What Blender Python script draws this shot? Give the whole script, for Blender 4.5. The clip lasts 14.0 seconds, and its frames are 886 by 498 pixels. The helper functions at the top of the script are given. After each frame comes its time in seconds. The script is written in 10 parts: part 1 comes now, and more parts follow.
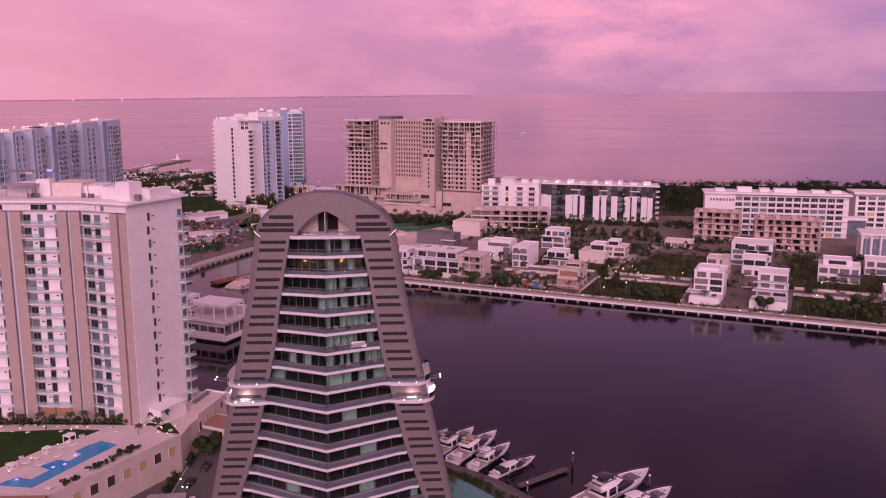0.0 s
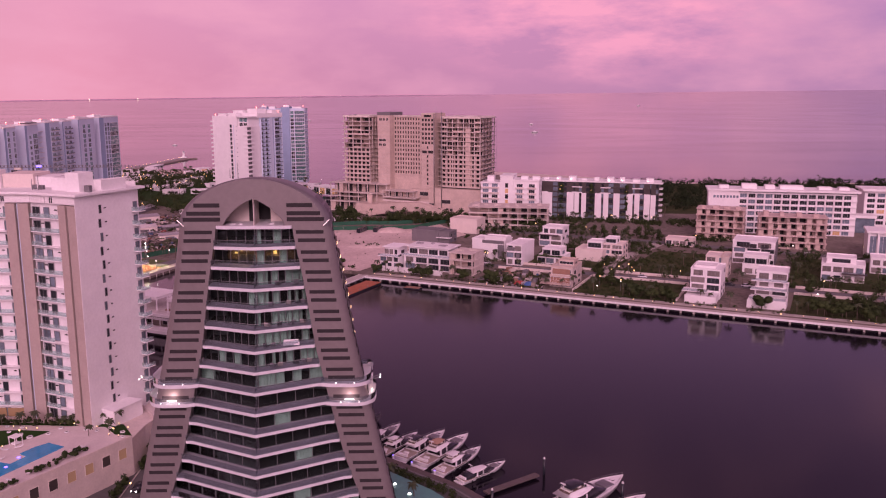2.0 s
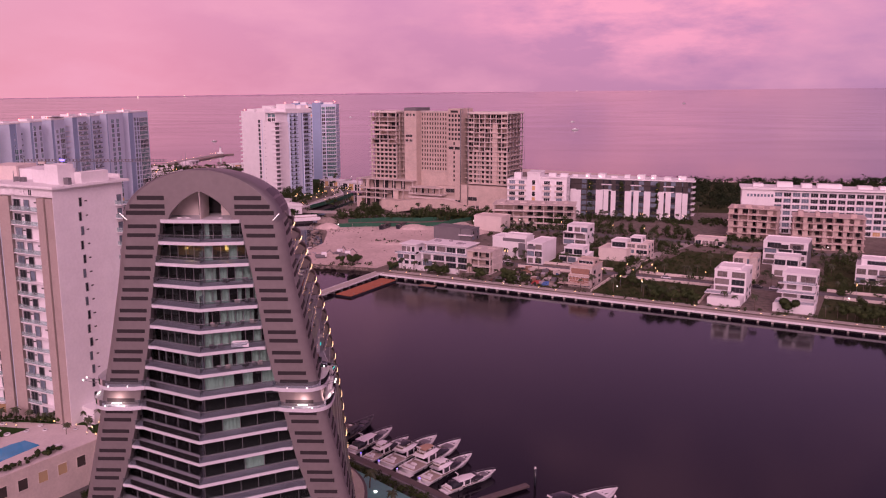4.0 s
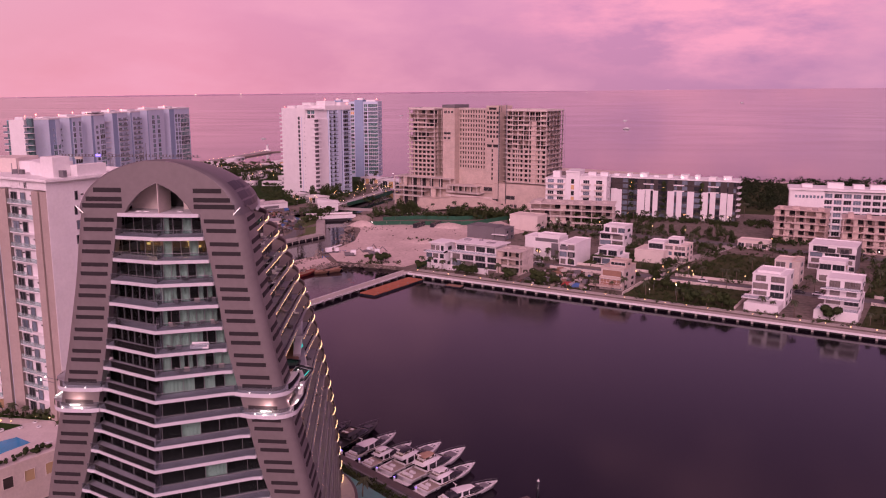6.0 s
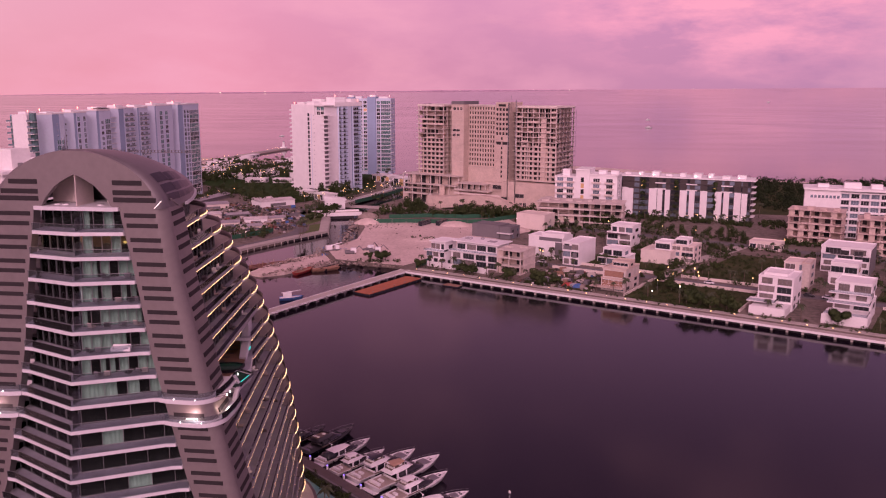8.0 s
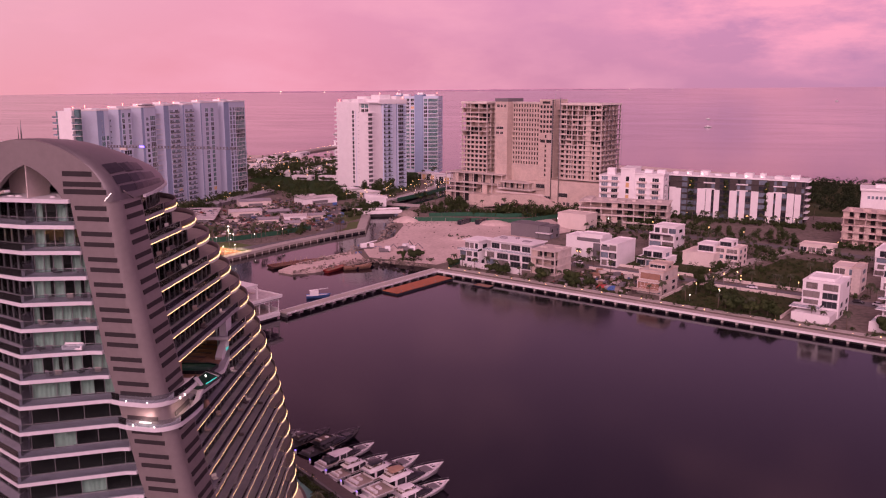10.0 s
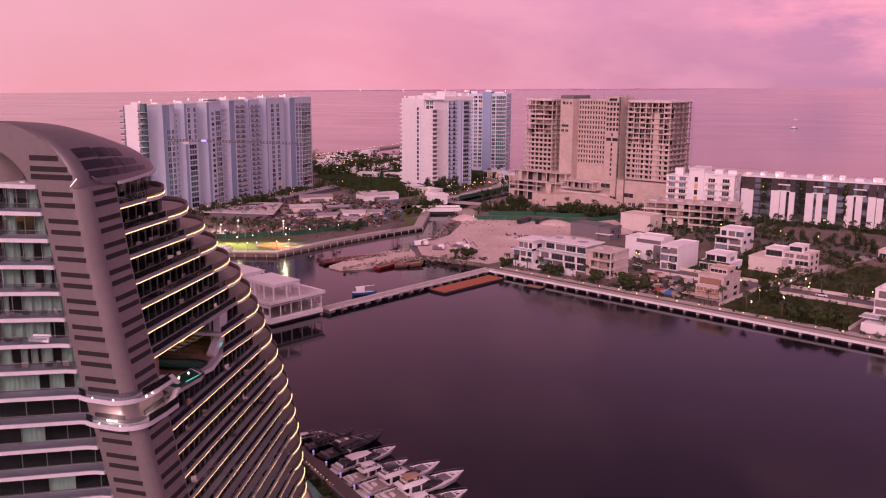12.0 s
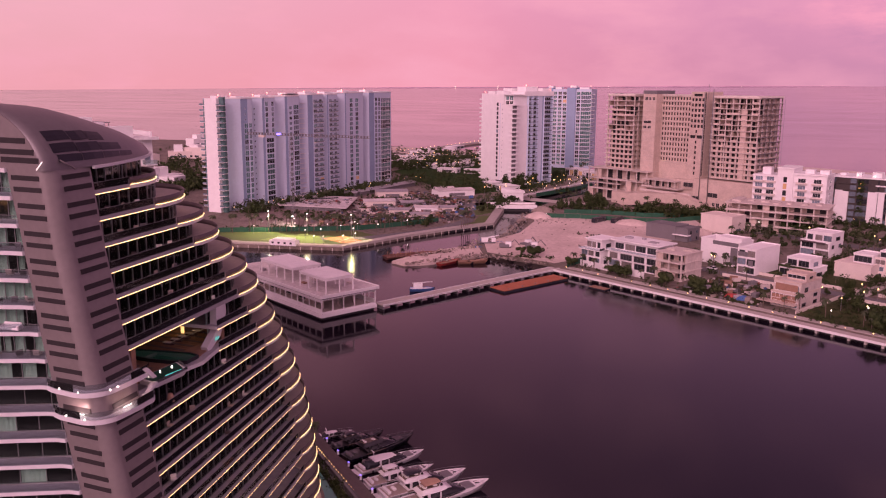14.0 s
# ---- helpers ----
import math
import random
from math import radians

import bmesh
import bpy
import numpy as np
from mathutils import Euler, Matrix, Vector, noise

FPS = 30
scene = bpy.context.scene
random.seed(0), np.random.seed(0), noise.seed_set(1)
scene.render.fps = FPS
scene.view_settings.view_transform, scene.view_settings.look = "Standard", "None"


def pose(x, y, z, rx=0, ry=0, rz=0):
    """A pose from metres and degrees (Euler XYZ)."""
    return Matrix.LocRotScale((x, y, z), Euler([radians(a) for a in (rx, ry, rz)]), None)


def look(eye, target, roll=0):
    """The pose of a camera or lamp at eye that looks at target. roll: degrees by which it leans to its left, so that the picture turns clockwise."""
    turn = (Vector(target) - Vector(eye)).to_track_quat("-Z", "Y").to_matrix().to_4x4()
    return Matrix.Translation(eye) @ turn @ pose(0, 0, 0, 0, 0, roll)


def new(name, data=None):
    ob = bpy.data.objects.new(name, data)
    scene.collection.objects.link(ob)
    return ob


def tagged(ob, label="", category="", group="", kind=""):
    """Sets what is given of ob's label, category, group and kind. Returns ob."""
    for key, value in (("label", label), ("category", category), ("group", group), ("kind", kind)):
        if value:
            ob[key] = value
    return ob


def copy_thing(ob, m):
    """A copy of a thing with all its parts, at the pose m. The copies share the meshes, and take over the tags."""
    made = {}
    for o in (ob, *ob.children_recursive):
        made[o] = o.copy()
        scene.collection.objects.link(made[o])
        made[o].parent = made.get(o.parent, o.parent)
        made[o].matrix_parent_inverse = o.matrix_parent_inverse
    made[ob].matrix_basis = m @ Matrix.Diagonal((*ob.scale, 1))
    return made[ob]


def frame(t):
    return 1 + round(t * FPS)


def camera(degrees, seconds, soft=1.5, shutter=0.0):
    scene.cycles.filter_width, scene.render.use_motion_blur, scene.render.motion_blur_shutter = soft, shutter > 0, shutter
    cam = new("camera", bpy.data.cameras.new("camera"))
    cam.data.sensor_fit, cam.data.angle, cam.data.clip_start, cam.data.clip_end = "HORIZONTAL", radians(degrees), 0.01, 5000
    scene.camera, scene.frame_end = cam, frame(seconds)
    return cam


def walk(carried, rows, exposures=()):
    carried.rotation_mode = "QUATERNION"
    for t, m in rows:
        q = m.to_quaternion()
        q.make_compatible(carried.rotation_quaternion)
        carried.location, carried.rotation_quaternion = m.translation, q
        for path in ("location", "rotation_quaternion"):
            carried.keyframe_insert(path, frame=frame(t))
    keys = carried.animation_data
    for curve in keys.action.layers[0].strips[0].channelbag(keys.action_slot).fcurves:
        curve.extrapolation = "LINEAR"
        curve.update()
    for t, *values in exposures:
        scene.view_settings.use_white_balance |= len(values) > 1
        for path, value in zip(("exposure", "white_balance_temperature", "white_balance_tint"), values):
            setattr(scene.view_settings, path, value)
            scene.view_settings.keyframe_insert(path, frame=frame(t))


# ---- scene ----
cam = camera(55.1, 14.0, soft=1.15)
PATH = [
    (0, (-0.654, 1.109, 95.437), (-0.568, 3.073, 95.071), -0.0),
    (0.5, (2.267, 3.603, 94.509), (2.351, 5.568, 94.145), -0.0),
    (1, (5.358, 6.018, 93.602), (5.441, 7.983, 93.237), -0.1),
    (1.5, (8.687, 8.343, 92.746), (8.757, 10.308, 92.381), -0.1),
    (2, (12.261, 10.655, 92.14), (12.309, 12.62, 91.774), -0.1),
    (2.5, (15.844, 12.887, 91.808), (15.869, 14.853, 91.44), -0.1),
    (3, (19.215, 15.118, 91.345), (19.221, 17.084, 90.976), -0.1),
    (5.5, (33.763, 27.183, 89.096), (33.605, 29.141, 88.722), 0.0),
    (6, (36.532, 29.565, 88.644), (36.353, 31.521, 88.271), -0.0),
    (6.5, (39.266, 31.948, 88.19), (39.073, 33.903, 87.817), 0.0),
    (7, (41.925, 34.476, 87.782), (41.72, 36.43, 87.408), 0.0),
    (7.5, (44.567, 37.001, 87.379), (44.349, 38.953, 87.004), 0.1),
    (10, (57.777, 49.073, 85.338), (57.406, 51.002, 84.96), 0.1),
    (10.5, (60.168, 51.675, 84.987), (59.748, 53.594, 84.609), 0.2),
    (11, (62.442, 54.411, 84.615), (61.981, 56.32, 84.235), 0.3),
    (11.5, (64.66, 57.299, 83.959), (64.16, 59.198, 83.58), 0.2),
    (12, (66.941, 60.284, 83.275), (66.394, 62.17, 82.895), 0.3),
    (12.5, (69.339, 63.316, 82.632), (68.74, 65.185, 82.25), 0.3),
    (13, (71.84, 66.283, 82.218), (71.188, 68.135, 81.834), 0.4),
    (13.5, (74.407, 69.32, 81.839), (73.706, 71.153, 81.454), 0.4),
    (14, (76.956, 72.441, 81.463), (76.202, 74.253, 81.076), 0.4),
]
walk(cam, [(t, look(eye, aim, lean)) for t, eye, aim, lean in PATH], [(0, -0.04, 6250, 11), (7, 0.0, 6500, 11), (14, 0.03, 6750, 11)])

# ---- light ----
world = bpy.data.worlds.new("dusk")
scene.world = world
world.use_nodes = True
wn, wl = world.node_tree.nodes, world.node_tree.links
wn.clear()
w_out, w_bg, w_tc = wn.new("ShaderNodeOutputWorld"), wn.new("ShaderNodeBackground"), wn.new("ShaderNodeTexCoord")
w_sep = wn.new("ShaderNodeSeparateXYZ")
wl.new(w_tc.outputs["Generated"], w_sep.inputs[0])


def w_ramp(fac, stops):
    r = wn.new("ShaderNodeValToRGB")
    r.color_ramp.interpolation = "B_SPLINE"
    while len(r.color_ramp.elements) < len(stops):
        r.color_ramp.elements.new(0.5)
    for e, (p, c) in zip(r.color_ramp.elements, stops):
        e.position, e.color = p, (*c, 1)
    wl.new(fac, r.inputs[0])
    return r.outputs[0]


def w_mix(kind, fac, a, b):
    m = wn.new("ShaderNodeMix")
    m.data_type, m.blend_type = "RGBA", kind
    for socket, v in ((m.inputs[0], fac), (m.inputs[6], a), (m.inputs[7], b)):
        if isinstance(v, (int, float)):
            socket.default_value = v
        elif isinstance(v, tuple):
            socket.default_value = (*v, 1)
        else:
            wl.new(v, socket)
    return m.outputs[2]


# azimuth: 0 far to the right of the sea, 1 towards the afterglow on the left
w_dot = wn.new("ShaderNodeVectorMath")
w_dot.operation = "DOT_PRODUCT"
wl.new(w_tc.outputs["Generated"], w_dot.inputs[0])
w_dot.inputs[1].default_value = (-0.94, 0.34, 0.0)
w_az = wn.new("ShaderNodeMapRange")
wl.new(w_dot.outputs["Value"], w_az.inputs[0])
w_az.inputs[1].default_value, w_az.inputs[2].default_value = -0.25, 0.95
low = w_ramp(w_az.outputs[0], [(0.0, (0.52, 0.27, 0.50)), (0.35, (0.66, 0.29, 0.50)), (0.72, (0.82, 0.335, 0.49)), (1.0, (1.62, 0.46, 0.55))])
high = w_ramp(w_az.outputs[0], [(0.0, (0.56, 0.29, 0.58)), (0.4, (0.82, 0.34, 0.62)), (0.75, (0.92, 0.395, 0.61)), (1.0, (1.40, 0.57, 0.68))])
up = wn.new("ShaderNodeMapRange")
wl.new(w_sep.outputs["Z"], up.inputs[0])
up.inputs[1].default_value, up.inputs[2].default_value = 0.0, 0.13
sky = w_mix("MIX", up.outputs[0], low, high)
# dusk blue-violet above the pink belt
belt_top = wn.new("ShaderNodeMapRange")
wl.new(w_sep.outputs["Z"], belt_top.inputs[0])
belt_top.inputs[1].default_value, belt_top.inputs[2].default_value, belt_top.inputs[4].default_value = 0.10, 0.26, 0.45
dusk = w_ramp(w_az.outputs[0], [(0.0, (0.42, 0.25, 0.55)), (0.45, (0.46, 0.25, 0.50)), (0.75, (0.55, 0.25, 0.46)), (1.0, (1.45, 0.32, 0.42))])
sky = w_mix("MIX", belt_top.outputs[0], sky, dusk)
top = wn.new("ShaderNodeMapRange")
wl.new(w_sep.outputs["Z"], top.inputs[0])
top.inputs[1].default_value, top.inputs[2].default_value = 0.22, 0.56
zenith = w_ramp(w_az.outputs[0], [(0.0, (0.20, 0.085, 0.16)), (0.25, (0.145, 0.068, 0.135)), (0.55, (0.062, 0.042, 0.100)), (0.8, (0.092, 0.040, 0.080)), (1.0, (0.20, 0.040, 0.075))])
sky = w_mix("MIX", top.outputs[0], sky, zenith)
# soft cloud banks
w_map = wn.new("ShaderNodeMapping")
w_map.inputs["Scale"].default_value = (3.0, 3.0, 8.0)
wl.new(w_tc.outputs["Generated"], w_map.inputs[0])
w_noise = wn.new("ShaderNodeTexNoise")
w_noise.inputs["Scale"].default_value, w_noise.inputs["Detail"].default_value, w_noise.inputs["Roughness"].default_value = 1.3, 7.0, 0.55
wl.new(w_map.outputs[0], w_noise.inputs["Vector"])
cloud = wn.new("ShaderNodeMapRange")
wl.new(w_noise.outputs["Fac"], cloud.inputs[0])
cloud.inputs[1].default_value, cloud.inputs[2].default_value, cloud.inputs[4].default_value = 0.47, 0.70, 0.7
sky = w_mix("MIX", cloud.outputs[0], sky, (1.10, 0.48, 0.66))
# small torn clouds
w_map2 = wn.new("ShaderNodeMapping")
w_map2.inputs["Scale"].default_value, w_map2.inputs["Location"].default_value = (5.0, 5.0, 16.0), (1.7, 0.4, 0.3)
wl.new(w_tc.outputs["Generated"], w_map2.inputs[0])
w_puff = wn.new("ShaderNodeTexNoise")
w_puff.inputs["Scale"].default_value, w_puff.inputs["Detail"].default_value, w_puff.inputs["Roughness"].default_value = 1.6, 9.0, 0.62
wl.new(w_map2.outputs[0], w_puff.inputs["Vector"])
puff = wn.new("ShaderNodeMapRange")
wl.new(w_puff.outputs["Fac"], puff.inputs[0])
puff.inputs[1].default_value, puff.inputs[2].default_value, puff.inputs[4].default_value = 0.54, 0.74, 0.18
sky = w_mix("MIX", puff.outputs[0], sky, (1.25, 0.55, 0.66))
# one lit cloud bank over the open sea
w_squash = wn.new("ShaderNodeMapping")
w_squash.inputs["Scale"].default_value = (1.0, 1.0, 2.2)
wl.new(w_tc.outputs["Generated"], w_squash.inputs[0])
w_unit = wn.new("ShaderNodeVectorMath")
w_unit.operation = "NORMALIZE"
wl.new(w_squash.outputs[0], w_unit.inputs[0])
w_bank = wn.new("ShaderNodeVectorMath")
w_bank.operation = "DOT_PRODUCT"
wl.new(w_unit.outputs[0], w_bank.inputs[0])
w_bank.inputs[1].default_value = Vector((0.19, 0.95, 0.24)).normalized()
bank = wn.new("ShaderNodeMapRange")
bank.interpolation_type = "SMOOTHSTEP"
wl.new(w_bank.outputs["Value"], bank.inputs[0])
bank.inputs[1].default_value, bank.inputs[2].default_value = 0.965, 0.998
tear = wn.new("ShaderNodeMapRange")
wl.new(w_puff.outputs["Fac"], tear.inputs[0])
tear.inputs[1].default_value, tear.inputs[2].default_value = 0.38, 0.60
bank_f = wn.new("ShaderNodeMath")
bank_f.operation = "MULTIPLY"
wl.new(bank.outputs[0], bank_f.inputs[0])
wl.new(tear.outputs[0], bank_f.inputs[1])
sky = w_mix("MIX", bank_f.outputs[0], sky, (1.18, 0.46, 0.66))
# afterglow behind the camera
w_back = wn.new("ShaderNodeVectorMath")
w_back.operation = "DOT_PRODUCT"
wl.new(w_tc.outputs["Generated"], w_back.inputs[0])
w_back.inputs[1].default_value = (0.22, -0.97, 0.1)
glow = wn.new("ShaderNodeMapRange")
wl.new(w_back.outputs["Value"], glow.inputs[0])
glow.inputs[1].default_value, glow.inputs[2].default_value = -0.2, 1.0
sky = w_mix("MIX", glow.outputs[0], sky, (1.35, 0.74, 1.0))
wl.new(sky, w_bg.inputs[0])
w_bg.inputs[1].default_value = 0.85
wl.new(w_bg.outputs[0], w_out.inputs[0])

sun_data = bpy.data.lights.new("sun", "SUN")
sun_data.energy, sun_data.angle, sun_data.color = 2.0, radians(30), (1.0, 0.595, 0.70)
sun = new("sun", sun_data)
sun.matrix_world = look((0, 0, 0), (0.06, 0.90, -0.44))

# ---- materials ----


def mat(name, col, rough=0.7, var=0.12, scale=0.6, bump=0.0, metal=0.0, emit=0.0, island=False, fine=6.0, second=None, spec=0.5):
    """A surface with variation at two scales, in metres."""
    m = bpy.data.materials.new(name)
    m.use_nodes = True
    nt = m.node_tree
    b = nt.nodes["Principled BSDF"]
    b.inputs["Roughness"].default_value, b.inputs["Metallic"].default_value = rough, metal
    b.inputs["Specular IOR Level"].default_value = spec
    geo = nt.nodes.new("ShaderNodeNewGeometry")
    outs = []
    for sc, det in ((scale, 4.0), (scale * fine, 3.0)):
        n = nt.nodes.new("ShaderNodeTexNoise")
        n.inputs["Scale"].default_value, n.inputs["Detail"].default_value = sc, det
        nt.links.new(geo.outputs["Position"], n.inputs["Vector"])
        outs.append(n.outputs["Fac"])
    add = nt.nodes.new("ShaderNodeMath")
    add.operation = "ADD"
    nt.links.new(outs[0], add.inputs[0]), nt.links.new(outs[1], add.inputs[1])
    src = add.outputs[0]
    lo, hi = 0.6, 1.4
    if island:
        info = nt.nodes.new("ShaderNodeObjectInfo")
        a2 = nt.nodes.new("ShaderNodeMath")
        a2.operation = "MULTIPLY_ADD"
        nt.links.new(info.outputs["Random"], a2.inputs[0])
        a2.inputs[1].default_value = 0.5
        nt.links.new(src, a2.inputs[2])
        src, lo, hi = a2.outputs[0], 0.75, 1.75
    ramp = nt.nodes.new("ShaderNodeMapRange")
    nt.links.new(src, ramp.inputs[0])
    ramp.inputs[1].default_value, ramp.inputs[2].default_value = lo, hi
    mix = nt.nodes.new("ShaderNodeMix")
    mix.data_type = "RGBA"
    nt.links.new(ramp.outputs[0], mix.inputs[0])
    c2 = second or tuple(min(1, c * (1 + var)) for c in col)
    c1 = col if second else tuple(c * (1 - var) for c in col)
    mix.inputs[6].default_value, mix.inputs[7].default_value = (*c1, 1), (*c2, 1)
    nt.links.new(mix.outputs[2], b.inputs["Base Color"])
    if bump:
        bp = nt.nodes.new("ShaderNodeBump")
        bp.inputs["Strength"].default_value, bp.inputs["Distance"].default_value = min(1, bump * 4), bump
        nt.links.new(outs[1], bp.inputs["Height"])
        nt.links.new(bp.outputs[0], b.inputs["Normal"])
    if emit:
        b.inputs["Emission Color"].default_value, b.inputs["Emission Strength"].default_value = (*col, 1), emit
    return m


def glass_mat(name, tint, clear=0.5, rough=0.03, body=0.1, ior=1.6):
    """A pane: mirror gloss by Fresnel over a tinted see-through body."""
    m = bpy.data.materials.new(name)
    m.use_nodes = True
    nt = m.node_tree
    nt.nodes.clear()
    out, fr = nt.nodes.new("ShaderNodeOutputMaterial"), nt.nodes.new("ShaderNodeFresnel")
    gl, tr, df = nt.nodes.new("ShaderNodeBsdfGlossy"), nt.nodes.new("ShaderNodeBsdfTransparent"), nt.nodes.new("ShaderNodeBsdfDiffuse")
    gl.inputs["Roughness"].default_value = rough
    gl.inputs["Color"].default_value = (0.9, 0.9, 0.9, 1)
    tr.inputs["Color"].default_value, df.inputs["Color"].default_value = (*tint, 1), (*[c * body for c in tint], 1)
    fr.inputs["IOR"].default_value = ior
    a, b = nt.nodes.new("ShaderNodeMixShader"), nt.nodes.new("ShaderNodeMixShader")
    a.inputs[0].default_value = clear
    nt.links.new(df.outputs[0], a.inputs[1]), nt.links.new(tr.outputs[0], a.inputs[2])
    nt.links.new(fr.outputs[0], b.inputs[0]), nt.links.new(a.outputs[0], b.inputs[1]), nt.links.new(gl.outputs[0], b.inputs[2])
    nt.links.new(b.outputs[0], out.inputs[0])
    return m


def lamp_mat(name, col, power):
    m = bpy.data.materials.new(name)
    m.use_nodes = True
    b = m.node_tree.nodes["Principled BSDF"]
    b.inputs["Base Color"].default_value = (*col, 1)
    b.inputs["Emission Color"].default_value, b.inputs["Emission Strength"].default_value = (*col, 1), power
    return m


def water_mat():
    m = bpy.data.materials.new("sea_water")
    m.use_nodes = True
    nt = m.node_tree
    b = nt.nodes["Principled BSDF"]
    b.inputs["Base Color"].default_value = (0.008, 0.006, 0.011, 1)
    b.inputs["Roughness"].default_value, b.inputs["IOR"].default_value = 0.12, 1.33
    geo = nt.nodes.new("ShaderNodeNewGeometry")
    prev = None
    for sc, st, dist in ((0.5, 0.07, 0.2), (0.06, 0.012, 0.5)):
        n = nt.nodes.new("ShaderNodeTexNoise")
        n.inputs["Scale"].default_value, n.inputs["Detail"].default_value = sc, 4.0
        nt.links.new(geo.outputs["Position"], n.inputs["Vector"])
        bp = nt.nodes.new("ShaderNodeBump")
        bp.inputs["Strength"].default_value, bp.inputs["Distance"].default_value = st, dist
        nt.links.new(n.outputs["Fac"], bp.inputs["Height"])
        if prev:
            nt.links.new(prev.outputs[0], bp.inputs["Normal"])
        prev = bp
    nt.links.new(prev.outputs[0], b.inputs["Normal"])
    # calm streaks on the open sea
    st = nt.nodes.new("ShaderNodeTexNoise")
    mp = nt.nodes.new("ShaderNodeMapping")
    mp.inputs["Scale"].default_value = (0.0016, 0.0042, 1)
    mp.inputs["Rotation"].default_value = (0, 0, radians(-24))
    nt.links.new(geo.outputs["Position"], mp.inputs[0])
    nt.links.new(mp.outputs[0], st.inputs["Vector"])
    st.inputs["Scale"].default_value, st.inputs["Detail"].default_value, st.inputs["Distortion"].default_value = 1.0, 5.0, 1.6
    mr = nt.nodes.new("ShaderNodeMapRange")
    nt.links.new(st.outputs["Fac"], mr.inputs[0])
    mr.inputs[1].default_value, mr.inputs[2].default_value = 0.35, 0.65
    mr.inputs[3].default_value, mr.inputs[4].default_value = 0.07, 0.13
    nt.links.new(mr.outputs[0], b.inputs["Roughness"])
    return m


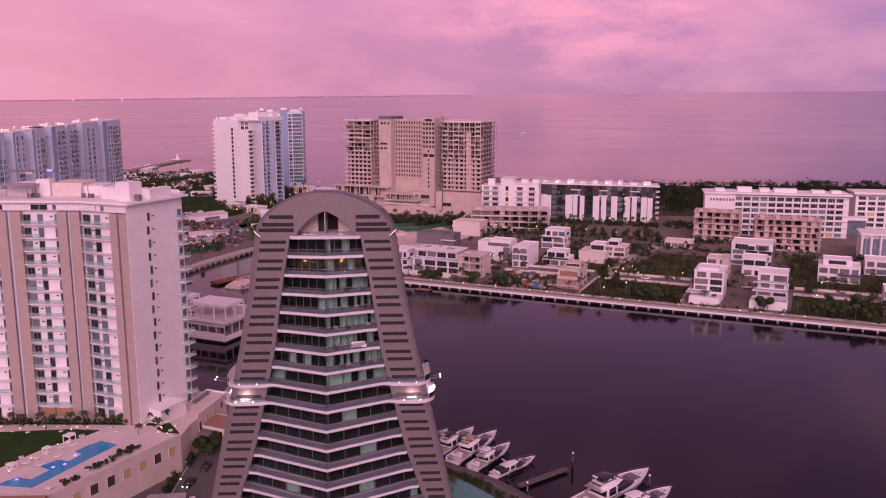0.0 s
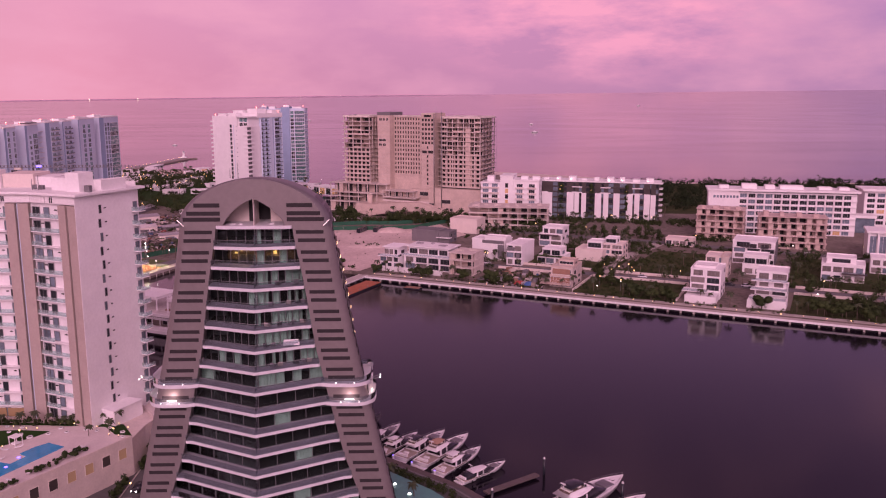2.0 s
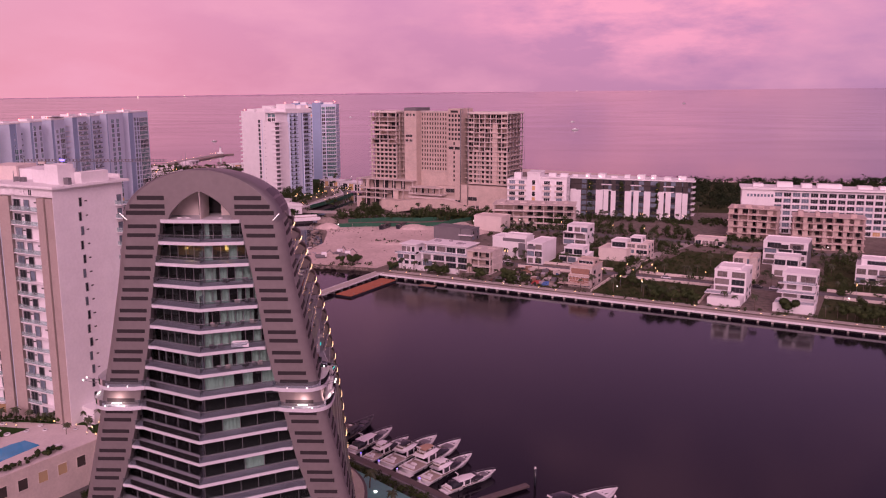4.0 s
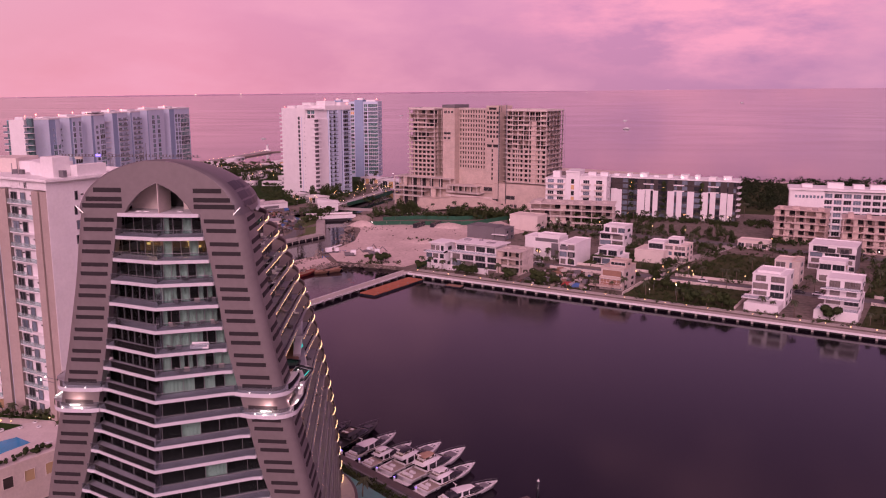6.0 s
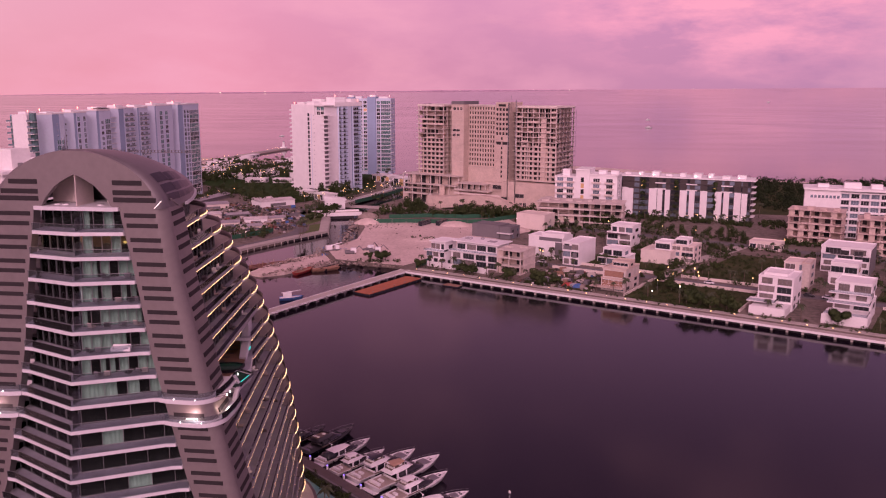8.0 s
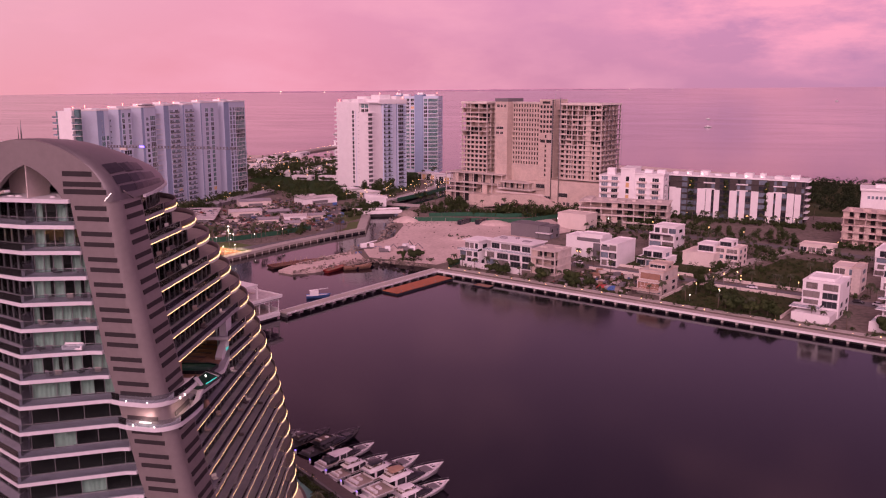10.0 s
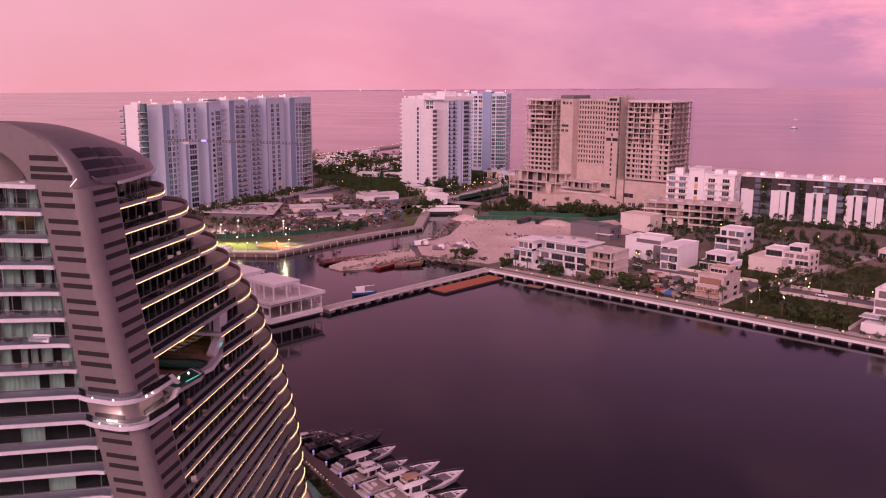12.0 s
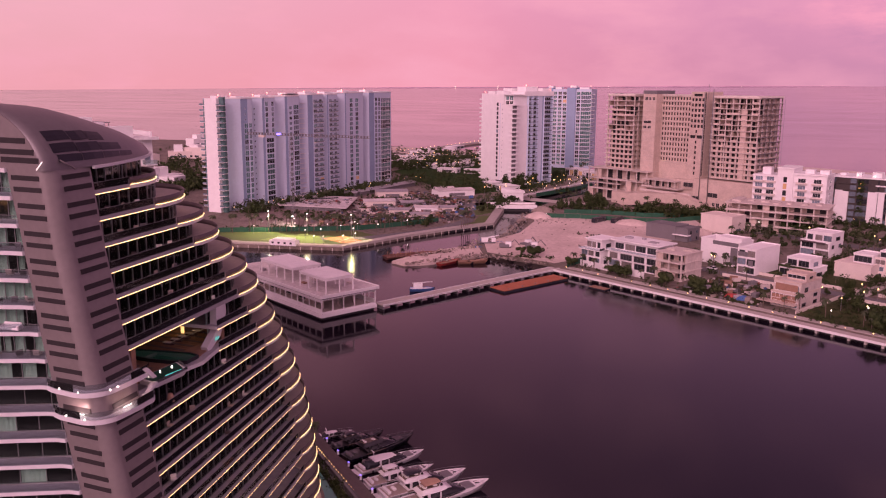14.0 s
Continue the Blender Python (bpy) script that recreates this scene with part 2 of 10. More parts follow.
M = {
    "water": water_mat(),
    "white": mat("white_render", (0.78, 0.76, 0.76), 0.75, 0.07, 0.25, 0.004),
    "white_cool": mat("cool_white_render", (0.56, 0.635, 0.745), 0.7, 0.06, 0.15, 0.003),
    "yard": mat("yard_ground", (0.075, 0.058, 0.052), 0.95, 0.4, 0.12, 0.06, fine=8, second=(0.30, 0.225, 0.20)),
    "cream": mat("cream_render", (0.68, 0.60, 0.55), 0.8, 0.08, 0.3, 0.004),
    "taupe": mat("taupe_panel", (0.212, 0.188, 0.184), 0.42, 0.10, 0.22, 0.0, 0.25),
    "hood": mat("hood_metal", (0.165, 0.15, 0.158), 0.46, 0.10, 0.22, 0.0, 0.30),
    "taupe_dark": mat("dark_louvre", (0.028, 0.024, 0.026), 0.65, 0.2, 0.8, spec=0.25),
    "hood_panel": mat("dark_roof_panel", (0.014, 0.014, 0.022), 0.40, 0.2, 0.8, spec=0.3),
    "fascia": mat("grey_fascia", (0.33, 0.315, 0.335), 0.55, 0.10, 0.5, 0.003),
    "lamp_bar": lamp_mat("pale_light_bar", (1.0, 0.80, 0.80), 1.15),
    "slab": mat("white_slab", (0.63, 0.625, 0.645), 0.6, 0.08, 0.4, 0.003),
    "beige_fin": mat("beige_stone", (0.39, 0.325, 0.29), 0.75, 0.10, 0.35, 0.004),
    "concrete": mat("raw_concrete", (0.55, 0.48, 0.44), 0.9, 0.22, 0.18, 0.01),
    "concrete_pink": mat("pale_block", (0.54, 0.44, 0.38), 0.9, 0.2, 0.25, 0.01),
    "grey": mat("grey_render", (0.16, 0.15, 0.16), 0.8, 0.12, 0.3, 0.004),
    "bronze": mat("dark_bronze_cladding", (0.055, 0.045, 0.042), 0.45, 0.2, 0.4),
    "brown": mat("brown_parapet", (0.088, 0.064, 0.070), 0.5, 0.15, 0.5),
    # near-black fill that stands in for shade in openings and under decks
    "dark": mat("dark_shade", (0.03, 0.028, 0.03), 0.8, 0.3, 0.4),
    "glass": glass_mat("window_glass", (0.70, 0.78, 0.75), 0.95, ior=1.33),
    "glass_far": mat("dark_window_glass", (0.03, 0.035, 0.04), 0.08, 0.5, 0.5, island=True),
    "glass_veil": mat("curtained_window_glass", (0.20, 0.175, 0.165), 0.14, 0.5, 0.3, island=True),
    "glass_blue": mat("blue_grey_glass", (0.16, 0.20, 0.24), 0.10, 0.5, 0.3, island=True),
    "rail": glass_mat("balustrade_glass", (0.80, 0.84, 0.92), 0.72, body=0.4, ior=1.4),
    "rail_front": glass_mat("clear_balustrade", (0.84, 0.88, 0.90), 0.93, body=0.25, ior=1.3),
    "rail_teal": glass_mat("pale_teal_balustrade", (0.84, 0.94, 0.93), 0.75, body=0.7, ior=1.15),
    "room_soft": lamp_mat("softly_lit_room", (0.46, 0.33, 0.19), 0.035),
    "podium": mat("sandy_render", (0.60, 0.52, 0.48), 0.85, 0.12, 0.3, 0.005),
    "curtain": mat("pale_curtain", (0.80, 0.79, 0.74), 0.9, 0.15, 1.5, 0.02),
    "drape": mat("sheer_drape", (0.58, 0.74, 0.67), 0.9, 0.2, 1.5, 0.02),
    "metal": mat("grey_metal", (0.25, 0.25, 0.26), 0.4, 0.15, 0.8, 0, 0.7),
    "sand": mat("bare_sand", (0.44, 0.35, 0.31), 0.95, 0.2, 0.045, 0.08, fine=11, second=(0.72, 0.60, 0.55)),
    "earth": mat("town_ground", (0.062, 0.057, 0.042), 0.95, 0.4, 0.05, 0.04, fine=9, second=(0.26, 0.21, 0.18)),
    # lit copy of the lawn: part of the lamplight is in its colour
    "park_grass": mat("lit_park_lawn", (0.075, 0.115, 0.028), 0.95, 0.3, 0.15, 0.05, fine=9, second=(0.11, 0.13, 0.04)),
    # blue-grey that also paints the shaded faces of the long tower
    "slab_blue": mat("blue_grey_shade_render", (0.29, 0.38, 0.52), 0.75, 0.08, 0.15, 0.003),
    "glass_teal": mat("teal_window_glass", (0.10, 0.19, 0.19), 0.12, 0.5, 0.3, island=True),
    "charcoal": mat("charcoal_paint", (0.045, 0.045, 0.05), 0.3, 0.15, 0.5),
    "grass": mat("lawn", (0.026, 0.056, 0.014), 0.95, 0.3, 0.12, 0.05, fine=9, spec=0.1),
    "scrub": mat("scrub_ground", (0.026, 0.040, 0.014), 0.95, 0.4, 0.06, 0.08, fine=9, second=(0.085, 0.085, 0.040), spec=0.1),
    "street": mat("grey_street", (0.135, 0.128, 0.132), 0.9, 0.2, 0.12, 0.01),
    "asphalt": mat("asphalt", (0.10, 0.095, 0.095), 0.9, 0.2, 0.15, 0.01),
    "paving": mat("pale_paving", (0.42, 0.38, 0.35), 0.85, 0.15, 0.2, 0.01),
    "leaf": mat("leaves", (0.014, 0.028, 0.009), 0.7, 0.5, 0.2, fine=8, second=(0.062, 0.082, 0.026), spec=0.2),
    "mangrove": mat("mangrove_leaves", (0.009, 0.019, 0.008), 0.75, 0.5, 0.08, fine=8, second=(0.030, 0.042, 0.016), spec=0.15),
    "palm": mat("palm_fronds", (0.02, 0.035, 0.014), 0.55, 0.4, 0.4, fine=8, second=(0.065, 0.075, 0.03)),
    "bark": mat("bark", (0.14, 0.11, 0.085), 0.9, 0.3, 1.0, 0.02),
    "dock": mat("weathered_dock_planks", (0.11, 0.085, 0.085), 0.8, 0.2, 0.8, 0.01),
    "brick": mat("raw_brick", (0.52, 0.41, 0.37), 0.9, 0.25, 0.3, 0.01),
    "terrace": mat("pale_terrace_stone", (0.62, 0.55, 0.53), 0.8, 0.1, 0.3, 0.005),
    "wood": mat("timber", (0.26, 0.15, 0.10), 0.7, 0.25, 0.6, 0.01),
    "orange": mat("rust_orange_planks", (0.36, 0.12, 0.06), 0.75, 0.25, 0.5, 0.01),
    "rock": mat("rubble", (0.28, 0.23, 0.20), 0.95, 0.3, 0.5, 0.1),
    "gel": mat("white_gelcoat", (0.80, 0.79, 0.80), 0.25, 0.04, 0.4),
    "hull_dark": mat("dark_hull", (0.02, 0.022, 0.03), 0.2, 0.2, 0.4),
    "tint": mat("tinted_glass", (0.012, 0.012, 0.016), 0.06, 0.2, 0.6),
    "canvas": mat("tan_canvas", (0.42, 0.27, 0.19), 0.8, 0.12, 1.0, 0.01),
    "teak": mat("teak_deck", (0.15, 0.11, 0.09), 0.7, 0.2, 1.5),
    "pool": mat("pool_water", (0.02, 0.19, 0.40), 0.08, 0.25, 0.3, 0.02, emit=0.17),
    "teal": mat("teal_pool_floor", (0.09, 0.28, 0.25), 0.35, 0.15, 0.2),
    "green_mesh": mat("green_mesh_fence", (0.02, 0.10, 0.055), 0.8, 0.25, 0.4, 0.02),
    "court": mat("clay_court", (0.42, 0.16, 0.07), 0.9, 0.12, 0.3),
    "court_green": mat("court_green", (0.16, 0.22, 0.05), 0.9, 0.25, 0.15),
    "tin": mat("sheet_metal_roof", (0.36, 0.34, 0.36), 0.5, 0.3, 0.2, 0.01, 0.2),
    "red": mat("red_paint", (0.35, 0.05, 0.045), 0.5, 0.3, 0.5),
    "wreck": mat("rusty_hull", (0.07, 0.035, 0.03), 0.9, 0.4, 0.3, 0.05, second=(0.24, 0.10, 0.075)),
    "blue": mat("blue_tarpaulin", (0.06, 0.14, 0.36), 0.6, 0.25, 0.5),
    "car_w": mat("white_car_paint", (0.7, 0.7, 0.72), 0.25, 0.05, 0.5),
    "car_d": mat("dark_car_paint", (0.03, 0.03, 0.035), 0.2, 0.1, 0.5),
    "rubber": mat("rubber", (0.02, 0.02, 0.02), 0.8, 0.1, 2.0),
    "tile_roof": mat("clay_tile_roof", (0.30, 0.17, 0.12), 0.8, 0.25, 0.8, 0.02),
    "led": lamp_mat("warm_led", (1.0, 0.60, 0.30), 3.3),
    "lamp_w": lamp_mat("warm_lamp", (1.0, 0.60, 0.24), 4.5),
    "lamp_far": lamp_mat("far_lamp", (1.0, 0.80, 0.62), 1.3),
    "lamp_c": lamp_mat("cool_lamp", (1.0, 0.88, 0.84), 5.0),
    "flood": lamp_mat("flood_lamp", (1.0, 0.93, 0.88), 60.0),
    "lamp_t": lamp_mat("teal_lamp", (0.05, 0.62, 0.55), 0.9),
    "lamp_b": lamp_mat("blue_lamp", (0.18, 0.12, 1.0), 4.0),
    "lamp_red": lamp_mat("red_beacon_lamp", (1.0, 0.16, 0.14), 7.0),
    "room_entry": lamp_mat("warm_entrance", (0.30, 0.19, 0.10), 0.14),
    "room_dim": lamp_mat("dimly_lit_room", (0.62, 0.36, 0.16), 0.18),
    "lamp_g": mat("green_pool_water", (0.010, 0.034, 0.026), 0.06, 0.4, 0.5, 0.02, emit=0.22),
    "room": lamp_mat("lit_room", (0.55, 0.34, 0.16), 0.12),
    "room_bright": lamp_mat("lit_lounge", (1.0, 0.60, 0.22), 1.3),
    "slate": mat("grey_balcony_tiles", (0.33, 0.32, 0.36), 0.45, 0.25, 0.5),
    # distance haze is put into this pale pink colour
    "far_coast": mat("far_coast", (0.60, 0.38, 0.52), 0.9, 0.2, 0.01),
}


def mixed_mat(name, cols, rough=0.85):
    """Loose pieces of many colours, one for each piece."""
    m = bpy.data.materials.new(name)
    m.use_nodes = True
    nt = m.node_tree
    b = nt.nodes["Principled BSDF"]
    b.inputs["Roughness"].default_value = rough
    geo, r = nt.nodes.new("ShaderNodeNewGeometry"), nt.nodes.new("ShaderNodeValToRGB")
    r.color_ramp.interpolation = "CONSTANT"
    while len(r.color_ramp.elements) < len(cols):
        r.color_ramp.elements.new(0.5)
    for i, (e, c) in enumerate(zip(r.color_ramp.elements, cols)):
        e.position, e.color = i / len(cols), (*c, 1)
    nt.links.new(geo.outputs["Random Per Island"], r.inputs[0])
    n = nt.nodes.new("ShaderNodeTexNoise")
    n.inputs["Scale"].default_value = 1.2
    nt.links.new(geo.outputs["Position"], n.inputs["Vector"])
    mx = nt.nodes.new("ShaderNodeMix")
    mx.data_type, mx.blend_type = "RGBA", "MULTIPLY"
    mx.inputs[0].default_value = 0.6
    nt.links.new(r.outputs[0], mx.inputs[6]), nt.links.new(n.outputs["Fac"], mx.inputs[7])
    nt.links.new(mx.outputs[2], b.inputs["Base Color"])
    return m


M["junk"] = mixed_mat("yard_litter", [(0.10, 0.08, 0.07), (0.30, 0.25, 0.22), (0.05, 0.045, 0.045), (0.45, 0.39, 0.36), (0.16, 0.09, 0.06), (0.22, 0.20, 0.20), (0.60, 0.55, 0.54), (0.08, 0.07, 0.07), (0.06, 0.055, 0.06), (0.34, 0.28, 0.24), (0.12, 0.11, 0.10), (0.30, 0.25, 0.22), (0.04, 0.035, 0.035), (0.24, 0.19, 0.16), (0.12, 0.09, 0.08), (0.08, 0.14, 0.28), (0.07, 0.06, 0.05), (0.20, 0.17, 0.15), (0.30, 0.08, 0.07)])
M["rubble"] = mixed_mat("broken_rubble", [(0.30, 0.24, 0.20), (0.46, 0.38, 0.32), (0.18, 0.14, 0.12), (0.56, 0.48, 0.42), (0.10, 0.085, 0.08), (0.38, 0.30, 0.26)])
M["pale_junk"] = mixed_mat("pale_yard_litter", [(0.62, 0.56, 0.54), (0.45, 0.40, 0.38), (0.70, 0.66, 0.66), (0.30, 0.27, 0.26), (0.12, 0.22, 0.38), (0.52, 0.44, 0.40), (0.20, 0.17, 0.17), (0.34, 0.10, 0.09)])
M["roofing"] = mat("patched_roofing", (0.38, 0.345, 0.345), 0.7, 0.3, 0.10, 0.02, fine=7, second=(0.74, 0.68, 0.67))

# ---- mesh helpers ----


def mesh_of(name, verts, faces, material, smooth=False):
    me = bpy.data.meshes.new(name)
    me.from_pydata([tuple(v) for v in verts], [], faces)
    me.materials.append(M[material])
    if smooth:
        me.polygons.foreach_set("use_smooth", [True] * len(me.polygons))
    me.update()
    return me


def thing(name, x=0, y=0, z=0, yaw=0, label="", category="", group="", kind=""):
    ob = new(name)
    ob.empty_display_size = 0.5
    ob.matrix_world = pose(x, y, z, 0, 0, yaw)
    return tagged(ob, label, category, group, kind)


def put(name, me, parent=None, m=None, label="", on=None):
    """A mesh under a thing; on: a part of the same thing that carries it."""
    ob = new(name, me)
    if parent is not None:
        ob.parent = on or parent
        if on is not None:
            ob.matrix_parent_inverse = on.matrix_basis.inverted()
    if m is not None:
        ob.matrix_basis = m
    return tagged(ob, label)


BOXES = {}


def box_data(x0, x1, y0, y1, z0, z1, c=0.03):
    """Verts and faces of a chamfered box."""
    c = min(c, (x1 - x0) / 3, (y1 - y0) / 3, (z1 - z0) / 3)
    vs, idx = [], {}
    for sx in (0, 1):
        for sy in (0, 1):
            for sz in (0, 1):
                p = [(x0, x1)[sx], (y0, y1)[sy], (z0, z1)[sz]]
                s = [1 - 2 * sx, 1 - 2 * sy, 1 - 2 * sz]
                for a in range(3):
                    q = [p[i] + (0 if i == a else s[i] * c) for i in range(3)]
                    idx[sx, sy, sz, a] = len(vs)
                    vs.append(q)
    fs = []
    for a in range(3):
        b, d = (a + 1) % 3, (a + 2) % 3
        for s in (0, 1):
            loop = []
            for u, v in ((0, 0), (1, 0), (1, 1), (0, 1)):
                k = [0, 0, 0]
                k[a], k[b], k[d] = s, u, v
                loop.append(idx[(*k, a)])
            fs.append(loop if s else loop[::-1])
        for u in (0, 1):
            for v in (0, 1):
                k0, k1 = [0, 0, 0], [0, 0, 0]
                k0[a], k1[a] = 0, 1
                k0[b] = k1[b] = u
                k0[d] = k1[d] = v
                loop = [idx[(*k0, b)], idx[(*k1, b)], idx[(*k1, d)], idx[(*k0, d)]]
                fs.append(loop if u == v else loop[::-1])
    for sx in (0, 1):
        for sy in (0, 1):
            for sz in (0, 1):
                loop = [idx[sx, sy, sz, a] for a in range(3)]
                fs.append(loop if (sx + sy + sz) % 2 else loop[::-1])
    return vs, fs


def box(name, parent, material, x0, x1, y0, y1, z0, z1, c=0.03, label="", on=None):
    """A chamfered box in the parent's axes; alike boxes share their mesh."""
    key = (material, round(x1 - x0, 3), round(y1 - y0, 3), round(z1 - z0, 3), c)
    if key not in BOXES:
        w, d, h = key[1:4]
        BOXES[key] = mesh_of(name, *box_data(-w / 2, w / 2, -d / 2, d / 2, 0, h, c), material)
    return put(name, BOXES[key], parent, Matrix.Translation(((x0 + x1) / 2, (y0 + y1) / 2, z0)), label, on)


def boxes(name, parent, material, rows, c=0.02, label="", kind="", on=None):
    """Many boxes joined into one part."""
    vs, fs = [], []
    for r in rows:
        v, f = box_data(*r, c)
        fs += [[i + len(vs) for i in q] for q in f]
        vs += v
    ob = put(name, mesh_of(name, vs, fs, material), parent, None, label, on)
    return tagged(ob, kind=kind)


def prism_data(pts, z0, z1):
    n = len(pts)
    if sum(pts[i][0] * pts[(i + 1) % n][1] - pts[(i + 1) % n][0] * pts[i][1] for i in range(n)) < 0:
        pts = pts[::-1]
    vs = [(*p[:2], z0) for p in pts] + [(*p[:2], z1) for p in pts]
    fs = [list(range(n))[::-1], list(range(n, 2 * n))] + [[i, (i + 1) % n, n + (i + 1) % n, n + i] for i in range(n)]
    return vs, fs


def prism(name, parent, material, pts, z0, z1, label=""):
    return put(name, mesh_of(name, *prism_data(pts, z0, z1), material), parent, None, label)


def band_data(path, offset, z0, z1):
    """A wall of some thickness along an open path of plan points."""
    p = np.array(path, float)
    d = np.gradient(p, axis=0)
    d /= np.linalg.norm(d, axis=1)[:, None] + 1e-9
    q = p + np.stack([-d[:, 1], d[:, 0]], 1) * offset
    n = len(p)
    vs = [(*a, z0) for a in p] + [(*a, z1) for a in p] + [(*a, z0) for a in q] + [(*a, z1) for a in q]
    fs = []
    for i in range(n - 1):
        j = i + 1
        fs += [[i, j, n + j, n + i], [2 * n + j, 2 * n + i, 3 * n + i, 3 * n + j], [n + i, n + j, 3 * n + j, 3 * n + i], [j, i, 2 * n + i, 2 * n + j]]
    fs += [[0, n, 3 * n, 2 * n], [n - 1, 3 * n - 1, 4 * n - 1, 2 * n - 1]]
    return vs, fs


def band(name, parent, material, path, offset, z0, z1, label="", smooth=False):
    return put(name, mesh_of(name, *band_data(path, offset, z0, z1), material, smooth), parent, None, label)


def tube_data(path, r, sides=6, taper=1.0):
    p = np.array(path, float)
    d = np.gradient(p, axis=0)
    d /= np.linalg.norm(d, axis=1)[:, None] + 1e-9
    ref = np.where(np.abs(d[:, 2:3]) > 0.9, np.array([[1.0, 0, 0]]), np.array([[0, 0, 1.0]]))
    a = np.cross(d, ref)
    a /= np.linalg.norm(a, axis=1)[:, None]
    b = np.cross(d, a)
    vs, fs, n = [], [], len(p)
    for i in range(n):
        rr = r * (1 + (taper - 1) * i / max(1, n - 1))
        for k in range(sides):
            t = 2 * math.pi * k / sides
            vs.append(p[i] + rr * (math.cos(t) * a[i] + math.sin(t) * b[i]))
    for i in range(n - 1):
        for k in range(sides):
            l = (k + 1) % sides
            fs.append([i * sides + l, i * sides + k, (i + 1) * sides + k, (i + 1) * sides + l])
    fs += [list(range(sides)), list(range((n - 1) * sides, n * sides))[::-1]]
    return vs, fs


def tube(name, parent, material, path, r, sides=6, taper=1.0, label="", on=None):
    return put(name, mesh_of(name, *tube_data(path, r, sides, taper), material, True), parent, None, label, on)


def grid_data(rows, closed=False):
    """Quads over rows of equally many points."""
    n = len(rows[0])
    vs = [tuple(p) for r in rows for p in r]
    fs = [[i * n + k, i * n + (k + 1) % n, (i + 1) * n + (k + 1) % n, (i + 1) * n + k] for i in range(len(rows) - 1) for k in range(n if closed else n - 1)]
    return vs, fs

# ---- water, land and distance ----


def rim_height(az):
    """Height of the sea's far rim by bearing, degrees clockwise from north."""
    return 68.0 + 0.9 * max(-48.0, min(36.0, az))


def bearing(x, y):
    return math.degrees(math.atan2(x - 40, y - 100))


def sea_level(x, y):
    """The sea swells up far out, towards the horizon."""
    return rim_height(bearing(x, y)) * max(0.0, (math.hypot(x - 40, y - 100) - 1500) / 3420) ** 2


def sea_sheet():
    radii = [0, 40, 80, 120, 160, 200, 260, 320, 400, 500, 650, 850, 1100, 1500, 1900, 2300, 2700, 3100, 3500, 3900, 4300, 4700, 4920]
    rows = []
    for r in radii:
        ring = [(40 + r * math.cos(2 * math.pi * k / 120), 100 + r * math.sin(2 * math.pi * k / 120)) for k in range(120)]
        rows.append([(x, y, sea_level(x, y)) for x, y in ring])
    return mesh_of("water", *grid_data(rows, True), "water", True)


tagged(put("water", sea_sheet()), "calm dark lagoon and open sea at dusk", "water", kind="structure")


def land(name, pts, z, material, label, depth=4.0, kind="structure", category="ground"):
    ob = prism(name, None, material, pts, z - depth, z)
    return tagged(ob, label, category, kind=kind)


QUAY_A, QUAY_B = Vector((-17.7, 422.8)), Vector((400.0, 215.5))
along = (QUAY_B - QUAY_A).normalized()
inland = Vector((-along.y, along.x))


def quay(s, d):
    """A plan point s metres along the far promenade and d metres inland."""
    p = QUAY_A + along * s + inland * d
    return (p.x, p.y)


land("ground", [quay(2, 2.6), quay(700, 2.6), (1500, 300), (1500, 830), (484, 838), (274, 850), (160, 905), (98, 972), (40, 985), (-30, 960), (-62, 800), (-58, 700), (-72, 650), (-78, 600), (-66, 545), (-58, 505), (-70, 470), (-58, 446), (-40, 441), (-24, 437)], 1.8, "earth", "bare sandy town ground of the far bank")
land("ground", [(-1500, 415), (-176, 415), (-124.6, 428.7), (-108, 473), (-94.4, 502), (-81, 526.6), (-91.5, 572), (-96.5, 592), (-100, 640), (-88, 700), (-92, 800), (-130, 960), (-210, 1000), (-300, 1010), (-380, 1030), (-600, 1010), (-1500, 900)], 1.8, "earth", "bare sandy ground of the park and towers")
land("ground", [(-1500, -400), (60, -400), (60, 120), (34, 172), (21, 193), (4, 207.5), (-15.8, 223.5), (-26, 236), (-45, 262), (-70, 266), (-300, 270), (-1500, 300)], 1.8, "asphalt", "dark paved ground of the near bank")

# far shore on the horizon, its pale pink colour standing in for haze
vs, fs = [], []
random.seed(3)
rows = []
for i in range(200):
    az = -36 + i * 0.2
    a = radians(90 - az)
    h = 4 + 5 * noise.noise((i * 0.15, 0, 0)) + random.random() * 3
    env = min(1.0, i / 60, (199 - i) / 30)
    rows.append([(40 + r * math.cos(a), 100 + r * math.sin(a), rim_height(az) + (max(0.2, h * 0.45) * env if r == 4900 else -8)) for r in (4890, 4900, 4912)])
tagged(put("backdrop", mesh_of("backdrop", *grid_data(rows), "far_coast", True)), "low coast far across the sea, coloured pale pink as by haze", "far shore", kind="structure")

# ---- curved tower ----
AX = -14.5
FLOOR = 3.27
OUT_Z = [0, 10, 23.5, 30, 36.6, 46.5, 51, 56.2, 61.2, 66, 70.5, 71]
OUT_W = [26, 24.2, 21.7, 20.3, 18.8, 16.6, 15.6, 14.6, 13.6, 12.9, 12.2, 12.1]
INN_Z = [0, 10, 23, 32.8, 43.8, 51, 57.3, 63.5, 70.3]
INN_W = [22.5, 20.0, 16.5, 13.3, 10.8, 9.2, 8.3, 7.35, 6.05]


def zk(k):
    return 67.4 - FLOOR * k


def outer(z):
    return float(np.interp(z, OUT_Z, OUT_W))


def inner(z):
    return float(np.interp(z, INN_Z, INN_W))


def fold(z):
    return 143.2 - 0.165 * (67.3 - z)


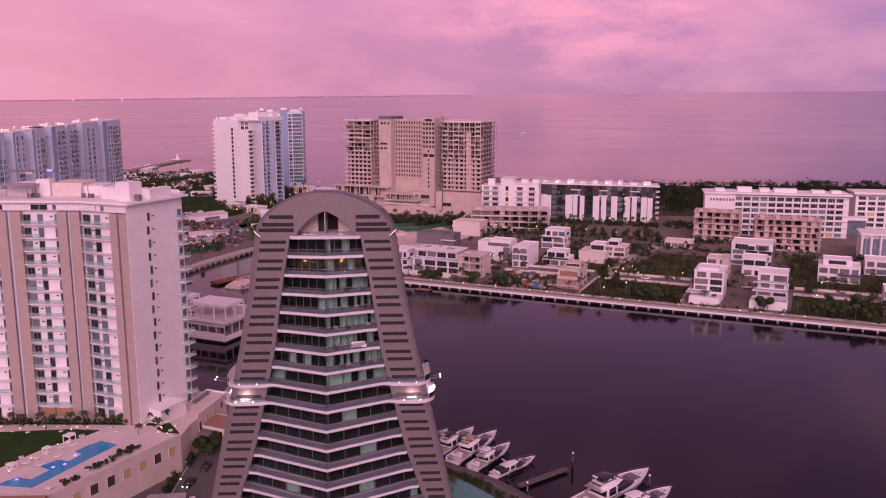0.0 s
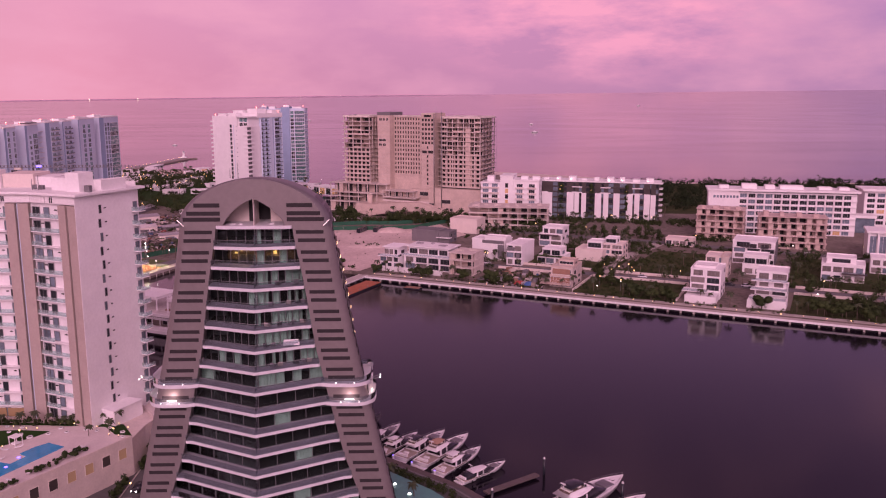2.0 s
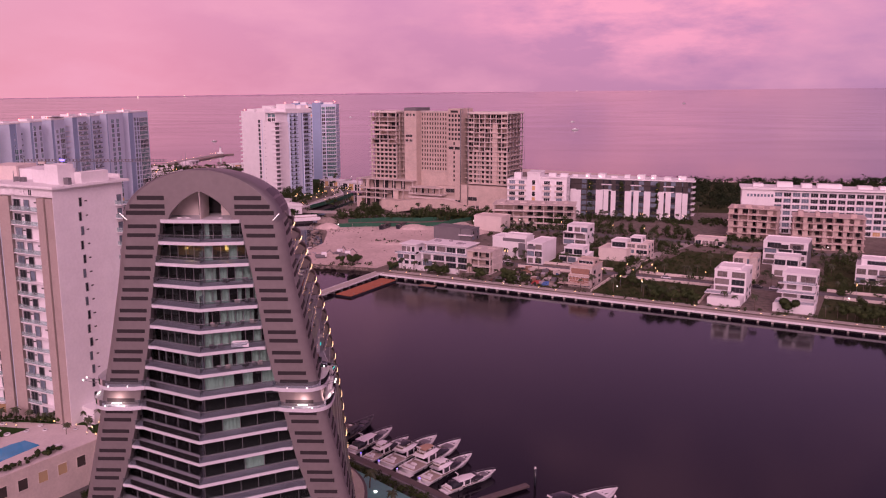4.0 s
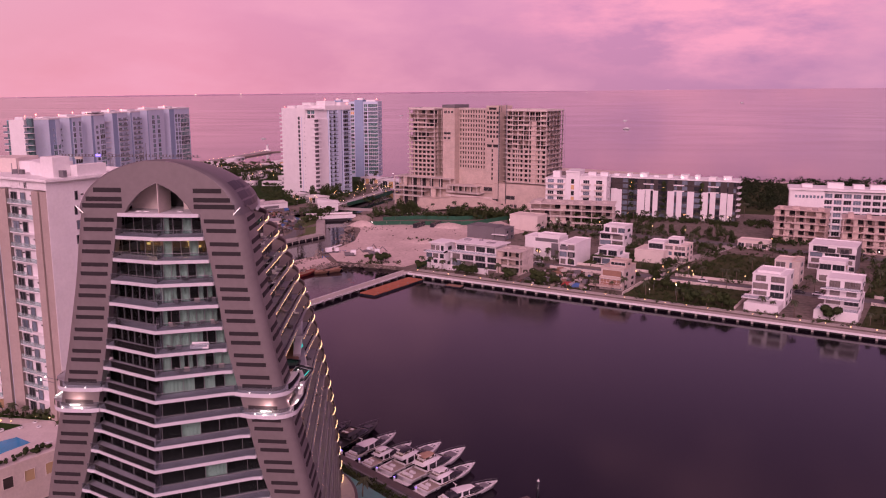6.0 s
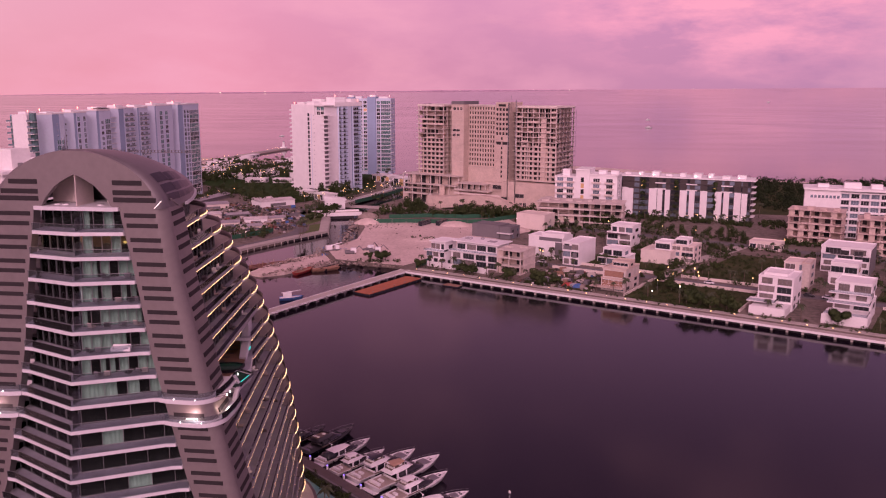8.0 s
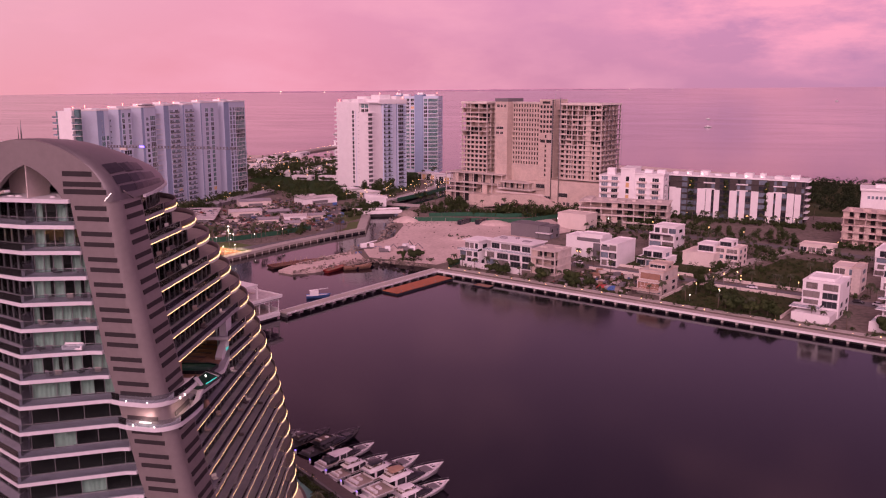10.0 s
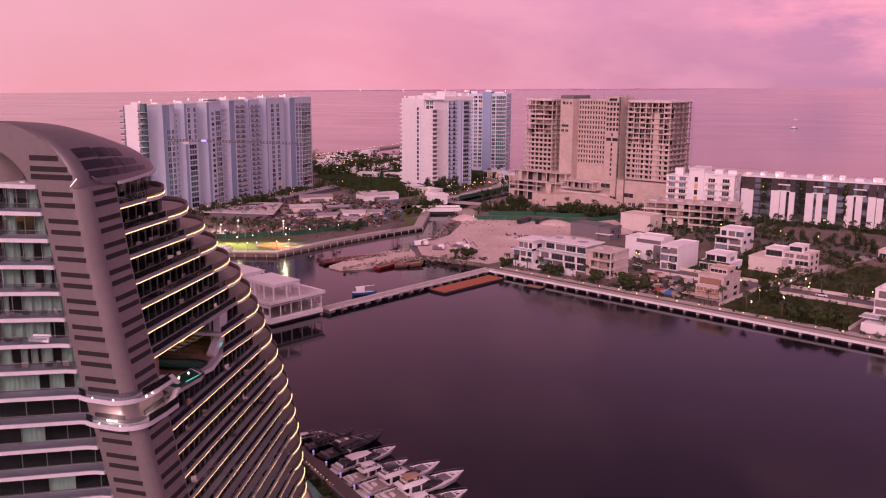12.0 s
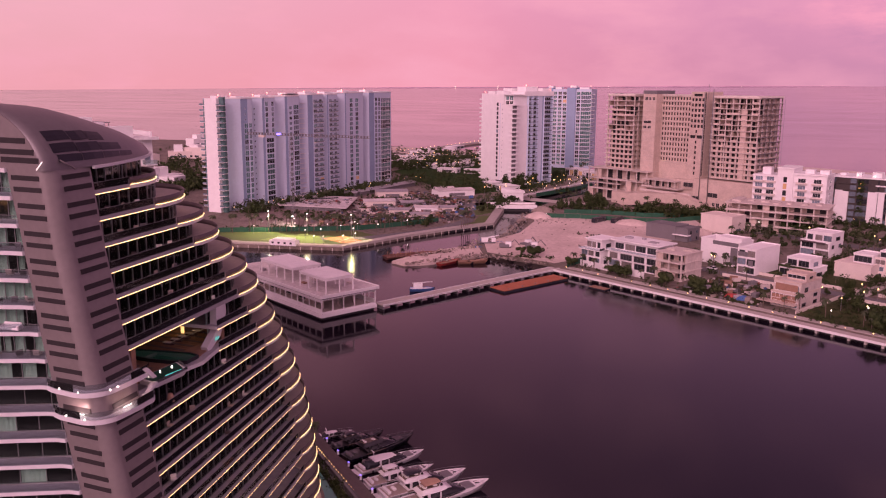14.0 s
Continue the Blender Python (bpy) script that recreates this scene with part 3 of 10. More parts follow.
STEP_Y = [159.1, 163.4, 167.5, 170.7, 174.0, 177.3, 180.0, 182.2, 184.2, 186.2, 188.0, 189.6, 191.0, 192.3, 193.2, 194.0, 194.6, 195.0, 195.3, 195.5, 195.7]


def step(k):
    """Plan half-width and y where the side balcony gives way to the rounded stern."""
    return 10.6 + 0.17 * max(0, k), STEP_Y[max(0, k)] - (0 if k >= 0 else 2.5)


tower = thing("curved_tower", AX, 144.5, 1.8, 0, "taupe-clad curved residential tower with white balconies and glowing strips", "tower")


def tw(pts):
    """World plan points to the tower's axes."""
    return [(p[0], p[1] - 144.5) for p in pts]


def tower_leg(side):
    rows = []
    zs = list(np.linspace(1.8, 71.0, 40))
    for z in zs:
        o, i = outer(z), inner(z)
        r = 1.7
        sec = [(i, 1.6), (i, 0.0), ((i + o - r) / 2, 0.0)]
        sec += [(o - r + r * math.sin(a), r - r * math.cos(a)) for a in np.linspace(0, math.pi / 2, 14)]
        sec += [(o - 0.25, 4.5), (o - 0.6, 7.3), (o - 1.6, 7.3), (o - 1.6, 3.0), (o - 2.6, 1.6)]
        rows.append([(side * x, y, z - 1.8) for x, y in sec])
    vs, fs = grid_data(rows, True)
    n = len(rows[0])
    fs += [list(range(n))[::-1], list(range(len(vs) - n, len(vs)))]
    if side < 0:
        fs = [f[::-1] for f in fs]
    return put("leg", mesh_of("leg", vs, fs, "taupe", False), tower)


ARCH = [(6.05, 70.3), (5.1, 70.9), (4.3, 72.3), (2.8, 73.9), (1.3, 74.9), (0.0, 75.45)]


def arch_w(z):
    return float(np.interp(z, [p[1] for p in ARCH], [p[0] for p in ARCH])) if z < 75.45 else 0.0


def crown_w(z):
    u = max(0.0, min(1.0, (z - 71) / 7.7))
    return 12.1 * (1 - u ** 1.9) ** (1 / 1.9)


for side in (-1, 1):
    tower_leg(side)
# front plate of the crown, pierced by the pointed arch
rows_f, rows_b = [], []
for side in (-1, 1):
    rows = []
    for z in [71, 71.6, 72.3, 73.1, 73.9, 74.6, 75.1, 75.45, 76, 76.6, 77.2, 77.7, 78.1, 78.4, 78.55]:
        a, b = arch_w(z), max(0.0, crown_w(z) - 1.0 * (1 - 0.3 * (z - 71) / 7.7))
        b = max(a, b)
        rows.append([(side * (a + (b - a) * t), 0.0, z - 1.8) for t in (0, 0.33, 0.66, 1)] + [(side * b, 0.9, z - 1.8), (side * a, 0.9, z - 1.8)])
    vs, fs = grid_data(rows, True)
    put("crown_front", mesh_of("crown_front", vs, [f[::-1] for f in fs] if side < 0 else fs, "taupe"), tower)
# hood: from the crown's rim back along a falling ridge
RIDGE_Y = [144.5, 147.8, 153.4, 158.5, 165.0, 170.0, 174.0]
RIDGE_Z = [78.7, 78.6, 78.1, 76.9, 75.0, 73.1, 71.3]
RIM_Y = [144.5, 151.6, 156.0, 161.0, 165.7, 170.0, 174.0]
RIM_W = [12.1, 11.9, 10.9, 9.3, 7.4, 4.6, 0.4]
rows = []
for y, inset in [(144.5, 1.0), (144.6, 0.55), (144.95, 0.2), (145.6, 0.0)] + [(v, 0.0) for v in np.linspace(147, 174, 16)]:
    w, top = float(np.interp(y, RIM_Y, RIM_W)), float(np.interp(y, RIDGE_Y, RIDGE_Z)) - 71
    row = []
    for a in np.linspace(0, math.pi, 33):
        ca, sa = math.cos(a), math.sin(a)
        row.append(((w - inset) * math.copysign(abs(ca) ** (2 / 1.9), ca), y - 144.5, 69.2 + max(0.05, top - inset * 0.7) * abs(sa) ** (2 / 1.9)))
    rows.append(row)
vs, fs = grid_data(rows)
hood_me = mesh_of("hood", vs, [f[::-1] for f in fs], "hood", True)
hood = put("hood", hood_me, tower)
# terrace ceiling and back wall inside the arch; dark sheets stand in for shade
boxes("terrace_wall", tower, "cream", [(-6, -1.6, 4.6, 5.0, 68.9, 75.5), (1.9, 6, 4.6, 5.0, 68.9, 75.5), (-0.05, 0.05, 0.1, 4.6, 68.9, 73.6)])
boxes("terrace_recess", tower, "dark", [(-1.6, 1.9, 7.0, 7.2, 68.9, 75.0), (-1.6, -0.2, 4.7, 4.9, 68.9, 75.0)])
for x in (-3.6, -2.4, 2.6):
    tube("terrace_seat", tower, "gel", [(x, 1.6, 68.95), (x, 1.6, 69.5)], 0.45, 9)

# roof panels set on the hood, trim along its rim


def hood_point(a, y, out=0.05):
    w, top = float(np.interp(y, RIM_Y, RIM_W)), float(np.interp(y, RIDGE_Y, RIDGE_Z)) - 71
    ca, sa = math.cos(a), math.sin(a)
    return ((w + out) * math.copysign(abs(ca) ** (2 / 1.9), ca), y - 144.5, 69.2 + (top + out) * abs(sa) ** (2 / 1.9))


def hood_panel(a0, a1, y0, y1, lean=0.0):
    rows = [[hood_point(a + lean * (y - y0), y, o) for y in np.linspace(y0, y1, 3)] for a, o in ((a0, -0.05), (a0, 0.06), ((a0 + a1) / 2, 0.06), (a1, 0.06), (a1, -0.05))]
    put("roof_panel", mesh_of("roof_panel", *grid_data(rows), "hood_panel"), tower)


PANELS = [(radians(a0), radians(a1), y0, y1, ln) for a0, a1, ln, ys in ((7.5, 14.5, 0.0, (146.6, 150.5, 154.6, 158.5, 162.0)), (16.0, 24.5, 0.004, (146.2, 150.2, 154.6, 159.5)), (27, 36.5, 0.006, (146.2, 150.0, 153.2, 156.5))) for y0, y1 in zip([v + 0.12 for v in ys], ys[1:])]
for p in PANELS:
    hood_panel(*p)
for side in (-1, 1):
    rim = [(side * float(np.interp(y, RIM_Y, RIM_W)), y - 144.5) for y in np.linspace(151.8, 173.5, 14)]
    band("rim_trim", tower, "slab", rim, 0.35 * -side, 68.9, 69.25)
    # ventilation louvres in pairs on the leg's front and flank
    for j in range(0, 21):
        for dz in (70.15, 68.8):
            z = dz - FLOOR * j
            if z < 4 or 40.9 < z < 42.2 or 43.9 < z < 45.2:
                continue
            a, b = inner(z) + 0.55 + 0.03 * j, outer(z) - 1.25
            boxes("louvre", tower, "taupe_dark", [(min(side * a, side * b), max(side * a, side * b), -0.05, 0.06, z - 2.12, z - 1.54)], 0.015)
            o = outer(z)
            vs, fs = [], []
            for z0, z1 in ((z - 2.12, z - 1.54),):
                o0, o1 = outer(z0 + 1.8), outer(z1 + 1.8)
                v = [(side * (oo - e + d), y, zz) for zz, oo in ((z0, o0), (z1, o1)) for y, e in ((2.2, 0.0), (6.9, 0.52)) for d in (-0.05, 0.07)]
                q = [[0, 2, 6, 4], [1, 5, 7, 3], [0, 4, 5, 1], [2, 3, 7, 6], [4, 6, 7, 5], [0, 1, 3, 2]]
                fs += [[i + len(vs) for i in (f if side > 0 else f[::-1])] for f in q]
                vs += v
            put("louvre", mesh_of("louvre", vs, fs, "taupe_dark"), tower)
    for z, w in ((74.45, 4.1), (73.15, 5.3), (72.2, 5.9)):
        a = 5.25
        boxes("louvre", tower, "taupe_dark", [(min(side * a, side * (a + w)), max(side * a, side * (a + w)), -0.05, 0.06, z - 2.15, z - 1.5)], 0.015)
    # slanted light bars at the shoulders
    tube("light_bar", tower, "lamp_bar", [(side * 11.0, -0.25, 69.35), (side * 12.0, -0.25, 70.35)], 0.055)
    tube("light_bar", tower, "taupe", [(side * 12.35, 2.0, 70.4), (side * 12.3, 4.2, 69.2)], 0.09)

LEVELS = range(-1, 20)


def front_edge(z, k):
    i = inner(z + 0.3)
    f = fold(z) if k >= 0 else 144.0
    return [(-i, 144.9), (-i + 0.1, 144.25), (-i + 1.4, 144.0), (0, f), (i - 1.4, 144.0), (i - 0.1, 144.25), (i, 144.9)]


def stern(k, grow=0.0, n=25, t0=0.0, t1=math.pi):
    hs, ys = step(k)
    b = (14.0 if k > 0 else 12.0) + grow
    return [((hs + 0.3 + grow) * math.cos(t), ys + b * math.sin(t)) for t in np.linspace(t0, t1, n)]


def wavy(path, z0, z1, amp=0.09):
    """A hanging curtain along two plan points."""
    (xa, ya), (xb, yb) = path
    n = max(4, int(math.hypot(xb - xa, yb - ya) / 0.16))
    nx, ny = -(yb - ya), xb - xa
    l = math.hypot(nx, ny)
    rows = [[], []]
    for i in range(n + 1):
        t = i / n
        w = amp * math.sin(i * 1.9)
        p = (xa + (xb - xa) * t + nx / l * w, ya + (yb - ya) * t + ny / l * w)
        rows[0].append((*p, z0)), rows[1].append((*p, z1))
    return grid_data(rows)


def glazing(pa, pb, z0, z1, width, seed, curtains=0.4, single=True, tone="curtain"):
    """A window wall of panes with posts, and curtains behind some of them."""
    rnd = random.Random(seed)
    pa, pb = Vector(pa), Vector(pb)
    d = pb - pa
    n = max(1, round(d.length / width))
    w = d.length / n
    yaw = math.atan2(d.y, d.x)
    inn = Vector((-d.y, d.x)).normalized() * 0.3
    key = ("pane", round(w, 2), round(z1 - z0, 2))
    if key not in BOXES:
        BOXES[key] = mesh_of("pane", *box_data(-w / 2 + 0.03, w / 2 - 0.03, -0.02, 0.02, 0.06, z1 - z0 - 0.06, 0.005), "glass")
    cv, cf = [], []
    for i in range(n):
        c = pa + d * ((i + 0.5) / n)
        put("pane", BOXES[key], tower, pose(c.x, c.y, z0, 0, 0, math.degrees(yaw))).visible_shadow = False
        if rnd.random() < curtains:
            a, b = pa + d * (i / n) + inn, pa + d * ((i + rnd.choice((0.55, 1.0, 1.0))) / n) + inn
            v, f = wavy(((a.x, a.y), (b.x, b.y)), z0 + 0.05, z1 - 0.1)
            cf += [[q + len(cv) for q in g] for g in f]
            cv += v
    vs, fs = [], []
    rot = Matrix.Rotation(yaw, 3, "Z")
    bars = [(d.length * i / n - 0.045, d.length * i / n + 0.045, -0.07, 0.07, 0, z1 - z0) for i in range(n + 1)] + [(0, d.length, -0.05, 0.05, 0, 0.07), (0, d.length, -0.05, 0.05, z1 - z0 - 0.07, z1 - z0)]
    for r in bars:
        v, f = box_data(*r, 0.01)
        fs += [[i + len(vs) for i in q] for q in f]
        vs += [rot @ Vector(p) + Vector((pa.x, pa.y, z0)) for p in v]
    put("window_frame", mesh_of("window_frame", vs, fs, "metal"), tower)
    if cv:
        put("curtain", mesh_of("curtain", cv, cf, tone, True), tower)


for k in LEVELS:
    z = zk(k)
    i, o = inner(z + 0.3), outer(z + 0.3)
    hs, ys = step(k)
    front = front_edge(z, k)
    if k < 0:
        prism("floor_slab", tower, "slab", tw(front + [(i, 152), (-i, 152)]), z - 1.8, z - 1.3)
        continue
    cut = [(i, 150), (o - 1.9, 150), (o - 0.9, 152.0)] if k not in (7, 8) else ([(i, 150), (o - 1.9, 150), (o - 1.6, 152.0), (2.0, 152.5), (2.0, 172), (hs + 1.1, 173)] if k == 7 else [(i, 150), (o - 1.9, 150), (o - 2.4, 152), (o - 3.4, 160), (o - 2.8, 167), (hs + 1.1, 173)])
    back = [(-o + 0.9, 152.0), (-o + 1.9, 150), (-i, 150)]
    prism("floor_slab", tower, "slab", tw(front + cut + [(hs, ys)] + stern(k)[1:-1] + [(-hs, ys)] + back), z - 1.8, z - 1.3)
    lz = z - 1.8
    deck_pts = [(p[0] * 0.985, p[1] + (0.2 if p[1] < 146 else 0)) for p in front] + [(c_[0] - 0.2, c_[1]) for c_ in cut] + [(hs - 0.2, ys)] + stern(k, -0.25)[1:-1] + [(-hs + 0.2, ys)] + [(c_[0] + 0.2, c_[1]) for c_ in back]
    prism("floor_finish", tower, "slate", tw(deck_pts), lz + 0.5, lz + 0.53)
    # front balustrade with its rail, and the room fronts
    edge = tw(front[1:-1])
    band("front_balustrade", tower, "rail_front", edge, 0.03, lz + 0.5, lz + 1.5)
    tube("handrail", tower, "metal", [(*p, lz + 1.53) for p in edge], 0.035, 5)
    top = lz + FLOOR
    fy = fold(z) + 2.5 - 144.5
    if k <= 14:
        glazing((-i + 0.1, 2.9), (-0.15, fy), lz + 0.5, top, 1.45 if k < 7 else 2.9, 100 + k, (0.12 if k < 7 else 0.03) if k != 7 else 0.3, tone="drape")
        glazing((0.15, fy), (i - 0.1, 2.9), lz + 0.5, top, 1.2 if k < 7 else 2.9, 200 + k, {0: 0.25, 1: 0.35, 5: 0.5}.get(k, 0.9 if k < 8 else 0.05), tone="drape")
        boxes("partition", tower, "rail", [(-0.03, 0.03, fy - 1.9, fy - 0.1, lz + 0.5, lz + 2.3)])
    # dark sheet over the floor puts the room's shade into colour
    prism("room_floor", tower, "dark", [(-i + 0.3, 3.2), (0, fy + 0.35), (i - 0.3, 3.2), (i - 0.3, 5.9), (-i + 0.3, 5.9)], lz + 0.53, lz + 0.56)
    # side balconies: balustrade, strip of light, glazing
    for side in (1, -1):
        y0 = 152.0 if k not in (7, 8) else 173.0
        x0 = o - 0.9 if k not in (7, 8) else hs + 1.1
        a, b = (side * x0, y0 - 144.5), (side * hs, ys - 144.5)
        line = [a, tuple((a[n] * 0.5 + b[n] * 0.5) for n in (0, 1)), b]
        band("side_balustrade", tower, "rail_front", line, 0.03 * side, lz + 0.5, lz + 1.5)
        band("slab_edge", tower, "fascia", line, -0.12 * side, lz + 0.12, lz + 0.62)
        tube("handrail", tower, "metal", [(*p, lz + 1.53) for p in line], 0.03, 5)
        lit = line if k != 6 else [line[0], tuple(line[0][n] * 0.45 + line[2][n] * 0.55 for n in (0, 1))]
        tube("light_strip", tower, "led", [(p[0] + side * 0.07, p[1], lz + 0.06) for p in lit], 0.046, 5, 1.0, "glowing warm light strip")
        if k <= 15:
            ga, gb = (side * (x0 - 1.9), a[1] + 0.2), (side * (hs - 1.9), b[1] + 1)
            if side > 0:
                glazing(ga, gb, lz + 0.5, top, 1.9, 300 + k, 0.72, tone="drape")
                if k not in (7, 8):
                    # same painted shade on the floors behind the side glazing
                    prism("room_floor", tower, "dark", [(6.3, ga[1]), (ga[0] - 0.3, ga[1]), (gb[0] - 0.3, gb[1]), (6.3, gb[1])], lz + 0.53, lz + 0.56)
            else:
                band("side_glazing", tower, "glass", [gb, ga], 0.05, lz + 0.5, top)
    # rounded stern terrace with a solid brown parapet
    prism("terrace_deck", tower, "paving", tw(stern(k, -0.1)), lz + 0.5, lz + 0.75)
    band("parapet", tower, "brown", tw(stern(k)), 0.16, lz + 0.6, lz + 1.5, smooth=True)
    tube("light_strip", tower, "led", [(*p, lz + 0.56) for p in tw(stern(k, 0.06))], 0.046, 5, 1.0, "glowing warm light strip")
    hs2, ys2 = step(k)
    ring = [((hs2 - 2.6) * math.cos(t), ys2 - 144.5 + 8.6 * math.sin(t)) for t in np.linspace(0, math.pi, 17)]
    band("stern_glazing", tower, "glass", ring, 0.05, lz + 0.75, top)
    rnd = random.Random(k)
    boxes("mullion_rest", tower, "metal", [(p[0] - 0.05, p[0] + 0.05, p[1] - 0.05, p[1] + 0.05, lz + 0.75, top) for p in ring], kind="stuff")
    for q in range(3):
        t = rnd.uniform(0.15, 1.3)
        a, b = ((hs2 - 3.1) * math.cos(t), ys2 - 144.5 + 8 * math.sin(t)), ((hs2 - 3.1) * math.cos(t + 0.25), ys2 - 144.5 + 8 * math.sin(t + 0.25))
        put("curtain", mesh_of("curtain", *wavy((a, b), lz + 0.8, top - 0.1), "curtain", True), tower)

# glass storey under the hood
crown_glass = [(float(np.interp(y, RIM_Y, RIM_W)) - 1.0, y - 144.5) for y in np.linspace(152, 167, 9)]
for p, q in zip(crown_glass, crown_glass[1:]):
    glazing(p, q, 66.2, 69.0, 1.8, int(p[1] * 10), 0.1)

# ring terrace round both legs
for k in (7, 8):
    z = zk(k) - 1.8
    o, i = outer(z + 1.8), inner(z + 1.8)
    for side in (-1, 1):
        e, r = 0.95, 3.2
        path = [(i - 0.6, -0.55), (i + 0.8, -0.95), (o + e - r, -1.1)]
        path += [(o + e - r + r * math.sin(t), -1.1 + r - r * math.cos(t)) for t in np.linspace(0.15, math.pi / 2, 8)]
        path += [(o + e, 5.0), (o + e - 0.3, 8.2), (o + e - 1.0, 9.2)]
        inn = [(o - 1.7, 9.0), (o - 1.2, 6.8), (o - 1.2, 2.6), (o - 2.6, 0.6), (i - 0.6, 0.6)]
        prism("ring_terrace", tower, "slab", [(side * x, y) for x, y in path + inn], z, z + 0.62)
        band("ring_balustrade", tower, "rail_front", [(side * x, y) for x, y in path], 0.03 * side, z + 0.62, z + 1.6)
    for side in (-1, 1):
        for x, y in ((o - 4.6, -1.0), (o - 1.6, -1.0)):
            put("spot", mesh_of("spot", *tube_data([(side * x, y, z + 0.62), (side * x, y, z + 0.78)], 0.065, 8), "lamp_c"), tower)
        if k == 8:
            tube("light_bar", tower, "lamp_c", [(side * (o - 4.0), -0.35, z + 0.95), (side * (o - 2.4), -0.35, z + 0.95)], 0.06)
            tube("light_bar", tower, "lamp_c", [(side * (o + 0.25), 3.4, z + 0.95), (side * (o + 0.2), 4.8, z + 0.95)], 0.06)
        else:
            for dy in (0.4, 1.6):
                tube("lamp_arm", tower, "metal", [(side * (o + 0.7), dy, z + 0.7), (side * (o + 2.6), dy - 0.6, z + 1.4)], 0.05)
                put("spot", mesh_of("spot", *tube_data([(side * (o + 2.6), dy - 0.6, z + 1.3), (side * (o + 2.6), dy - 0.6, z + 1.5)], 0.09, 8), "lamp_c"), tower)
o8 = outer(zk(8))
for x, y in ((o8 - 3.2, -1.0), (-o8 + 3.2, -1.0), (o8 + 0.9, 4.2)):
    ld = bpy.data.lights.new("ring_lamp", "POINT")
    ld.energy, ld.color, ld.shadow_soft_size = 230, (1.0, 0.56, 0.56), 0.04
    new("ring_lamp", ld).matrix_world = Matrix.Translation((AX + x, 144.5 + y, zk(8) + 1.3))

# sky pool and lounge in the gap of the flank
z = zk(8) - 1.8 + 0.5
prism("lounge_deck", tower, "wood", [(-0.9, 8.2), (13.0, 8.4), (13.2, 16), (13.6, 22), (12.0, 28), (9.6, 36.5), (-0.9, 36.5)], z + 0.03, z + 0.12)
for n in range(18):
    boxes("board", tower, "wood" if n % 3 else "brown", [(-0.8, 9.4, 22.6 + n * 0.72, 23.2 + n * 0.72, z + 0.12, z + 0.16)], 0.01)
for n in range(9):
    boxes("board", tower, "wood" if n % 2 else "brown", [(0.0 + n * 1.2, 1.0 + n * 1.2, 9.0, 17.0, z + 0.12, z + 0.17)], 0.01)
pool_a = [(2.0, 19.4), (2.0, 21.2), (8.0, 22.6), (11.8, 23.4), (13.4, 23.0), (13.6, 20.4), (12.0, 19.6), (8.0, 19.0)]
band("pool_rim", tower, "hood_panel", pool_a + pool_a[:1], 0.25, z + 0.12, z + 0.62)
prism("pool_water", tower, "lamp_g", pool_a, z + 0.13, z + 0.5, "dark green pool water")
tray0 = [(14.3, 10.4), (14.3, 17.2), (17.3, 15.4), (17.2, 10.0)]
tray1 = [(14.2, 10.2), (14.3, 17.6), (17.7, 15.7), (17.6, 9.6)]
vs, fs = grid_data([[(x, y, z + 0.55) for x, y in tray0[::-1]], [(x, y, z + 1.35) for x, y in tray1[::-1]]], True)
put("pool_tray", mesh_of("pool_tray", vs, [f[::-1] for f in fs] + [[0, 1, 2, 3], [7, 6, 5, 4]], "slab"), tower)
prism("pool_water", tower, "lamp_g", [(14.45, 10.5), (14.5, 17.2), (17.4, 15.4), (17.3, 9.9)], z + 1.35, z + 1.42, "lit green pool water")
tube("pool_light", tower, "lamp_t", [(16.95, 12.2, z + 1.45), (17.15, 15.2, z + 1.45)], 0.08, 5)
for x, y in ((15.0, 11.2), (15.2, 13.2), (15.3, 15.4)):
    put("spot", mesh_of("spot", *tube_data([(x, y, z + 1.42), (x, y, z + 1.6)], 0.11, 8), "lamp_c"), tower)
band("pool_glass", tower, "rail", [(17.65, 9.9), (17.7, 15.7), (14.6, 17.6)], 0.03, z + 1.35, z + 1.75)
# broad white wall that leans over the deck's far end
plate = [(29.4, 46.0), (32.2, 46.0), (32.3, 44.4), (30.3, 41.2), (26.6, 39.6), (26.3, 40.5), (29.2, 42.4)]
vs = [(11.2 - 0.15 * (y - 28), y, h) for y, h in plate] + [(12.4 - 0.15 * (y - 28), y, h) for y, h in plate]
fs = [[0, 1, 2, 6], [2, 3, 6], [3, 4, 5, 6], [13, 9, 8, 7], [13, 10, 9], [13, 12, 11, 10]] + [[(n + 1) % 7, n, n + 7, (n + 1) % 7 + 7] for n in range(7)]
put("slanted_wall", mesh_of("slanted_wall", vs, fs, "slab"), tower)
for n in range(2):
    tube("wall_light", tower, "lamp_t", [(12.42, 28.6 + n * 0.5, 41.0), (12.4, 28.9 + n * 0.5, 41.5)], 0.07, 5)
# sideways bracket between the two ring terraces
for za, zb in ((44.0, 42.3), (39.9, 41.6)):
    rows = [[(17.3, 8.9, zb), (17.9, 8.9, zb), (17.9, 9.6, zb), (17.3, 9.6, zb)], [(17.2, 7.2, za), (17.9, 7.2, za), (17.9, 8.0, za), (17.2, 8.0, za)]]
    vs, fs = grid_data(rows, True)
    put("bracket", mesh_of("bracket", vs, fs + [[0, 1, 2, 3], [7, 6, 5, 4]], "slab"), tower)
# post under orange light; that light is put in as its own glow
boxes("lamp_post", tower, "room_bright", [(3.2, 3.6, 31.8, 32.2, z + 0.2, z + 2.2)])
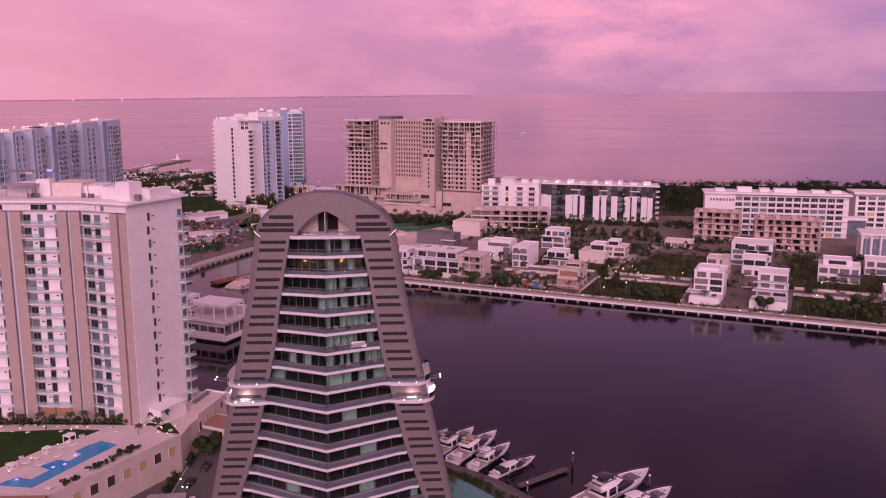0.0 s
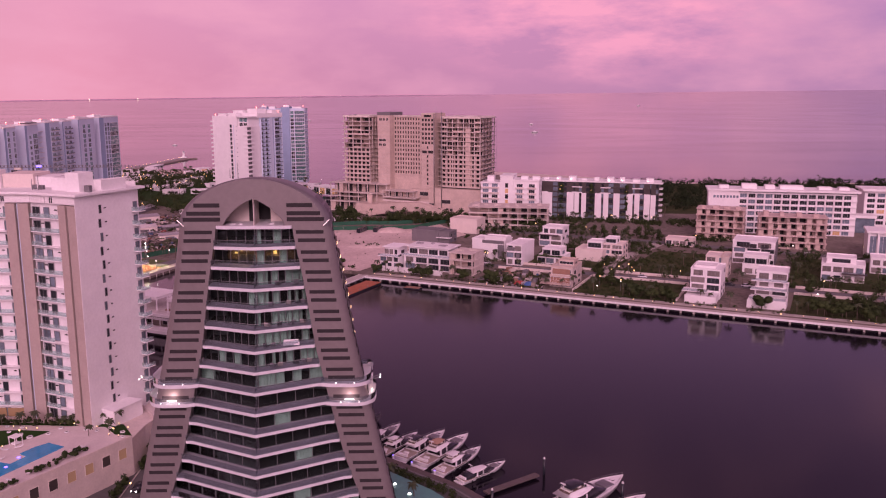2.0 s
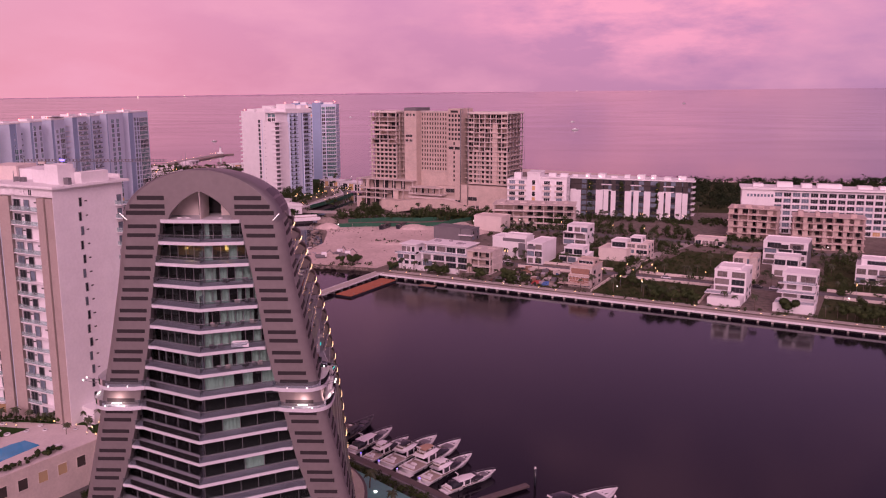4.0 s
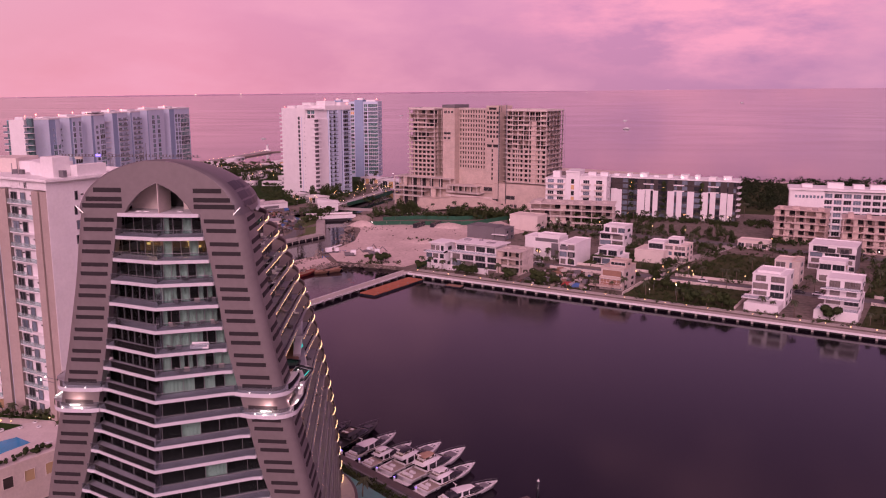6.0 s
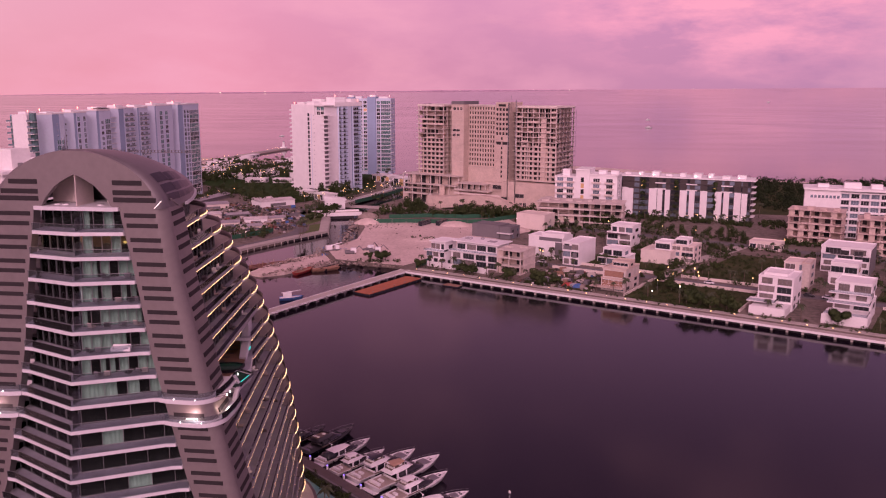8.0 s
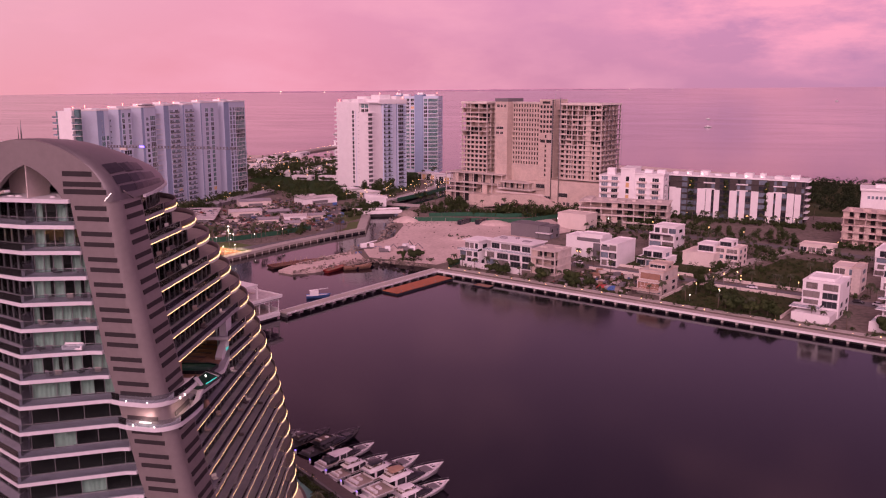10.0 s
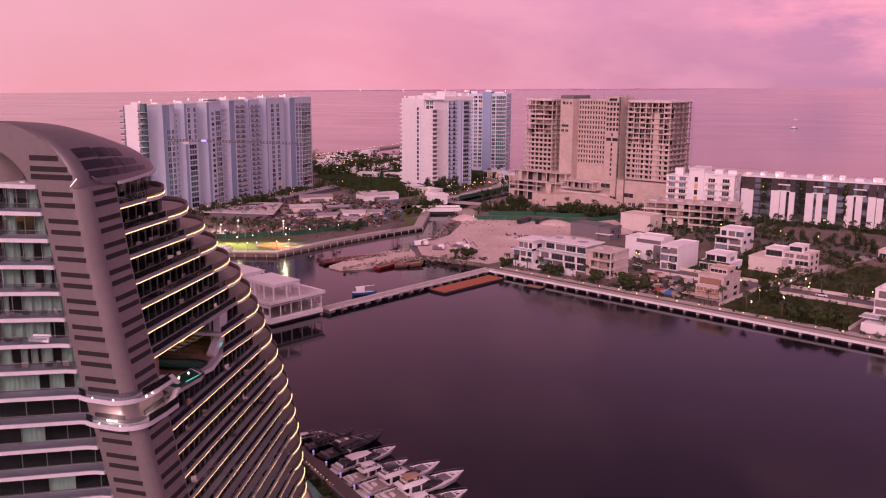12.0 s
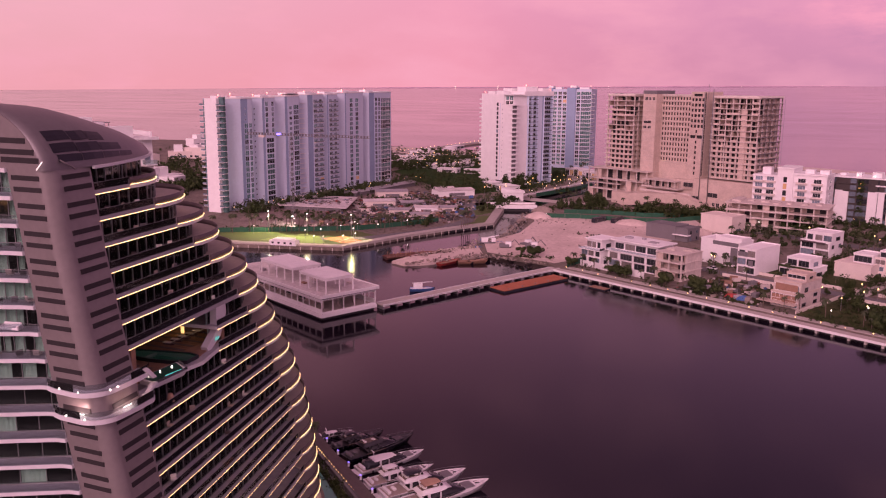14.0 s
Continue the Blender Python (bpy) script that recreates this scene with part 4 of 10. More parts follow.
for r in ((10.2, 10.9, 32.0, 32.8), (14.2, 15.0, 8.4, 9.2)):
    box("lounge_column", tower, "wood", *r, z, z + 5.8)
for x, y, e in ((4.2, 30.8, 26), (8.0, 13.0, 16)):
    ld = bpy.data.lights.new("lounge_lamp", "POINT")
    ld.energy, ld.color, ld.shadow_soft_size = e, (1.0, 0.55, 0.25), 0.05
    new("lounge_lamp", ld).matrix_world = Matrix.Translation((AX + x, 144.5 + y, z + 4.2))
for n in range(5):
    c = thing("sun_lounger", AX + 5.4, 144.5 + 26.6 + n * 1.7, z + 1.96, 8, "pale cushioned lounger on the sky deck", "lounger", "sky deck loungers")
    box("frame", c, "brown", -1.0, 0.9, -0.35, 0.35, 0.0, 0.25)
    box("mattress", c, "curtain", -1.0, 0.2, -0.36, 0.36, 0.25, 0.4, 0.05)
    put("backrest", mesh_of("backrest", *prism_data([(0.2, 0.3), (0.95, 0.75), (1.0, 0.68), (0.25, 0.2)], -0.36, 0.36), "curtain"), c, pose(0, 0, 0, 90))
hc = thing("hanging_chair", AX + 16.0, 144.5 + 14.0, zk(9) + 0.5, 0, "round hanging chair with an orange cushion", "chair")
put("basket", mesh_of("basket", *tube_data([(0, 0, 0.4), (0, 0, 0.8), (0, 0, 1.5)], 0.55, 9, 0.6), "canvas", True), hc)
tube("stand", hc, "metal", [(-0.6, 0, 0), (-0.6, 0, 2.1), (0, 0, 2.2)], 0.05, 5)

# lit lounge behind the glass of one storey
z = zk(1) - 1.8
boxes("timber_wall", tower, "wood", [(-5.6, 5.6, 5.55, 5.7, z + 0.5, z + FLOOR)])
# small glowing plates added for the room's warm light
boxes("lit_shelf", tower, "room_bright", [(-4.4, -3.9, 5.3, 5.5, z + 1.5, z + 1.8), (2.0, 2.5, 5.3, 5.5, z + 1.4, z + 1.9), (3.5, 3.9, 5.3, 5.5, z + 1.2, z + 1.5)])
boxes("counter", tower, "brown", [(-3.4, -1.0, 4.4, 5.0, z + 0.5, z + 1.5), (1.0, 4.4, 4.2, 4.8, z + 0.5, z + 1.3)])
for x in (-2.9, 2.7):
    put("pendant_lamp", mesh_of("pendant_lamp", *tube_data([(x, 3.6, z + 2.3), (x, 3.6, z + 2.6)], 0.16, 8, 0.6), "room_bright"), tower)
    ld = bpy.data.lights.new("room_lamp", "POINT")
    ld.energy, ld.color, ld.shadow_soft_size = 95, (1.0, 0.55, 0.22), 0.05
    new("room_lamp", ld).matrix_world = Matrix.Translation((AX + x, 144.5 + 3.9, zk(1) + 2.2))
# core that closes the inside, coloured dark as the unlit rooms' shade
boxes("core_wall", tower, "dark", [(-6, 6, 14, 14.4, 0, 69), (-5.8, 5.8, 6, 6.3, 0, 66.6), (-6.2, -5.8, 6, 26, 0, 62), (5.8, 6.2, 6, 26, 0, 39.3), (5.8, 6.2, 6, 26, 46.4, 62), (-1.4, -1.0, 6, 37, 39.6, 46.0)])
# masts on the crown
for x, y, h in ((-3.0, 4.0, 2.4), (-4.6, 5.5, 1.4), (-4.0, 5.2, 1.8)):
    tube("mast", tower, "metal", [(x, y, 76.4), (x, y, 76.6 + h)], 0.06, 5, 0.4)
# slim mast in the arch
tube("mast", tower, "metal", [(0, 0.3, 68.9), (0, 0.3, 73.5)], 0.045)
# ---- windows and facades ----


def window_mesh(w, h, glass="glass_far", frame="white", t=0.09, split=1):
    """A window in a wall face that looks to -y: a proud frame with its panes set back in it, all of one piece."""
    key = ("win", round(w, 2), round(h, 2), glass, frame, split)
    if key in BOXES:
        return BOXES[key]
    xs = [-w / 2]
    for i in range(split):
        xs += [-w / 2 + w * i / split + t * (1 if i == 0 else 0.4), -w / 2 + w * (i + 1) / split - t * (1 if i == split - 1 else 0.4)]
    xs += [w / 2]
    zs = [0, t, h - t, h]
    vs, fs, idx = [(x, -0.12, z) for z in zs for x in xs], [], []
    n = len(xs)
    at = lambda r, c: r * n + c
    for r in range(3):
        for c in range(n - 1):
            q = [at(r, c), at(r, c + 1), at(r + 1, c + 1), at(r + 1, c)]
            if r == 1 and c % 2 == 1:
                k = len(vs)
                vs += [(vs[i][0], -0.03, vs[i][2]) for i in q]
                fs += [[q[e], q[(e + 1) % 4], k + (e + 1) % 4, k + e] for e in range(4)] + [[k, k + 1, k + 2, k + 3]]
                idx += [1, 1, 1, 1, 0]
            else:
                fs.append(q)
                idx.append(1)
    k = len(vs)
    rim = [at(0, 0), at(0, n - 1), at(3, n - 1), at(3, 0)]
    vs += [(vs[i][0], 0.02, vs[i][2]) for i in rim]
    fs += [[rim[(e + 1) % 4], rim[e], k + e, k + (e + 1) % 4] for e in range(4)]
    idx += [1] * 4
    me = mesh_of("window", vs, fs, glass)
    me.materials.append(M[frame])
    me.polygons.foreach_set("material_index", idx)
    BOXES[key] = me
    return me


def window(parent, x, y, z, w, h, face="F", glass="glass_far", frame="white", split=1, on=None):
    turn = {"F": 0, "R": 90, "L": -90, "B": 180}[face]
    return put("window", window_mesh(w, h, glass, frame, split=split), parent, pose(x, y, z, 0, 0, turn), "", on)


RND = random.Random(11)


def glass_choice(lit=0.06, dark=0.6):
    r = RND.random()
    return "room" if r < lit * 0.3 else ("glass_far" if r < dark else "glass_blue")


def flat_roof(parent, x0, x1, y0, y1, z, material="white", h=0.7):
    """Parapet round a flat roof."""
    t = 0.22
    boxes("parapet", parent, material, [(x0, x1, y0, y0 + t, z, z + h), (x0, x1, y1 - t, y1, z, z + h), (x0, x0 + t, y0 + t, y1 - t, z, z + h), (x1 - t, x1, y0 + t, y1 - t, z, z + h)])


# ---- hotel beside the tower ----
hotel = thing("hotel_tower", -70.5, 214.6, 11.0, -3.0, "white hotel tower with beige fins and glass balconies", "hotel")
HF, NF = 3.42, 16


def turned(x, y, deep=1.0):
    """The hotel's last bay and its end wall swing back from the main front."""
    u, v, a = (x + 11.5) * 1.28, (y - 0.9) * deep, radians(-22)
    return (-11.5 + u * math.cos(a) - v * math.sin(a), 0.9 + u * math.sin(a) + v * math.cos(a))


END = 24.2 * 0.85
prism("wall", hotel, "white", [(-60, 1.5), (-12.0, 1.5), turned(-11.5, 1.62), turned(0, 1.62), turned(0, END), (-60, 27)], 0, 55.2)
flank = box("flank_wall", hotel, "white", 0.0, 0.12, 0.2, 24.2, 0, 57.0, label="plain pale rendered end wall")
FINS = [(-4.1, -2.3, 0.0), (-2.0, -0.1, 0.25), (-17.6, -15.2, 0.0), (-14.6, -12.0, 0.25), (-33.0, -30.4, 0.0), (-29.6, -26.9, 0.25), (-48.0, -45.5, 0.0), (-44.8, -42.2, 0.25)]
for a, b, d in FINS:
    box("fin", hotel, "beige_fin", a, b, d, 1.7, 0, 54.7, label="beige stone fin")
for a, b in ((-2.32, -1.98), (-15.22, -14.58), (-30.42, -29.58), (-45.5, -44.8)):
    box("groove", hotel, "white_cool", a, b, 0.9, 1.6, 0, 54.6)
prism("roof_slab", hotel, "white", [(-60.5, -0.5), (-11.8, -0.5), turned(0.9, -0.5), turned(1.3, END + 1.0), (-60.5, 28)], 57.0, 57.6)
prism("frieze", hotel, "white", [(-60, 0.5), (-11.7, 0.5), turned(-0.3, 0.5), turned(-0.3, END - 0.4), (-60, 26.5)], 55.0, 57.0)
BAYS = [(-12.0, -4.1), (-26.9, -17.6), (-42.2, -33.0), (-58, -48)]
for bx, (a, b) in enumerate(BAYS):
    for f in range(NF):
        z = f * HF
        if f:
            box("balcony_slab", hotel, "white", a, b, 0.35, 1.6, z - 0.12, z + 0.1)
            box("balcony_rail", hotel, "rail_teal", a, b if RND.random() < 0.8 else (a + b) / 2, 0.38, 0.43, z + 0.12, z + 1.15, 0.01)
        h = 2.45
        window(hotel, a + 1.1, 1.5, z + 0.15, 1.9, h, "F", glass_choice(0.02, 0.55), "metal", 2)
        window(hotel, a + (b - a) * 0.48, 1.5, z + 0.15, 1.4, h, "F", glass_choice(0.03, 0.5), "metal", 1)
        if b - a > 8.5:
            window(hotel, b - 0.7, 1.5, z + 0.15, 1.0, h, "F", glass_choice(0.0, 0.5), "metal", 1)
        for q in (0.32 if f % 3 else 0.78,):
            box("air_grille", hotel, "taupe_dark", a + (b - a) * q - 0.35, a + (b - a) * q + 0.35, 1.43, 1.52, z + 1.9, z + 2.2)
for x, w in ((-6.0, 1.0), (-8.0, 1.2), (-10.5, 1.0), (-22, 4.4), (-18.2, 1.0), (-36, 4.0), (-32, 1.6), (-40, 2.6)):
    window(hotel, x, 0.5, 55.1, w, 1.5, "F", "glass_far", "white", 2)
for f in range(NF):
    z = f * HF
    window(hotel, 0.12, 9.0 if f % 2 else 8.6, z + 0.9, 0.9, 2.1, "R", glass_choice(0, 0.6), "metal", 1)
    box("air_grille", hotel, "taupe_dark", 0.1, 0.2, 10.5, 11.3, z + 1.9, z + 2.2)
    window(hotel, 0.12, 22.6, z + 0.3, 1.6, 2.2, "R", "glass_blue", "metal", 2)
    if f:
        box("balcony_slab", hotel, "white", 0.12, 1.7, 21.2, 24.4, z - 0.1, z + 0.1)
        boxes("balcony_rail", hotel, "rail_teal", [(1.6, 1.65, 21.2, 24.4, z + 0.12, z + 1.15), (0.15, 1.6, 21.2, 21.25, z + 0.12, z + 1.15)], 0.01)
boxes("entrance_glass", hotel, "room_entry", [(-26.4, -22.8, 1.2, 1.44, 0.3, 2.5), (-22.4, -18.2, 1.2, 1.44, 0.3, 2.5)])
# roof structures
for r, m in (((-4.6, -1.2, 3.5, 8.0, 57.6, 62.2), "white"), ((-9.5, -4.6, 5.0, 12, 57.6, 60.6), "white"), ((-1.2, 0.6, 8.0, 16, 57.6, 60.2), "white"), ((-26, -22.5, 8, 11, 57.6, 62.0), "white"), ((-22.4, -14.6, 9, 18, 57.6, 61.0), "cream"), ((-14.6, -9.6, 10, 18, 57.6, 60.2), "white"), ((-34, -27, 9, 18, 57.6, 60.6), "white"), ((-56, -44, 9, 18, 57.6, 61), "white")):
    box("roof_room", hotel, m, *r)
for x0, x1, y0, y1, z in ((-34.5, -25, 3.0, 9, 60.8), (-45, -37, 3, 9, 60.6), (-22, -12, 17, 22, 59.9)):
    boxes("roof_pergola", hotel, "tin", [(x0, x1, y0, y1, z, z + 0.2)] + [(x, x + 0.15, y, y + 0.15, 57.6, z) for x in (x0 + 0.2, x1 - 0.4) for y in (y0 + 0.2, y1 - 0.4)])
for x, y, h in ((-12.0, 4.0, 3.5), (-24.5, 4.5, 4.2), (-25.6, 5.0, 3.0), (-12.8, 4.6, 2.6), (-26.4, 4.2, 3.4)):
    tube("roof_mast", hotel, "metal", [(x, y, 57.6), (x, y, 57.6 + h)], 0.12, 6, 0.5)
    boxes("roof_unit", hotel, "metal", [(x - 0.5, x + 0.5, y + 0.6, y + 1.4, 57.6, 58.7)])
boxes("roof_kerb", hotel, "white", [(-9, -0.6, 20.6, 21.0, 57.6, 58.7), (-9, -8.6, 12, 20.6, 57.6, 59.0)])
boxes("roof_fan", hotel, "metal", [(-0.9, 0.3, 4.6, 5.6, 57.6, 59.2)])

swing = Matrix.Translation((-11.5, 0.9, 0)) @ Matrix.Rotation(radians(-22), 4, "Z") @ Matrix.Diagonal((1.28, 1, 1, 1)) @ Matrix.Translation((11.5, -0.9, 0))
for ob in hotel.children:
    c = ob.matrix_basis @ (sum((Vector(p) for p in ob.bound_box), Vector()) / 8)
    if c.x > -12.1 and ob.name.split(".")[0] not in ("wall", "frieze", "roof_slab"):
        ob.matrix_basis = swing @ (Matrix.Diagonal((1, 0.85, 1, 1)) if c.x > -0.2 and c.y > 2 else Matrix()) @ ob.matrix_basis

# ---- far towers ----


def slab_tower(name, x, y, yaw, label, group=""):
    return thing(name, x, y, 1.8, yaw, label, "tower", group)


def window_column(parent, u, dep, w, z0, n, fh, h, glasses, frame="white_cool", split=2, face="F", name="window_column"):
    """One upright row of windows, a storey apart, in one wall face."""
    src = window_mesh(w, h, "glass_far", frame, 0.14, split)
    sv, sf = [tuple(v.co) for v in src.vertices], [(list(p.vertices), p.material_index) for p in src.polygons]
    kinds = sorted(set(glasses))
    vs, fs, idx = [], [], []
    for f in range(n):
        g = kinds.index(RND.choice(glasses))
        fs += [[i + len(vs) for i in q] for q, _ in sf]
        idx += [len(kinds) if k else g for _, k in sf]
        vs += [(x, y, z + f * fh) for x, y, z in sv]
    me = mesh_of(name, vs, fs, kinds[0])
    for k in kinds[1:]:
        me.materials.append(M[k])
    me.materials.append(M[frame])
    me.polygons.foreach_set("material_index", idx)
    turn = {"F": 0, "R": 90, "L": -90, "B": 180}[face]
    x, y = (u, dep) if face in "FB" else (dep, u)
    return tagged(put(name, me, parent, pose(x, y, z0, 0, 0, turn)), kind="stuff")


def red_beacon(parent, x, y, z):
    vs, fs = tube_data([(0, 0, 0), (0, 0, 0.9)], 0.12, 5)
    v, f = tube_data([(0, 0, 0.9), (0, 0, 1.5)], 0.36, 7)
    put("roof_beacon", BOXES.setdefault("beacon", mesh_of("roof_beacon", vs + v, fs + [[i + len(vs) for i in q] for q in f], "lamp_red")), parent, Matrix.Translation((x, y, z)))


# long row of blue-white apartment units, set like saw teeth
TA = slab_tower("apartment_tower", -241.5, 497.0, 85.5, "long blue-white apartment tower of toothed units with window strips", "beach towers")
TFH = 3.4
TEAL = ["glass_teal"] * 18 + ["glass_far"] * 14 + ["glass_blue"] * 6 + ["room_dim"]
DIM = ["glass_blue"] * 16 + ["glass_far"] * 18 + ["glass_teal"] * 4 + ["room_dim"]
# end wall between two stacks of corner balconies
box("end_wall", TA, "white", -3.0, -0.6, 4.0, 13.6, 0, 68.8, label="plain white end wall")
box("corner_glass", TA, "glass_teal", -0.8, 1.2, 0.8, 4.2, 0, 69.6)
box("corner_glass", TA, "glass_teal", -1.0, 1.2, 13.4, 16.4, 0, 68.0)
for f in range(1, 20):
    z = f * TFH
    for y0, y1 in ((0.2, 4.2), (13.4, 17.2)):
        box("balcony_slab", TA, "white", -3.4, 0.6, y0, y1, z - 0.14, z + 0.14)
        boxes("balcony_rail", TA, "glass_blue", [(-3.36, -3.3, y0, y1, z + 0.14, z + 1.15)], 0.01)
# core in the same blue, as a face turned from the light
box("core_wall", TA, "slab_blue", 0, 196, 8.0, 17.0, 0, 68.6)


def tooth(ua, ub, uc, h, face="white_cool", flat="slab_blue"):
    """A unit whose plain cheek swings out and whose front then runs along the tower; the flat front's blue is painted
    shade.
    """
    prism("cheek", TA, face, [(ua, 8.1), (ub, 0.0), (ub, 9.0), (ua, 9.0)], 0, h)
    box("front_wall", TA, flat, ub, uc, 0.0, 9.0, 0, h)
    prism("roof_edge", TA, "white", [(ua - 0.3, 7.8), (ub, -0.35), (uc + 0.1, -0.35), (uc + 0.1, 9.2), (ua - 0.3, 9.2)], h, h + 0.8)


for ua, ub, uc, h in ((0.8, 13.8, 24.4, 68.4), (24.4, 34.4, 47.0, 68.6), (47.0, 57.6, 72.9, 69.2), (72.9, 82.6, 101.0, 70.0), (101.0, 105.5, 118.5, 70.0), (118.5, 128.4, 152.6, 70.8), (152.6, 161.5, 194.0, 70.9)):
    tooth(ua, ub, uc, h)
# pale front strips beside the piers that are painted shade-blue
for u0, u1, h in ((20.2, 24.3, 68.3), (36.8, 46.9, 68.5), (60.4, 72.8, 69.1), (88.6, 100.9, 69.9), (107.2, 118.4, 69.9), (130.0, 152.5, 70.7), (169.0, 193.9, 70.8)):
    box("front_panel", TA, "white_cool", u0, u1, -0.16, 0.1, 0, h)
window_column(TA, 18.6, 0.0, 3.6, 3.0, 15, TFH, 2.9, TEAL)
window_column(TA, 22.4, -0.16, 2.6, 3.0, 15, TFH, 2.9, TEAL)
window_column(TA, 18.0, 0.0, 0.9, 55.0, 3, TFH, 1.3, DIM, split=1)
window_column(TA, 38.6, -0.16, 2.6, 46.5, 6, TFH, 2.9, TEAL)
window_column(TA, 44.6, -0.16, 2.4, 46.5, 6, TFH, 2.9, TEAL)
window_column(TA, 41.4, -0.16, 7.4, 3.0, 12, TFH, 2.9, TEAL, split=3)
window_column(TA, 63.4, -0.16, 3.0, 3.0, 18, TFH, 2.2, DIM, split=1)
window_column(TA, 69.3, -0.16, 5.6, 3.0, 18, TFH, 3.0, TEAL, split=3)
for u in (91.4, 97.8):
    window_column(TA, u, -0.16, 4.2, 3.0, 19, TFH, 2.8, DIM + ["bronze"] * 3, split=3)
for u in (109.8, 115.6):
    window_column(TA, u, -0.16, 3.4, 3.0, 19, TFH, 2.8, DIM + ["bronze"] * 2, split=2)
for u in (136.4, 144.0):
    window_column(TA, u, -0.16, 4.0, 3.0, 19, TFH, 2.9, TEAL, split=2)
for u in (171.4, 176.0):
    window_column(TA, u, -0.16, 3.2, 3.0, 19, TFH, 2.9, DIM, split=2)
window_column(TA, 185.6, -0.16, 14.0, 2.4, 19, TFH, 3.2, ["glass_teal"] * 3 + ["glass_far", "glass_blue"], "white", 6)
window_column(TA, 5.6, 5.0, 1.0, 3.6, 18, TFH, 1.4, ["glass_far", "glass_blue"], split=1).matrix_basis = pose(5.6, 5.0, 3.6, 0, 0, -31)
window_column(TA, 27.6, 5.0, 0.9, 3.6, 18, TFH, 1.2, ["glass_far", "glass_blue"], split=1).matrix_basis = pose(30.4, 3.16, 3.6, 0, 0, -39)
for f in range(1, 20):
    z = f * TFH
    box("floor_edge", TA, "white", 72.9, 81.9, 1.0, 8.0, z - 0.12, z + 0.12)
    for u0, u1 in ((88.8, 100.6), (107.4, 118.2)):
        box("balcony_slab", TA, "white", u0, u1, -1.3, -0.15, z - 0.12, z + 0.12)
    for u0 in (88.9, 107.5):
        box("balcony_rail", TA, "glass_blue", u0, u0 + 10.6, -1.28, -1.22, z + 0.12, z + 1.1, 0.01)
    pts = [(194 + 3.6 * math.cos(t), 5.0 + 5.0 * math.sin(t)) for t in np.linspace(-math.pi / 2, math.pi / 2, 9)]
    prism("balcony_slab", TA, "white", [(187, -0.5)] + pts + [(187, 10)], z - 0.15, z + 0.12)
    band("balcony_rail", TA, "glass_blue", pts, -0.05, z + 0.12, z + 1.15)
for f in range(4, 20, 2):
    boxes("stair_light", TA, "lamp_far", [(122.6, 123.3, 4.2, 4.5, f * TFH + 0.8, f * TFH + 1.3)])
box("end_glass", TA, "glass_blue", 193.8, 196.4, 1.5, 9, 0, 70.4)
for u0, u1, v0, v1, h in ((3, 12, 9, 14, 70.2), (16, 23, 5, 10, 69.9), (38, 46, 4, 9, 70.6), (62, 72, 2, 9, 71.6), (84, 92, 3, 9, 72.2), (94, 100, 4, 10, 71.4), (107, 117, 3, 9, 72.0), (130, 138, 3, 8, 72.8), (140, 152, 4, 10, 72.2), (163, 174, 4, 10, 73.0), (178, 192, 2, 8, 72.0)):
    box("roof_room", TA, "white", u0, u1, v0, v1, 68.0, h)
boxes("roof_pergola", TA, "bronze", [(61.5, 72.6, -0.1, 0.3, 70.4, 71.0)] + [(61.5 + n * 1.8, 61.8 + n * 1.8, 0.0, 6.0, 70.4, 70.9) for n in range(7)])
for u, v, z in ((1, 6, 69.6), (14, 8, 70.2), (33, 6, 69.4), (46, 5, 70.6), (58, 3, 70.0), (83, 3, 71.4), (101, 4, 70.8), (129, 3, 72.0), (161, 4, 72.2)):
    red_beacon(TA, u, v, z)

# white tower with stacked balconies and its bluish companion
TB = slab_tower("apartment_tower", -159.5, 719.0, -30.0, "white apartment tower with stacked balconies on its edges", "beach towers")
box("wall", TB, "white", 0, 26.4, 0, 16, 0, 70.6)
box("wall", TB, "white", 26.4, 36.4, 0, 16, 0, 62.2)
box("penthouse", TB, "white", 26.4, 35.6, 2.0, 16, 62.2, 69.6)
box("roof_slab", TB, "white", 25.6, 37.2, -0.3, 16.2, 69.6, 70.4)
for x0, x1 in ((27.2, 30.8), (31.4, 35.2)):
    window(TB, (x0 + x1) / 2, 2.0, 66.0, x1 - x0, 3.0, "F", "glass_teal", "white", 2)
    window(TB, (x0 + x1) / 2, 2.0, 62.6, x1 - x0, 2.8, "F", "dark", "white", 2)
window_column(TB, 19.6, 0.0, 2.4, 6.0, 17, 3.45, 2.8, ["glass_far", "glass_far", "glass_blue", "dark"], "white", 1)
window_column(TB, 25.6, 0.0, 0.8, 6.6, 17, 3.45, 1.0, ["glass_blue"], "white", 1)
box("groove", TB, "white_cool", 22.4, 22.9, -0.05, 0.1, 0, 63.5)
box("porch", TB, "charcoal", 19.0, 26.5, -0.4, 0.2, 0, 3.6)
for f in range(1, 20):
    z = f * 3.45
    box("balcony_slab", TB, "white", -2.0, 1.4, -0.5, 5, z - 0.14, z + 1.0, 0.08)
    if f < 19:
        box("balcony_slab", TB, "white", 33.6, 38.6, -0.9, 5.0, z - 0.14, z + 1.0, 0.08)
box("corner_recess", TB, "grey", 36.3, 36.6, 0.4, 4.6, 0, 62)
box("rear_wall", TB, "white_cool", 14, 35.6, 16, 43, 0, 69.0)
box("rear_top", TB, "white", 6, 37.4, 12, 43.6, 69.0, 72.6)
box("rear_fin", TB, "white_cool", 35.6, 37.0, 27.4, 31.4, 0, 71.2, label="pale blank pier")
